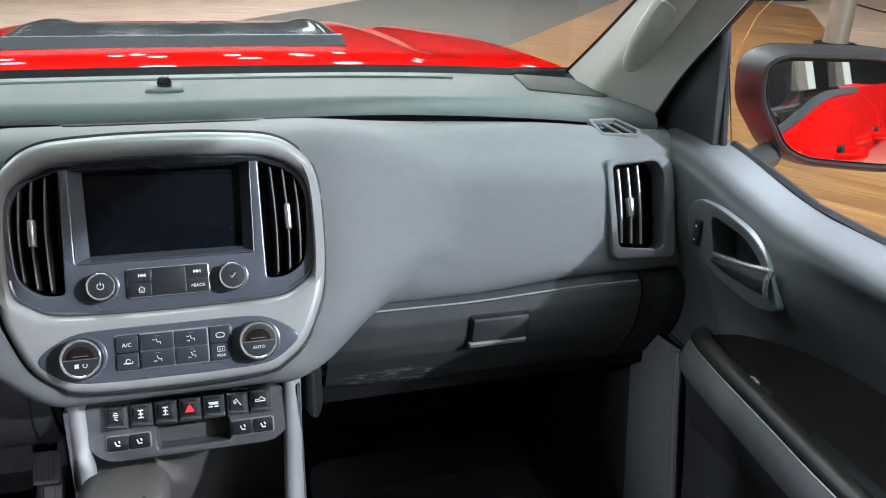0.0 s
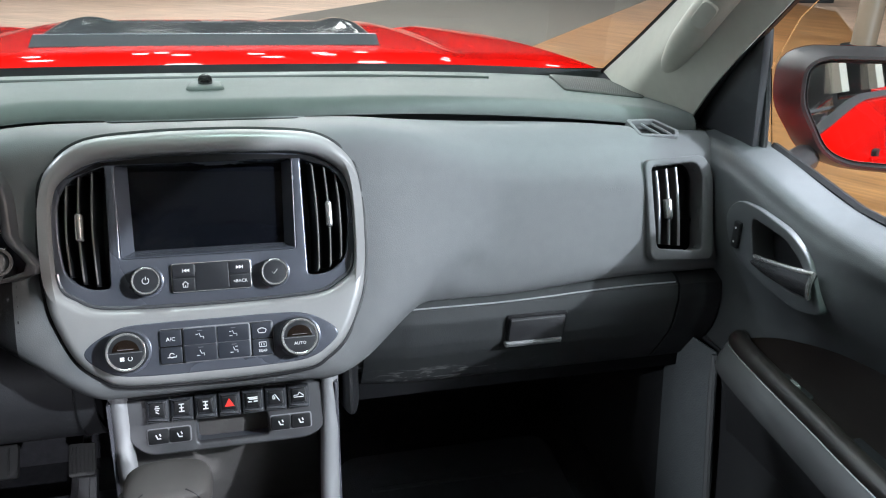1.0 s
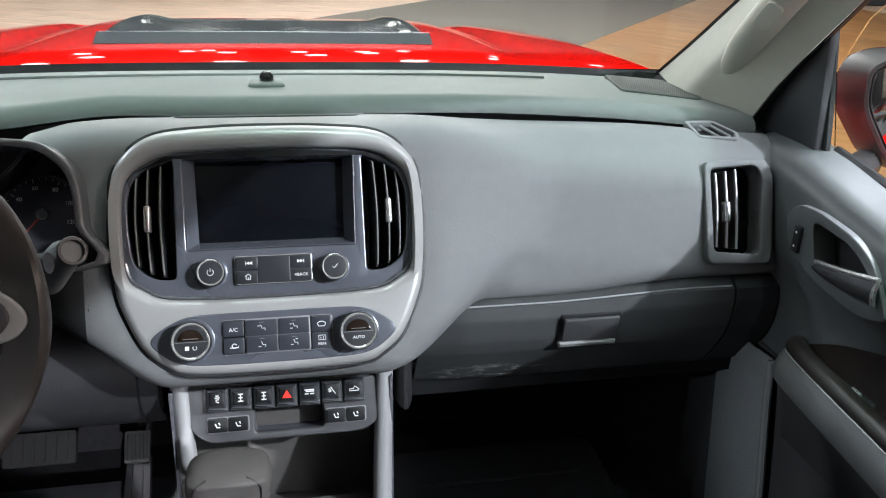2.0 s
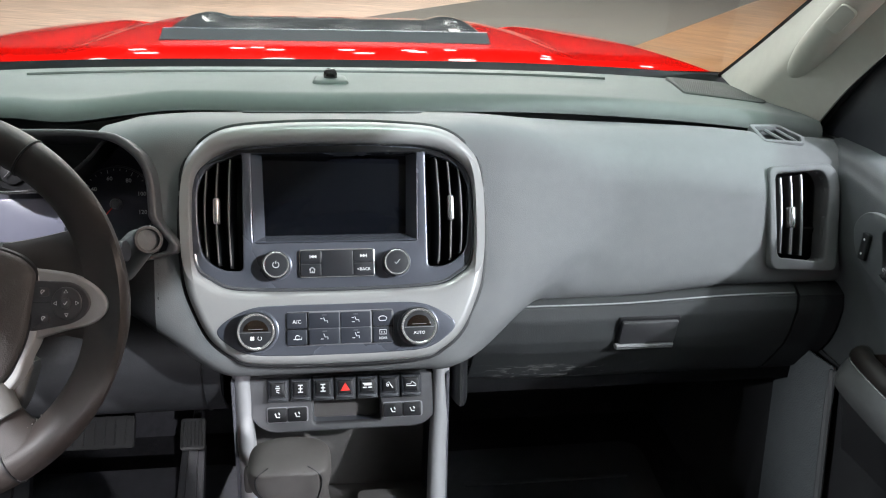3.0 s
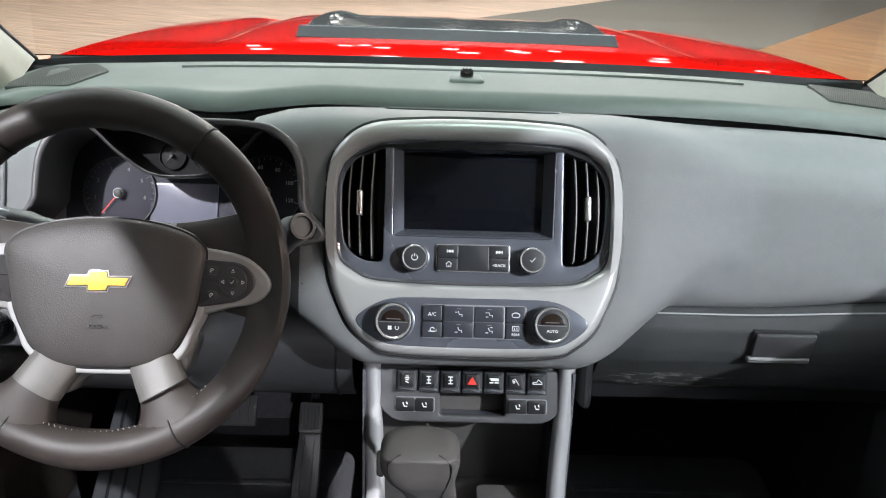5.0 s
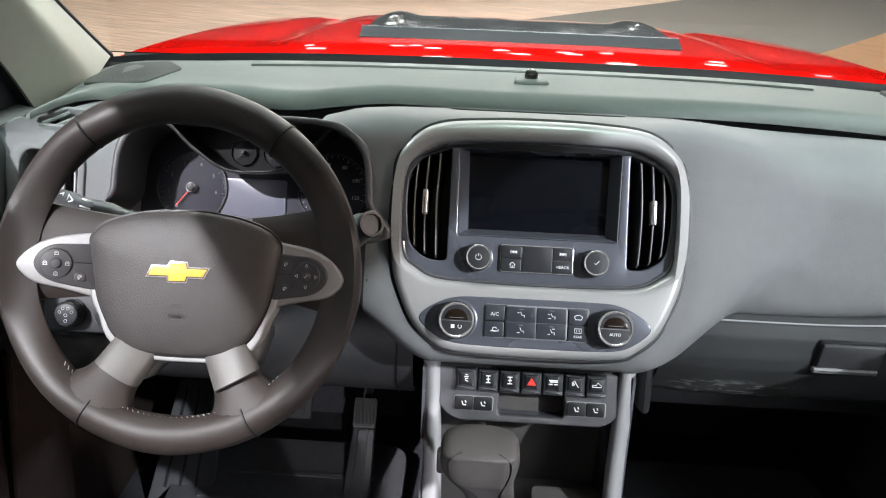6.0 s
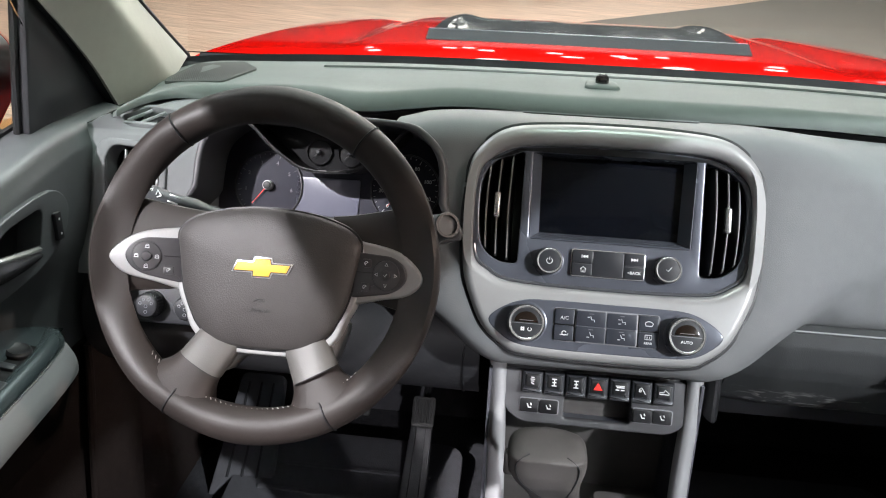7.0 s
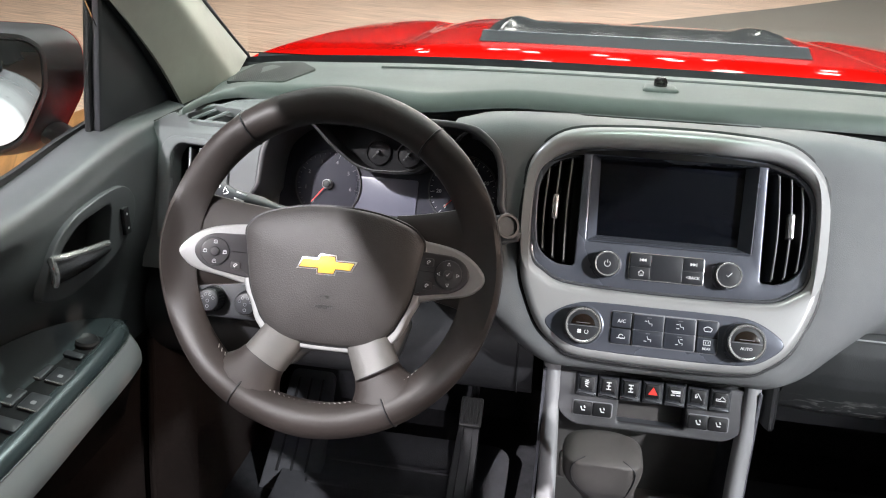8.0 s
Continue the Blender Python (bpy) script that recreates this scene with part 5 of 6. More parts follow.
def head(u, v):
    """The grip: a rounded block, wider at the top and drawn in below, u round it and v from foot to crown."""
    a = 2 * math.pi * u
    i = min(int(v * (len(GRIP) - 1)), len(GRIP) - 2)
    w, z = Vector(GRIP[i]).lerp(Vector(GRIP[i + 1]), v * (len(GRIP) - 1) - i)
    c, s = math.cos(a), math.sin(a)
    k = (abs(c) ** 3.6 + abs(s) ** 3.6) ** (-1 / 3.6)
    k += (1 - k) * step(0.004, 0.012, z)
    d = (0.020 + 0.015 * step(-0.09, -0.015, z)) * min(w / 0.040, 1.0)
    return (w * k * c + 0.003 + 0.017 * step(-0.02, -0.09, z), d * k * s - 0.02 * (v - 0.8), z)


part("grip", surface(head, span(0, 1, 61), span(0, 1, 73)), GRIPSKIN, shifter)
bm = bmesh.new()
def on_grip(u, vs):
    return [Vector(head(a, v)) * 1.0 + Vector((0, -0.0006, 0.0004)) for a, v in zip(u, vs)]


for us, vs in (([0.640, 0.635, 0.635, 0.645, 0.670, 0.690, 0.70, 0.70], [0.86, 0.72, 0.60, 0.50, 0.40, 0.30, 0.20, 0.05]), ([0.860, 0.865, 0.865, 0.860, 0.840, 0.815, 0.80, 0.80], [0.86, 0.72, 0.60, 0.50, 0.40, 0.30, 0.20, 0.05])):
    tube(spline(on_grip(us, vs), 5, False), 0.0009, 6, bm)
part("seam", bm, BLACK, shifter, "dark seams")
part("release_button", panel(rounded(rect(0.03, 0.02), 0.008), 0, 0.008, 0.004, seg=3), GRIPSKIN, shifter, "grey thumb button", Matrix.Translation((-0.0395, -0.004, -0.018)) @ pose(0, 0, 0, 0, -90, 0))

# ---- instrument cluster ----
cluster = thing("instrument_cluster", "dark instrument cluster with round dials and an unlit display", "instrument cluster", m=CL)
frame_out = CL_OUT
frame_in = spline([(-0.157, -0.026), (-0.1565, 0.02), (-0.151, 0.072), (-0.133, 0.097), (-0.102, 0.110), (0.0, 0.113), (0.095, 0.111), (0.128, 0.099), (0.149, 0.072), (0.154, 0.02), (0.153, -0.026)], 5)
part("binnacle_rim", panel(frame_out, -0.10, 0.002, 0.004, [frame_in], 4), BANKGREY, cluster, "satin dark grey rim")
GAUGE = mat("dark_gauge_face", (0.019, 0.019, 0.026), 0.6, spec=0.15, vary=0.05)
DSP = mat("grey_display_glass", (0.085, 0.087, 0.113), 0.3, vary=0.05, spec=0.3)
GREYFIG = mat("dim_figure_print", (0.13, 0.13, 0.14), 0.6, vary=0.02)
PALEFIG = mat("pale_figure_print", (0.34, 0.34, 0.36), 0.6, vary=0.02)
BACK = -0.083
part("gauge_face", panel(offset(ccw(frame_in), -0.004), -0.104, BACK - 0.002, 0.001), GAUGE, cluster, "dark gauge face")
part("info_display", panel(rounded(rect(0.088, 0.054, -0.0075, 0.019), 0.003), BACK - 0.003, BACK, 0.0006), DSP, cluster, "unlit grey information display")
# black upper plate above the visor's V, with the two small dials on it
upper = rounded([(-0.15, 0.125), (-0.112, 0.118), (-0.062, 0.076), (-0.035, 0.057), (-0.005, 0.052), (0.04, 0.055), (0.068, 0.072), (0.105, 0.118), (0.15, 0.125)], 0.008, 3)
part("upper_plate", panel(upper, BACK - 0.003, BACK + 0.004, 0.001), VOID, cluster, "black plate behind the small dials")


def gauge(cx, cy, r, marks, start, sweep, size, needle, name, z, ink):
    g = part(name, panel(circle(r, 48, cx, cy), z - 0.004, z, 0.001), GAUGE if r > 0.03 else VOID, cluster, "round dial with pale figures and a thin red needle")
    bm = bmesh.new()
    prof = [(r * 0.985, z), (r * 1.0, z + 0.0035), (r * 1.025, z + 0.0035), (r * 1.04, z - 0.002)]
    strip_faces(bm, [[bm.verts.new((cx + a * math.cos(2 * math.pi * i / 48), cy + a * math.sin(2 * math.pi * i / 48), h)) for i in range(48)] for a, h in prof])
    part("dial_ring", bm, SWITCH if r > 0.03 else VOID, g)
    bm = bmesh.new()
    n = (len(marks) - 1) * 4
    for k in range(n + 1):
        a = radians(start - sweep * k / n)
        r0 = r * (0.84 if k % 4 == 0 else 0.9)
        tube([(cx + r0 * math.cos(a), cy + r0 * math.sin(a), z), (cx + r * 0.95 * math.cos(a), cy + r * 0.95 * math.sin(a), z)], 0.0003 if r > 0.03 else 0.00025, 4, bm)
    part("dial_ticks", bm, ink, g)
    for k, t in enumerate(marks):
        if t:
            a = radians(start - sweep * k / (len(marks) - 1))
            writing("figure", t, size, at(cx + r * 0.70 * math.cos(a), cy + r * 0.70 * math.sin(a), z + 0.0003), ink, g)
    a = radians(needle)
    part("needle", tube([(cx, cy, z + 0.004), (cx + r * 0.72 * math.cos(a), cy + r * 0.72 * math.sin(a), z + 0.004)], [0.0009, 0.0005], 6), RED_PRINT if r > 0.03 else ink, g, "thin needle")
    k = 0.0068 if r > 0.03 else 0.003
    hub = part("needle_hub", revolve([(k, 0.0), (k, 0.007), (k * 0.9, 0.008)], 20), SILVER if r > 0.03 else SWITCH, g, "", at(cx, cy, z))
    part("hub_cap", revolve([(k * 0.8, 0.007), (k * 0.8, 0.0092), (k * 0.6, 0.0098)], 20), BLACK, hub)
    return g


gauge(0.0985, 0.0380, 0.0465, ["0", "20", "40", "60", "80", "100", "120"], 227, 246, 0.0072, 227, "speed_dial", BACK, WHITE)
gauge(-0.0909, 0.0308, 0.0465, ["0", "1", "2", "3", "4", "5", "6"], 231, 240, 0.0072, 231, "rev_dial", BACK, GREYFIG)
for x in (-0.0209, 0.0225):
    gauge(x, 0.080, 0.0165, ["", "", ""], 200, 220, 0.004, 225, "small_dial", BACK + 0.006, SWITCH)
# the visor that dips in a shallow V above the display
vis = spline([(-0.150, 0.112), (-0.1056, 0.1104), (-0.0708, 0.082), (-0.0415, 0.0609), (-0.0249, 0.0535), (-0.0044, 0.0508), (0.0355, 0.0535), (0.058, 0.064), (0.088, 0.090), (0.108, 0.110), (0.150, 0.112)], 4, False)


def visor(i, v):
    x, y = vis[i][0], vis[i][1]
    return (x, y + 0.004 * v, -0.012 - 0.065 * v)


part("visor_edge", surface(visor, list(range(4, len(vis) - 4)), span(0, 1, 6), 0.003), VOID, cluster, "black shaped visor edge")
part("visor_lip", tube([(vis[i][0], vis[i][1], -0.0115) for i in range(4, len(vis) - 4)], 0.0012, 6), BLACK, cluster)

# headlamp switch panel and its dials
LP = place((-0.585, 0.0275, 1.048), 20)
lp = thing("lamp_switch_panel", "black switch panel with two round dials beside the steering column", "switch panel", m=LP)
part("plate", panel(rounded([(-0.048, -0.026), (0.054, -0.026), (0.054, 0.026), (-0.042, 0.030), (-0.052, 0.012)], 0.008), -0.03, 0.004, 0.003, seg=3), SWITCH, lp)
for x in (-0.011, 0.043):
    k = part("dial", revolve([(0.0185, 0.003), (0.0185, 0.006), (0.0165, 0.008), (0.016, 0.022), (0.0145, 0.024)], 28), BLACK, lp, "", at(x, 0.0, 0))
    part("dial_face", panel(circle(0.0138, 28), 0.0235, 0.0248, 0.0006), SWITCH, k)
    ring_bars("dial_marks", [arc(0.0019, 0, 360, 8, 0.0085 * math.cos(a), 0.0085 * math.sin(a)) for a in span(0.4, 2.8, 4)] + [arc(0.0022, 0, 360, 8, 0, -0.001), arc(0.0022, 0, 360, 8, 0, -0.0085)], at(0, 0, 0.0249), k, PALEFIG, 0.0003)
    bm = bmesh.new()
    for a in span(0, 2 * math.pi * 23 / 24, 24):
        tube([(0.0166 * math.cos(a), 0.0166 * math.sin(a), 0.008), (0.0160 * math.cos(a), 0.0160 * math.sin(a), 0.0215)], 0.0009, 4, bm)
    part("dial_ribs", bm, SWITCH, k, "fine grip ribs")

# ---- steering column, stalks and wheel ----
col = thing("steering_column", "dark steering column shroud with two control stalks", "steering column")
part("shroud", surface(lambda u, v: (-0.36 + 0.060 * math.cos(2 * math.pi * u), -0.135 + 0.24 * v - 0.02 * math.sin(2 * math.pi * u), 1.198 - 0.10 * v + 0.052 * math.sin(2 * math.pi * u)), span(0, 1, 25), span(0, 1, 8)), SWITCH, col)
part("shroud_top", panel(rounded([(-0.10, -0.03), (0.10, -0.03), (0.075, 0.12), (-0.075, 0.12)], 0.03), 0, 0.03, 0.015, seg=4), SWITCH, col, "", pose(-0.36, -0.09, 1.19, -12))
st = part("turn_stalk", tube(spline([(-0.40, -0.07, 1.208), (-0.46, -0.085, 1.230), (-0.50, -0.095, 1.243), (-0.552, -0.10, 1.257)], 4, False), [0.012] * 5 + [0.0145] * 4 + [0.0165, 0.0165, 0.0165, 0.0155], 16), SWITCH, col, "black turn-signal stalk with white marks")
m = Matrix.Translation((-0.500, -0.1060, 1.2570)) @ place((0, 0, 0), 30) @ pose(0, 0, 0, 0, 0, -15) @ Matrix.Diagonal((1.5, 1.5, 1, 1))
ring_bars("stalk_marks", [[(-0.012, 0), (-0.008, 0.003), (-0.008, -0.003), (-0.012, 0)], [(0.0, 0), (-0.004, 0.003), (-0.004, -0.003), (0.0, 0)], [(0.006, 0.003), (0.014, 0.003)], [(0.006, -0.002), (0.014, -0.002)]], m, st, WHITE, 0.0006)
st = part("wiper_stalk", tube(spline([(-0.32, -0.07, 1.218), (-0.27, -0.085, 1.225), (-0.235, -0.09, 1.228), (-0.205, -0.095, 1.232)], 4, False), 0.0105, 12), SWITCH, col, "black wiper stalk with white marks")
m = Matrix.Translation((-0.248, -0.099, 1.231)) @ place((0, 0, 0), 28) @ pose(0, 0, 0, 0, 0, 10)
ring_bars("stalk_marks", [arc(0.005, 30, 150, 8), [(-0.004, 0.002), (-0.001, -0.003)], [(0.006, 0.003), (0.012, 0.001)]], m, st, WHITE, 0.0006)
ig = part("ignition_lock", tube([(-0.245, 0.02, 1.165), (-0.205, -0.045, 1.218), (-0.19, -0.068, 1.232)], [0.020, 0.0165, 0.0135], 20), PAD, col, "grey round ignition lock")
IG = Matrix.Translation((-0.1895, -0.0688, 1.2325)) @ Vector((0.015, -0.023, 0.014)).to_track_quat("Z", "Y").to_matrix().to_4x4()
bm = bmesh.new()
strip_faces(bm, [[bm.verts.new((a * math.cos(2 * math.pi * i / 28), a * math.sin(2 * math.pi * i / 28), z)) for i in range(28)] for a, z in ((0.0148, -0.004), (0.0148, 0.002), (0.0140, 0.003), (0.0113, 0.003), (0.0108, 0.0005))])
part("lock_ring", bm, SWITCH, ig, "", IG)

WHEEL = place((-0.36, -0.19, 1.2235), 23.5)
wheel = thing("steering_wheel", "grey leather steering wheel with silver trim and thumb buttons", "steering wheel", m=WHEEL)
R, r = 0.1595, 0.0182
bm = bmesh.new()
N, K = 96, 16
loops = []
for i in range(N):
    a = 2 * math.pi * i / N
    fat = 1 + 0.06 * max(0, math.cos(4 * a + 0.2)) ** 3
    loops.append([bm.verts.new(((R + r * fat * math.cos(t)) * math.cos(a), (R + r * fat * math.cos(t)) * math.sin(a), r * 1.02 * fat * math.sin(t))) for t in span(0, 2 * math.pi * (1 - 1 / K), K)])
for vtx in bm.verts:
    ax, y = abs(vtx.co.x), vtx.co.y
    w = step(0.135, 0.028, abs(y - 0.002)) * step(0.178, 0.157, ax)
    low = 0.0025 - 0.27 * max(0.157 - ax, 0)
    if vtx.co.z > low:
        vtx.co.z += (low - vtx.co.z) * w
strip_faces(bm, loops + [loops[0]])
rim = part("rim", bm, LEATHER, wheel, "grey leather rim")
for deg in (53.5, 126.0, -60.5, -119.5):
    a = radians(deg)
    pts = [((R + r * 1.005 * math.cos(t)) * math.cos(a), (R + r * 1.005 * math.cos(t)) * math.sin(a), r * 1.025 * math.sin(t)) for t in span(0, 2 * math.pi * 23 / 24, 24)]
    part("seam", tube(pts, 0.0011, 5, closed=True), BLACK, rim, "dark seam")
bm = bmesh.new()
for a0, a1 in ((-116, -64), (-57, -42), (-138, -123)):
    n = int((a1 - a0) / 2.1)
    for k in range(n):
        a, b = radians(a0 + (a1 - a0) * k / n), radians(a0 + (a1 - a0) * (k + 0.62) / n)
        q, w = R - r * 0.985, 0.0028
        tube([(q * math.cos(a), q * math.sin(a), 0.003 - w), (q * math.cos(b), q * math.sin(b), 0.003 + w)], 0.00055, 5, bm)
tagged(part("stitching", bm, THREAD, rim, "pale cross stitching"), kind="stuff")


def spoke(p, q, w0, w1, t0, t1, bow=0.0, n=10, power=1.4):
    """A flat rounded arm from p to q, with half-widths and half-thicknesses at both ends."""
    p, q = Vector(p), Vector(q)
    d = (q - p).normalized()
    s = Vector((-d.y, d.x, 0)).normalized()
    bm = bmesh.new()
    loops = []
    for i in range(n):
        f = i / (n - 1)
        c = p.lerp(q, f) + Vector((0, 0, bow * math.sin(math.pi * f)))
        w, t = w0 + (w1 - w0) * f ** power, t0 + (t1 - t0) * f
        loops.append([])
        for k in range(16):
            a = 2 * math.pi * k / 16
            ca, sa = math.cos(a), math.sin(a)
            e = (abs(ca) ** 3.2 + abs(sa) ** 3.2) ** (-1 / 3.2)
            loops[-1].append(bm.verts.new(c + s * (w * e * ca) + Vector((0, 0, t * e * sa))))
    strip_faces(bm, loops)
    bm.faces.new(loops[0][::-1])
    bm.faces.new(loops[-1])
    return bm


def lower_arm(s, a, b, grow=0.0):
    """A stretch a..b of a lower arm that leaves the hub and widens in a fillet into the rim."""
    p, q = Vector((s * 0.042, -0.074, -0.026)), Vector((s * 0.0760, -0.1330, 0.0))
    d = (q - p).normalized()
    side = Vector((-d.y, d.x, 0)).normalized()
    bm, loops = bmesh.new(), []
    for f in span(a, b, 12 if b - a > 0.1 else 3):
        c = p.lerp(q, f)
        w = 0.0225 + 0.003 * f + 0.031 * max((f - 0.45) / 0.55, 0) ** 2.4 + grow
        t = 0.0135 + 0.0035 * f + grow
        e = 3.0 - 0.8 * f
        ring = []
        for k in range(24):
            ca, sa = math.cos(2 * math.pi * k / 24), math.sin(2 * math.pi * k / 24)
            g = (abs(ca) ** e + abs(sa) ** e) ** (-1 / e)
            ring.append(bm.verts.new(c + side * (w * g * ca) + Vector((0, 0, t * g * sa))))
        loops.append(ring)
    strip_faces(bm, loops)
    bm.faces.new(loops[0][::-1])
    bm.faces.new(loops[-1])
    return bm


SPOKE = mat("satin_grey_spoke", (0.070, 0.067, 0.063), 0.42, vary=0.08, bump=0.15, bump_scale=900)
for s in (1, -1):
    lift = 0.006 if s > 0 else 0.0
    part("side_spoke", spoke((s * 0.06, 0.010 + lift, -0.040), (s * 0.150, 0.011 + lift, -0.0225), 0.039, 0.050 + lift, 0.012, 0.0125), LEATHER, wheel)
    part("lower_spoke", lower_arm(s, 0.0, 0.50), SPOKE, wheel, "satin grey lower spoke")
    part("spoke_seam", lower_arm(s, 0.498, 0.512, -0.0004), BLACK, wheel)
    part("spoke_foot", lower_arm(s, 0.51, 1.0), LEATHER, wheel, "leather foot of the lower spoke")
back = spline(mirrored([(0.0, -0.0945), (0.018, -0.0955), (0.030, -0.1015), (0.044, -0.1135), (0.066, -0.102), (0.0775, -0.075), (0.075, -0.05), (0.0, -0.05)]), 4)
part("hub_shell", panel(back, -0.060, -0.034, 0.008, seg=4), SPOKE, wheel, "grey shell behind the hub")
# the trim: a flat band round the hub and two wings that rise towards the rim
band = spline(mirrored([(0.0, -0.0905), (0.051, -0.0872), (0.0742, -0.0705), (0.0835, -0.049), (0.0915, -0.032), (0.097, 0.0), (0.094, 0.0305), (0.06, 0.026), (0.0, 0.025)]), 4)
part("silver_trim", panel(band, -0.040, -0.0170, 0.003, seg=4), WHEELSILVER, wheel, "satin silver trim round the hub")
TIP = 1.035
for s in (1, -1):
    W = pose(s * 0.08, 0, -0.0225, 0, -14.9 * s, 0)
    wing = spline([(s * (x - 0.08) * TIP, y) for x, y in [(0.083, -0.036), (0.0895, -0.0325), (0.115, -0.0255), (0.139, -0.0205), (0.152, -0.0130), (0.159, -0.0005), (0.1450, 0.0158), (0.125, 0.0257), (0.0945, 0.0310), (0.083, 0.031)]], 4)
    wg = part("trim_wing", panel(ccw(wing), -0.012, 0.0006, 0.003, seg=4), WHEELSILVER, wheel, "satin silver spoke trim", W)
    shape = rounded([(s * (x - 0.08) * TIP, y) for x, y in [(0.086, -0.0255), (0.126, -0.0185), (0.138, -0.0122), (0.1450, -0.0003), (0.139, 0.0118), (0.127, 0.0187), (0.090, 0.0205)]], [0.002, 0.008, 0.01, 0.012, 0.01, 0.008, 0.002], 4)
    pod = part("button_pod", panel(shape, -0.002, 0.0034, 0.0014, seg=3), PODGREY, wheel, "grey thumb button pod", W)
    cx = s * (0.1232 - 0.08) * TIP
    part("thumb_pad", panel(circle(0.0145, 36, cx, 0.0), 0.003, 0.0048, 0.0012, seg=3), PODGREY, pod)
    part("pad_groove", panel(circle(0.0153, 36, cx, 0.0), 0.0028, 0.0036, 0.0001, seg=1), SWITCH, pod)
    part("thumb_button", panel(circle(0.0050, 20, cx, 0.0), 0.0045, 0.0062, 0.0012, seg=3), PODGREY, pod)
    part("button_groove", panel(circle(0.0056, 20, cx, 0.0), 0.0044, 0.0051, 0.0001, seg=1), SWITCH, pod)
    for k in range(4):
        a = k * math.pi / 2
        x, y = cx + 0.0100 * math.cos(a), 0.0100 * math.sin(a)
        if s > 0:
            ring_bars("arrow_mark", [[(x + 0.0019 * math.cos(a + t), y + 0.0019 * math.sin(a + t)) for t in (0, 2.1, 4.2, 6.28)]], at(0, 0, 0.0049), pod, WHITE, 0.00025)
        else:
            ring_bars("round_mark", [arc(0.0018, 0, 360, 9, x, y), [(x - 0.0022, y - 0.0016), (x + 0.0022, y - 0.0016)], [(x - 0.001, y + 0.0004), (x + 0.001, y + 0.0004)]], at(0, 0, 0.0049), pod, WHITE, 0.00025)
    if s > 0:
        ring_bars("tick_mark", [[(cx - 0.0016, 0.0), (cx - 0.0004, -0.0014), (cx + 0.0018, 0.0016)]], at(0, 0, 0.0063), pod, WHITE, 0.00025)
    for y in ((0.0102, -0.0132) if s > 0 else (-0.0130,)):
        x = s * (0.1020 - 0.08) * TIP
        part("small_button", panel(rounded(rect(0.0105, 0.0085, x, y), 0.003), 0.003, 0.0046, 0.001), PODGREY, pod)
        ring_bars("small_mark", [arc(0.0019, 20, 250, 8, x, y), [(x - 0.001, y - 0.001), (x + 0.0015, y + 0.0012)]], at(0, 0, 0.0047), pod, WHITE, 0.00025)
    part("pod_joint", tube([(s * (0.092 - 0.08) * TIP, 0.0012, 0.0035), (s * (0.1075 - 0.08) * TIP, 0.0012, 0.0035)], 0.0004, 4), BLACK, pod)

hub_out = spline(mirrored([(0.0, -0.0845), (0.030, -0.0835), (0.0495, -0.0795), (0.0665, -0.066), (0.0755, -0.051), (0.0845, -0.0295), (0.0905, 0.0), (0.0940, 0.0215), (0.0915, 0.0315), (0.079, 0.0425), (0.054, 0.0512), (0.027, 0.0557), (0.0, 0.057)]), 5)
bm = bmesh.new()
loops = []
for f, z in ((0.985, -0.036), (1.0, -0.020), (0.996, -0.0155), (0.98, -0.0125), (0.95, -0.0103), (0.88, -0.0075), (0.75, -0.0045), (0.55, -0.002), (0.3, -0.0005), (0.1, 0.0)):
    loops.append([bm.verts.new((x * f, -0.012 + (y + 0.012) * f, z)) for x, y in hub_out])
strip_faces(bm, loops)
bm.faces.new(loops[-1])
cover = part("hub_cover", bm, HUB, wheel, "grained grey airbag cover")
part("hub_joint", panel(offset(ccw(hub_out), -0.0016), -0.036, -0.0165, 0.0005), BLACK, wheel)
# gold emblem with a bright rim
emb = [(-0.0313, -0.0082), (-0.0104, -0.0079), (-0.0100, -0.0128), (0.0092, -0.0124), (0.0108, -0.0078), (0.0262, -0.0078), (0.0318, 0.0037), (0.0108, 0.0036), (0.0098, 0.0085), (-0.0078, 0.0084), (-0.0098, 0.0040), (-0.0254, 0.0040)]
e = part("emblem", panel(emb, -0.006, 0.0012, 0.0006), CHROME, cover, "bright-rimmed gold emblem", pose(0, 0, 0, 0.8))
part("emblem_bed", panel(offset(ccw(list(emb)), 0.0014), 0.0008, 0.0014, 0.0001), SWITCH, e)
part("emblem_face", panel(offset(ccw(list(emb)), 0.0021), 0.001, 0.0022, 0.0006), GOLD, e)
writing("airbag_mark", "AIRBAG", 0.0056, at(0.0, -0.0440, 0.0002), HUBMARK, cover, 0.0002)
ring_bars("airbag_symbol", [[(-0.005, 0.0), (-0.002, 0.0018), (0.005, 0.0018)], [(0.0, -0.001), (0.005, 0.0002)]], at(0, -0.0349, 0.0004), cover, HUBMARK, 0.0004)

for ob in wheel.children:
    if ob.name.split(".")[0] not in ("rim", "spoke_foot"):
        ob.matrix_local = at(0.003, 0, 0.008) @ ob.matrix_local

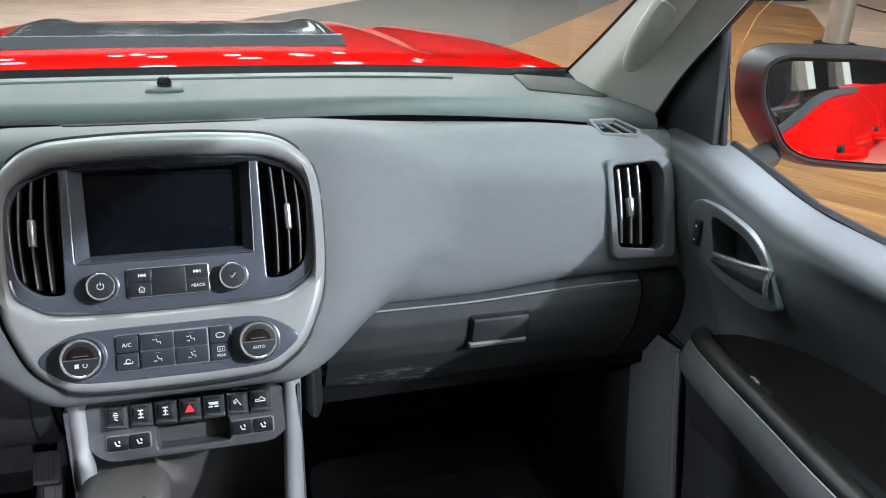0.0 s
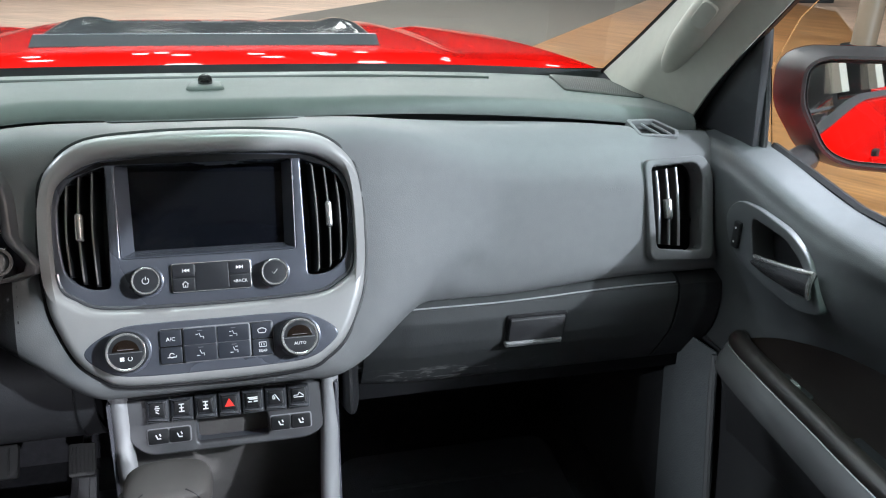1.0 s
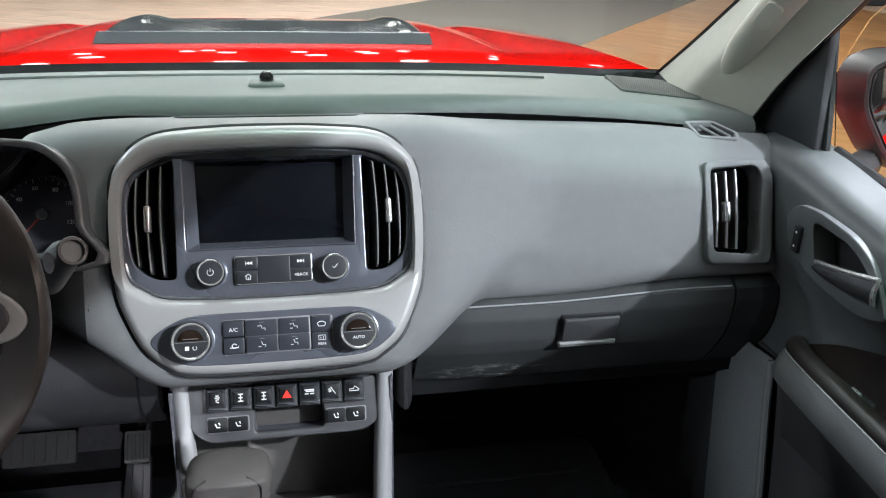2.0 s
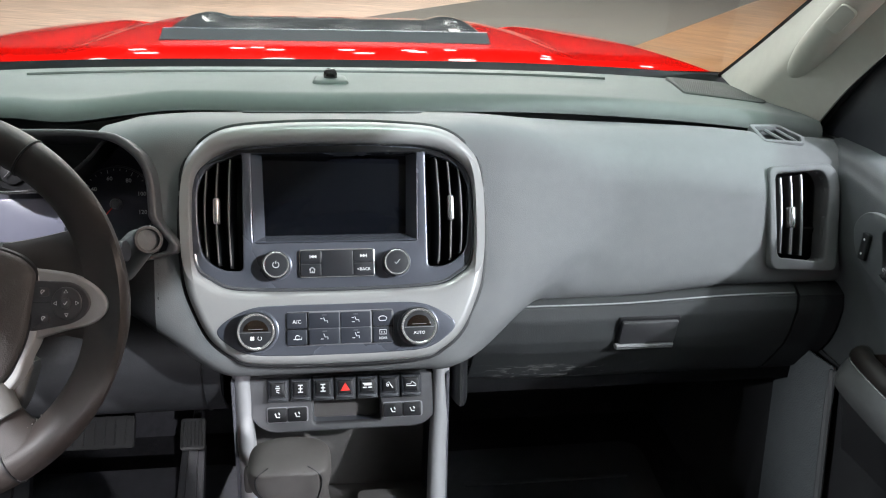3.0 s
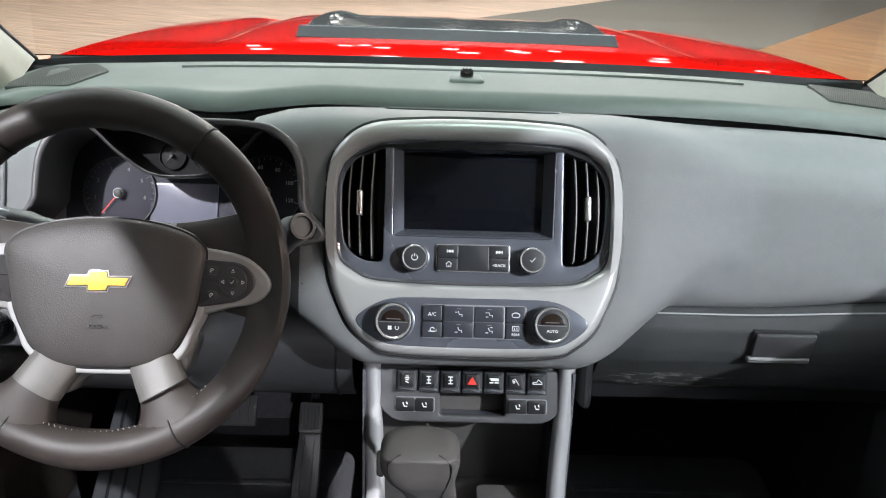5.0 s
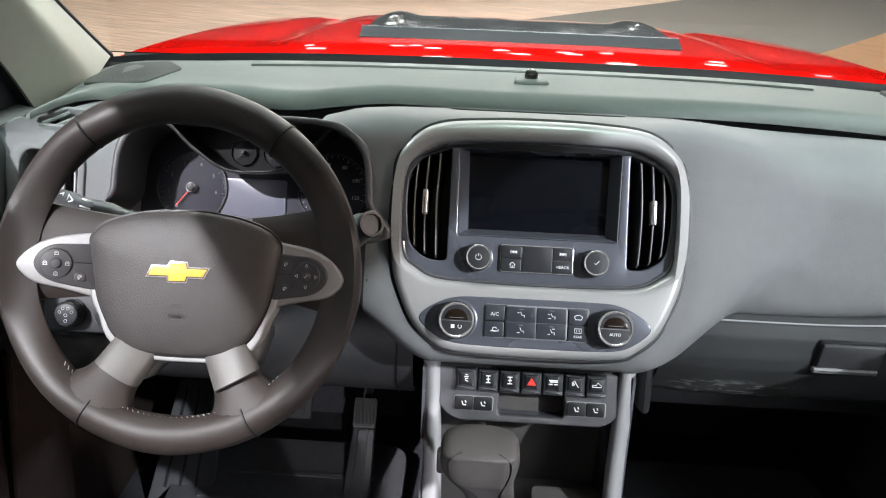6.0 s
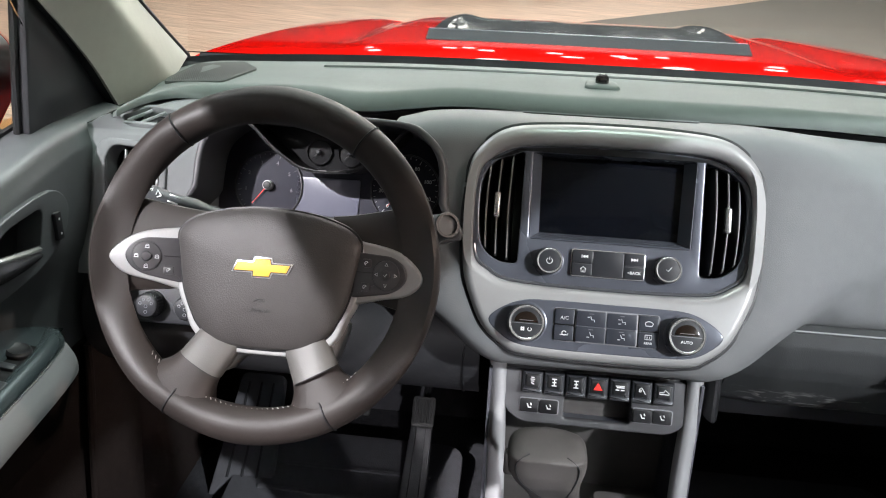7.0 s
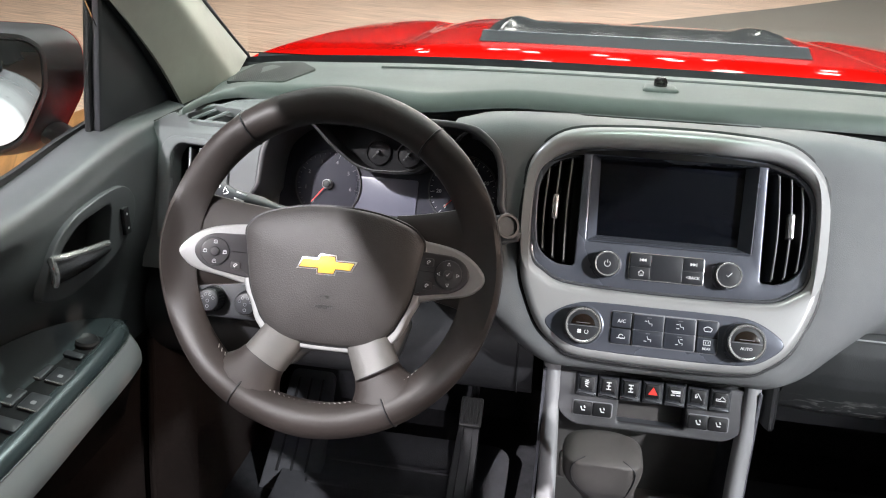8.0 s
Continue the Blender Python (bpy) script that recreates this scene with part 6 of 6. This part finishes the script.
# ---- pedals and floor mats ----
for nm, x, y, z, w, h, lab in (("accelerator_pedal", -0.273, 0.430, 0.630, 0.045, 0.058, "ribbed grey accelerator pedal over a dark footwell"), ("brake_pedal", -0.446, 0.452, 0.628, 0.125, 0.060, "ribbed grey brake pedal over a dark footwell")):
    p = thing(nm, lab, "pedal", m=place((x, y, z), 42))
    part("pad", panel(rounded(rect(w, h), 0.006), -0.008, 0.003, 0.002), RUBBER, p)
    for k in range(6):
        part("rib", panel(rounded(rect(0.0035, h * 0.8, (k - 2.5) * w / 6.6, 0), 0.001), 0.002, 0.0055, 0.001), RUBBER, p)
    part("arm", tube([(0, -0.01, -0.01), (0.0, 0.05, -0.05), (0.0, 0.2, -0.10)], 0.008, 8), BLACK, p)
for s in (1, -1):
    mt = thing("floor_mat", "black ribbed rubber floor mat on the footwell carpet", "floor mat", group="front floor mats", m=pose(s * 0.42, 0.20, 0.465, 6))
    part("sheet", panel(rounded(rect(0.46, 0.60), 0.05), 0, 0.008, 0.003), MATRUB, mt)
    for k in range(7):
        part("rib", panel(rounded(rect(0.34, 0.012, 0, -0.22 + 0.07 * k), 0.004), 0.007, 0.012, 0.002), MATRUB, mt)
dead = thing("footrest", "grey ribbed plastic footrest beside the brake pedal", "footrest", m=place((-0.625, 0.43, 0.555), 48))
part("plate", panel(rounded([(-0.070, -0.20), (0.065, -0.20), (0.045, 0.11), (-0.05, 0.11)], 0.015), -0.012, 0.004, 0.004), MATRUB, dead)
for k in range(3):
    part("rib", tube([(-0.035 + 0.03 * k, -0.11, 0.004), (-0.030 + 0.026 * k, 0.09, 0.004)], 0.003, 6), BLACK, dead)
rest = thing("foot_ramp", "long grooved grey lower plate of the accelerator in the footwell", "pedal plate", m=place((-0.278, 0.405, 0.550), 52))
part("plate", panel(rounded([(-0.028, -0.115), (0.026, -0.115), (0.022, 0.065), (-0.021, 0.065)], 0.006), -0.012, 0.004, 0.003), KNEE, rest)
for x in (-0.010, 0.009):
    part("groove", tube([(x * 1.2, -0.112, 0.0036), (x, 0.062, 0.0036)], 0.0016, 6), BLACK, rest)

# ---- doors ----


def door(s):
    who = "passenger" if s > 0 else "driver"
    d = thing("door_" + ("1" if s > 0 else "2"), "dark grey truck door lining with armrest and chrome handle", "car door", "structure")
    belt = (lambda y: 1.232 + 0.036 * step(-0.13, 0.14, y)) if s > 0 else (lambda y: 1.236 + 0.036 * step(-0.18, 0.12, y))
    rows = {}

    def lining(y, v):
        """The lining's cross-section at y, from the sill (v = 0) to the outer edge of the window shelf (v = 1)."""
        if y not in rows:
            zb = belt(y)
            rows[y] = spline([(0.735, 0.56), (0.740, 0.72), (0.741, 0.85), (0.735, 0.96), (0.730 + 0.034 * step(0.0, -0.18, y), 1.05), (0.714 + 0.036 * step(-0.10, -0.3, y), 1.13), (0.714 + 0.024 * step(-0.10, -0.3, y), zb - 0.052), (0.720, zb - 0.028), (0.735, zb - 0.008), (0.790, zb)], 9, False)
        q = rows[y]
        i = min(int(v * (len(q) - 1)), len(q) - 2)
        f = v * (len(q) - 1) - i
        return (s * (q[i][0] + (q[i + 1][0] - q[i][0]) * f), y, q[i][1] + (q[i + 1][1] - q[i][1]) * f)

    bm = surface(lining, span(0.205 if s > 0 else 0.245, -0.92, 150), span(0, 1, 110), 0.004 * s)
    M = Matrix(((0, 0, -s, s * 0.7095), (-s, 0, 0, -0.02 if s > 0 else -0.046), (0, 1, 0, 1.16), (0, 0, 0, 1)))
    hole = rounded([(-s * 0.035, 0.034), (s * 0.040, 0.030), (s * 0.078, 0.012), (s * 0.105, -0.022), (s * 0.07, -0.030), (-s * 0.012, -0.026)], 0.014, 4)
    cut_out(bm, M, offset(ccw(list(hole)), -0.004), 0.05)
    part("lining", bm, DOORPAD, d, "charcoal grained door lining")
    # Driver's lower lining takes the colour with the shade in it.
    part("lower_lining", surface(lambda y, v: (s * (lining(y, 0.333 * v)[0] * s - 0.004), y, lining(y, 0.333 * v)[2]), span(0.205 if s > 0 else 0.245, -0.92, 26), span(0, 1, 20), 0.003 * s), DARK if s > 0 else DOORSHADE, d, "charcoal lower door lining")
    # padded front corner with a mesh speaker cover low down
    part("front_pad", surface(lambda y, v: (s * (0.722 - 0.012 * math.sin(math.pi * min(max((0.20 - y) / 0.16, 0), 1))), y - 0.06 * (1 - v), 0.56 + 0.40 * v), span(0.20, 0.05, 10), span(0, 1, 12), 0.003 * s), MESHPAD if s > 0 else DOORSHADE, d, "finely dotted speaker cover")
    part("pad_edge", tube(spline([(s * 0.718, 0.048, 0.958), (s * 0.714, 0.035, 0.90), (s * 0.714, 0.0, 0.72), (s * 0.714, -0.02, 0.56)], 4, False), 0.006, 8), PAD if s > 0 else DOORSHADE, d)
    # recess and handle
    out = rounded([(-s * 0.092, 0.020), (-s * 0.070, 0.047), (-s * 0.025, 0.050), (s * 0.048, 0.042), (s * 0.09, 0.022), (s * 0.128, -0.034), (s * 0.085, -0.05), (-s * 0.018, -0.043), (-s * 0.075, -0.018)], [0.02, 0.02, 0.02, 0.03, 0.03, 0.012, 0.03, 0.03, 0.02], 4)
    rc = part("handle_surround", panel(out, -0.01, 0.0028, 0.002, [hole], 3, hole_floor=-0.03), DOORPAD, d, "", M)
    part("handle_well", panel(offset(ccw(list(hole)), -0.002), -0.034, -0.03, 0.0005), BLACK, rc)
    lever = lambda u, v: (s * (-0.018 + 0.126 * u), -0.025 + 0.022 * u + (0.015 + 0.018 * u) * (v - 0.5), -0.006 + 0.016 * math.sin(math.pi * (0.1 + 0.5 * u)) + 0.004 * math.sin(math.pi * v))
    hd = part("handle", surface(lever, span(0, 1, 14), span(0, 1, 7), 0.006 * s), DARKCHROME, rc, "dark glossy pull handle with a chrome edge")
    part("handle_edge", tube([lever(u, 1.0) for u in span(0, 1, 10)] + [lever(1.0, v) for v in span(0.85, 0, 5)], 0.0032 if s > 0 else 0.0042, 8), CHROME, hd, "chrome edge")
    lk = part("lock_switch", panel(rounded(rect(0.014, 0.038, -s * 0.055, 0.0), 0.003), 0.002, 0.008, 0.002), BLACK, rc, "black lock switch")
    for y in (0.010, -0.010):
        part("switch_mark", panel(circle(0.0017, 10, -s * 0.055, y), 0.0078, 0.0084, 0.0001, seg=1), WHITE, lk)
    # armrest: top panel, edge trim and underside
    e1 = spline([(0.724, 0.018 if s > 0 else -0.012, 1.000), (0.700, -0.005 if s > 0 else -0.032, 1.003), (0.688, -0.08 if s > 0 else -0.09, 1.004), (0.678, -0.2, 1.004), (0.668, -0.33, 1.004), (0.66, -0.6, 1.004), (0.66, -0.9, 1.0)], 5, False)
    e2 = spline([(0.728, 0.016, 1.002), (0.730, -0.03, 1.03), (0.736, -0.08, 1.052), (0.748, -0.17, 1.075), (0.758, -0.31, 1.085), (0.758, -0.6, 1.085), (0.758, -0.9, 1.085)], 5, False)

    def top(i, v):
        p, q = Vector(e1[i]), Vector(e2[i])
        c = p.lerp(q, v)
        c.z += 0.012 * math.sin(math.pi * min(v * 3, 1)) - 0.75 * (q.z - p.z) * math.sin(math.pi * v) * 0.45
        return (s * c.x, c.y, c.z)

    # Colours carry the light here: driver's top and trim paler, passenger's darker.
    arm = part("armrest", surface(top, list(range(len(e1))), span(0, 1, 14), 0.004 * s), ARM_SHADED if s > 0 else ARM_LIT, d, "satin black armrest top")
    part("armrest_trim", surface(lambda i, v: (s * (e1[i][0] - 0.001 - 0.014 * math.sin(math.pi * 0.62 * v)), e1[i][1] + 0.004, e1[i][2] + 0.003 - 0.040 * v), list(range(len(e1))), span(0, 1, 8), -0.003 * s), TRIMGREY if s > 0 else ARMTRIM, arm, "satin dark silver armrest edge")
    part("armrest_under", surface(lambda i, v: (s * (e1[i][0] - 0.013 + (0.735 - e1[i][0] + 0.013) * v), e1[i][1] - 0.005, e1[i][2] - 0.036 - 0.12 * v), list(range(len(e1))), span(0, 1, 8), -0.003 * s), DARK if s > 0 else DOORSHADE, arm)
    roll = [(s * (x + 0.013), y - 0.002, z + 0.006) for x, y, z in e1[1:]]
    part("armrest_roll", tube(roll, [0.008, 0.012, 0.014] + [0.0155] * (len(roll) - 3), 14), ARMROLL if s > 0 else ARM_LIT, arm, "glossy black rolled edge")
    part("trim_line", tube([(s * (x - 0.0015), y, z + 0.003) for x, y, z in e1], 0.0016, 6), CHROME, arm, "thin bright line")

    def on_top(y, v, up=0.0):
        i = min(range(len(e1)), key=lambda k: abs(e1[k][1] - y))
        p = Vector(top(i, v))
        return Vector((p.x, y, p.z + up))

    if s > 0:
        sw = part("window_switch", panel(rounded(rect(0.028, 0.06), 0.01), 0, 0.008, 0.003, seg=3), BLACK, arm, "black window switch", Matrix.Translation(on_top(-0.13, 0.42)) @ pose(0, 0, 0, 0, -8 * s, 0))
        part("switch_bezel", panel(rounded(rect(0.035, 0.068), 0.014), -0.001, 0.0045, 0.002, seg=3), TRIMGREY, sw, "dark silver bezel")
        part("switch_rocker", panel(rounded(rect(0.012, 0.018), 0.003), 0.007, 0.013, 0.003), CHROME, sw)
        part("pull_cup", panel(rounded(rect(0.04, 0.16), 0.012), 0, 0.004, 0.002), BLACK, arm, "dark pull cup", Matrix.Translation(on_top(-0.32, 0.45)))
    else:
        bed = part("switch_bed", panel(rounded(rect(0.062, 0.24), 0.012), 0, 0.004, 0.002), VOID, arm, "black window switch bed", Matrix.Translation(on_top(-0.19, 0.56, 0.004)) @ pose(0, 0, 0, 0, 12, 4))
        for k, y in enumerate((0.02, -0.035)):
            for x in (-0.0145, 0.0145):
                b = part("window_switch", panel(rounded(rect(0.026, 0.032, x, y), 0.004), 0.002, 0.0075, 0.0025, seg=3), SWITCH, bed, "satin black window switch")
                part("switch_lip", tube([(x - 0.011, y - 0.0145, 0.0068), (x + 0.011, y - 0.0145, 0.0068)], 0.0012, 6), CHROME, b, "bright switch lip")
                part("switch_mark", panel(rounded(rect(0.006, 0.006, x, y - 0.002), 0.002), 0.0072, 0.0079, 0.0002, seg=1), GREYPRINT, b)
        part("child_lock", panel(rounded(rect(0.05, 0.02, 0, -0.08), 0.003), 0.003, 0.009, 0.002), SWITCH, bed)
        jk = part("mirror_joystick", revolve([(0.016, 0.002), (0.016, 0.008), (0.013, 0.011), (0.011, 0.010)], 24), BLACK, bed, "round mirror joystick", at(0.004, 0.098))
        part("selector", panel(rounded(rect(0.036, 0.012, 0, 0.065), 0.003), 0.003, 0.008, 0.002), SWITCH, bed)
    # sail panel, window divider and side glass
    tri3 = [(0.285, 1.245), (0.204, 1.364), (0.146, 1.430), (0.128, 1.440), (0.104, 1.245)] if s > 0 else [(0.275, 1.245), (0.222, 1.335), (0.168, 1.402), (0.115, 1.450), (0.100, 1.450), (0.055, 1.245)]
    part("sail_panel", panel(rounded([(-s * y, z) for y, z in tri3][::s], 0.01), 0, 0.012, 0.004, back=True), SAIL, d, "black sail panel", Matrix(((0, 0, -s, s * 0.768), (-s, 0, 0, 0), (0, 1, 0, 0), (0, 0, 0, 1))))
    part("divider", tube([(s * 0.772, y + (0 if s > 0 else -0.046), z) for y, z in ((0.100, 1.245), (0.116, 1.33), (0.136, 1.415), (0.146, 1.455))], 0.0055, 8), BLACK, d, "black window divider")
    part("belt_seal", tube([(s * 0.788, y, belt(y) - 0.001) for y in span(0.10, -0.92, 12)], 0.007, 6), BLACK, d, "black window seal")
    part("frame_seal", tube(spline([(s * 0.752, 0.272, 1.26), (s * 0.752, 0.186, 1.370), (s * 0.752, 0.082, 1.470), (s * 0.742, -0.05, 1.580), (s * 0.71, -0.28, 1.72), (s * 0.69, -0.6, 1.75), (s * 0.69, -0.9, 1.75)], 4, False), 0.012, 8), BLACK, d, "black door seal")
    g = part("side_glass", surface(lambda u, v: (s * (0.792 - 0.10 * v), 0.10 + 0.03 * v - 0.9 * max(v - 0.3, 0) ** 1.3 * (1 - u) - 1.0 * u, 1.222 + 0.53 * v), span(0, 1, 8), span(0, 1, 8), 0.003 * s), GLASS, d, "clear side glass")
    g.visible_shadow = False
    return d


door(1)
door(-1)

# ---- door mirrors ----
for s in (1, -1):
    mir = thing("door_mirror", "dark door mirror with a red cap beside the front window", "door mirror", group="door mirrors")
    shape = rounded([(x + (0.008 if s > 0 else 0.0), y * (0.80 if s > 0 else 0.86)) for x, y in [(-0.095, -0.072), (-0.06, -0.092), (0.06, -0.095), (0.13, -0.085), (0.15, -0.05), (0.15, 0.065), (0.125, 0.092), (0.0, 0.105), (-0.12, 0.100), (-0.142, 0.085), (-0.14, 0.02)]], 0.02, 4)
    C = Matrix.Translation((s * (1.055 if s > 0 else 1.080), 0.178, 1.28 if s > 0 else 1.266)) @ pose(0, 0, 0, -4.0, 0, s * MIRROR_TURN[s])
    B = C @ Matrix(((s, 0, 0, 0), (0, 0, -1, 0), (0, 1, 0, 0), (0, 0, 0, 1)))

    def ring(bm, o, f, lean, k):
        out = offset(list(shape), -o)
        pts = [(x * k - (lean * min(-x / 0.14, 1) if x < 0 else 0), y * k) for x, y in out]
        return [bm.verts.new(C @ Vector((s * x, f, y))) for x, y in pts]

    bm = bmesh.new()
    strip_faces(bm, [ring(bm, *q) for q in ((0.002, 0.004, 0, 1), (0.006, -0.006, 0, 1), (0.011, -0.005, 0, 1), (0.016, 0.01, 0.002, 1), (0.020, 0.035, 0.012, 1), (0.022, 0.062, 0.018, 1))])
    part("housing", bm, MIRRORBODY, mir, "dark mirror housing")
    bm = bmesh.new()
    loops = [ring(bm, *q) for q in ((0.0225, 0.063, 0.018, 1), (0.021, 0.10, 0.010, 0.98), (0.018, 0.135, 0, 0.86), (0.01, 0.16, 0, 0.6), (0.0, 0.17, 0, 0.2))]
    strip_faces(bm, loops)
    bm.faces.new(loops[-1])
    part("cap", bm, RED, mir, "red mirror cap")
    part("mirror_glass", panel(shape, -0.004, 0.0, 0.0005, seg=1), MIRROR, mir, "silvered mirror glass", B)
    part("glass_bed", panel(offset(list(shape), -0.0045), -0.03, -0.0045, 0.002, seg=1), BLACK, mir, "", B)
    part("foot", tube(spline([(s * 0.80, 0.14, 1.200), (s * 0.86, 0.18, 1.192), (s * 0.96, 0.24, 1.200)], 4, False), 0.026, 10, flat=0.9), MIRRORBODY, mir, "dark mirror foot")

# ---- seats ----
seat = thing("front_seat", "grey leather front seat with headrest", "car seat", group="front seats")


def cushion(u, v):
    a = 2 * math.pi * u
    w, d = 0.25, 0.25
    c, s = math.cos(a), math.sin(a)
    k = (abs(c) ** 4 + abs(s) ** 4) ** -0.25
    f, z = table(((0.0, 0.85, 0.0), (0.2, 1.0, 0.03), (0.7, 1.0, 0.12), (0.88, 0.93, 0.155), (1.0, 0.02, 0.145)), v)
    return (w * k * c * f, d * k * s * f, z)


def backrest(u, v):
    a = 2 * math.pi * u
    c, s = math.cos(a), math.sin(a)
    k = (abs(c) ** 3.5 + abs(s) ** 3.5) ** (-1 / 3.5)
    f, z = table(((0.0, 0.02, 0.0), (0.06, 0.9, 0.0), (0.3, 1.05, 0.2), (0.75, 0.95, 0.48), (0.93, 0.75, 0.6), (1.0, 0.02, 0.615)), v)
    return (0.24 * k * c * f, 0.065 * k * s * min(f + 0.2, 1) - 0.36 * z, z)


part("seat_cushion", surface(cushion, span(0, 1, 33), span(0, 1, 16)), SEAT, seat)
part("seat_back", surface(lambda u, v: Vector(backrest(u, v)) + Vector((0, -0.20, 0.10)), span(0, 1, 33), span(0, 1, 18)), SEAT, seat)
part("headrest", surface(lambda u, v: Vector(backrest(u, v)) * 0.42 + Vector((0, -0.42, 0.75)), span(0, 1, 25), span(0, 1, 14)), SEAT, seat)
for x in (-0.05, 0.05):
    part("headrest_post", tube([(x, -0.40, 0.68), (x, -0.44, 0.80)], 0.006, 8), CHROME, seat)
part("seat_base", box(0.40, 0.42, 0.28, 0.01, 0, 0, -0.27), DARK, seat)
seat.matrix_world = pose(0.40, -0.62, 0.74)
copy_thing(seat, pose(-0.42, -0.62, 0.74))
bench = thing("rear_bench", "grey leather rear bench behind the front seats", "car seat", m=pose(0, -1.40, 0.72))
part("bench_cushion", box(1.3, 0.45, 0.16, 0.04, 0, 0, 0), SEAT, bench)
part("bench_back", box(1.3, 0.12, 0.55, 0.04, 0, -0.26, 0.1), SEAT, bench)
part("bench_base", box(1.2, 0.4, 0.26, 0.01, 0, 0, -0.26), DARK, bench)

# ---- the hall's things beyond the truck ----
post = thing("barrier_post", "beige round post on a dark foot on the plank floor", "post", m=pose(8.75, 8.85, 0.012))
part("shaft", revolve([(0.18, 0.03), (0.17, 0.06), (0.17, 2.4), (0.16, 2.42)], 24), POSTPAINT, post)
part("foot", revolve([(0.3, 0.0), (0.3, 0.02), (0.26, 0.035)], 24), BLACK, post)
solo("display_plinth", box(1.9, 0.9, 0.35, 0.03, 12.4, 15.6, 0.012), DARK, "low dark display plinth on the hall floor", "plinth")
solo("barrier_cable", tube(spline([(8.75, 8.85, 0.62), (9.4, 8.2, 0.46), (10.6, 7.0, 0.40), (12.0, 5.6, 0.02)], 6, False), 0.012, 6), BLACK, "thin dark cable hanging from the post", "cable")
solo("white_kerb", box(0.28, 5.0, 0.10, 0.02, 4.85, 2.2, 0.012), WHITE, "low white kerb at the edge of a red stand", "kerb")
solo("red_stand", box(2.6, 5.0, 0.09, 0.02, 6.35, 2.2, 0.012), REDSTAND, "low red exhibition stand floor", "stand")


def show_car(x, y, turn, paint, label):
    c = thing("show_car", label, "car", group="cars in the hall", m=pose(x, y, 0, 0, 0, turn))
    rows = ((0.0, 0.55, 0.30, 0.62), (0.08, 0.86, 0.26, 0.80), (0.3, 0.92, 0.26, 0.98), (0.42, 0.92, 0.26, 1.04), (0.75, 0.92, 0.26, 1.05), (0.93, 0.9, 0.28, 1.02), (1.0, 0.6, 0.36, 0.9))

    def bodyf(u, v):
        w, lo, hi = table(rows, u)
        a = math.pi * (v - 0.5)
        return (-2.3 + 4.6 * u, w * math.sin(a), lo + (hi - lo) * max(math.cos(a), 0) ** 0.35)

    part("body", surface(bodyf, span(0, 1, 40), span(0, 1, 24)), paint, c)
    part("underbody", box(4.3, 1.6, 0.12, 0.03, 0, 0, 0.20), BLACK, c)
    rows2 = ((0.0, 0.75, 0.0), (0.2, 0.72, 0.36), (0.7, 0.70, 0.38), (1.0, 0.72, 0.0))
    part("cabin", surface(lambda u, v: (-1.3 + 2.7 * u, table(rows2, u)[0] * math.sin(math.pi * (v - 0.5)), 1.02 + table(rows2, u)[1] * max(math.cos(math.pi * (v - 0.5)), 0) ** 0.3), span(0, 1, 20), span(0, 1, 16)), GLOSS, c, "dark glazed cabin")
    for wx in (-1.4, 1.4):
        for wy in (-0.82, 0.82):
            t = part("wheel", revolve([(0.24, -0.11), (0.33, -0.10), (0.335, 0.0), (0.33, 0.10), (0.24, 0.11)], 28), RUBBER, c, "black tyre on a bright rim", Matrix.Translation((wx, wy, 0.335)) @ pose(0, 0, 0, 90))
            part("wheel_rim", revolve([(0.23, -0.115), (0.22, 0.0), (0.23, 0.115)], 20), CHROME, t)
    return c


show_car(-1.9, 16.6, 4, TEALPAINT, "dark teal show car parked across the hall")
show_car(-3.3, -6.2, 80, WHITEPAINT, "white show car parked behind the truck")
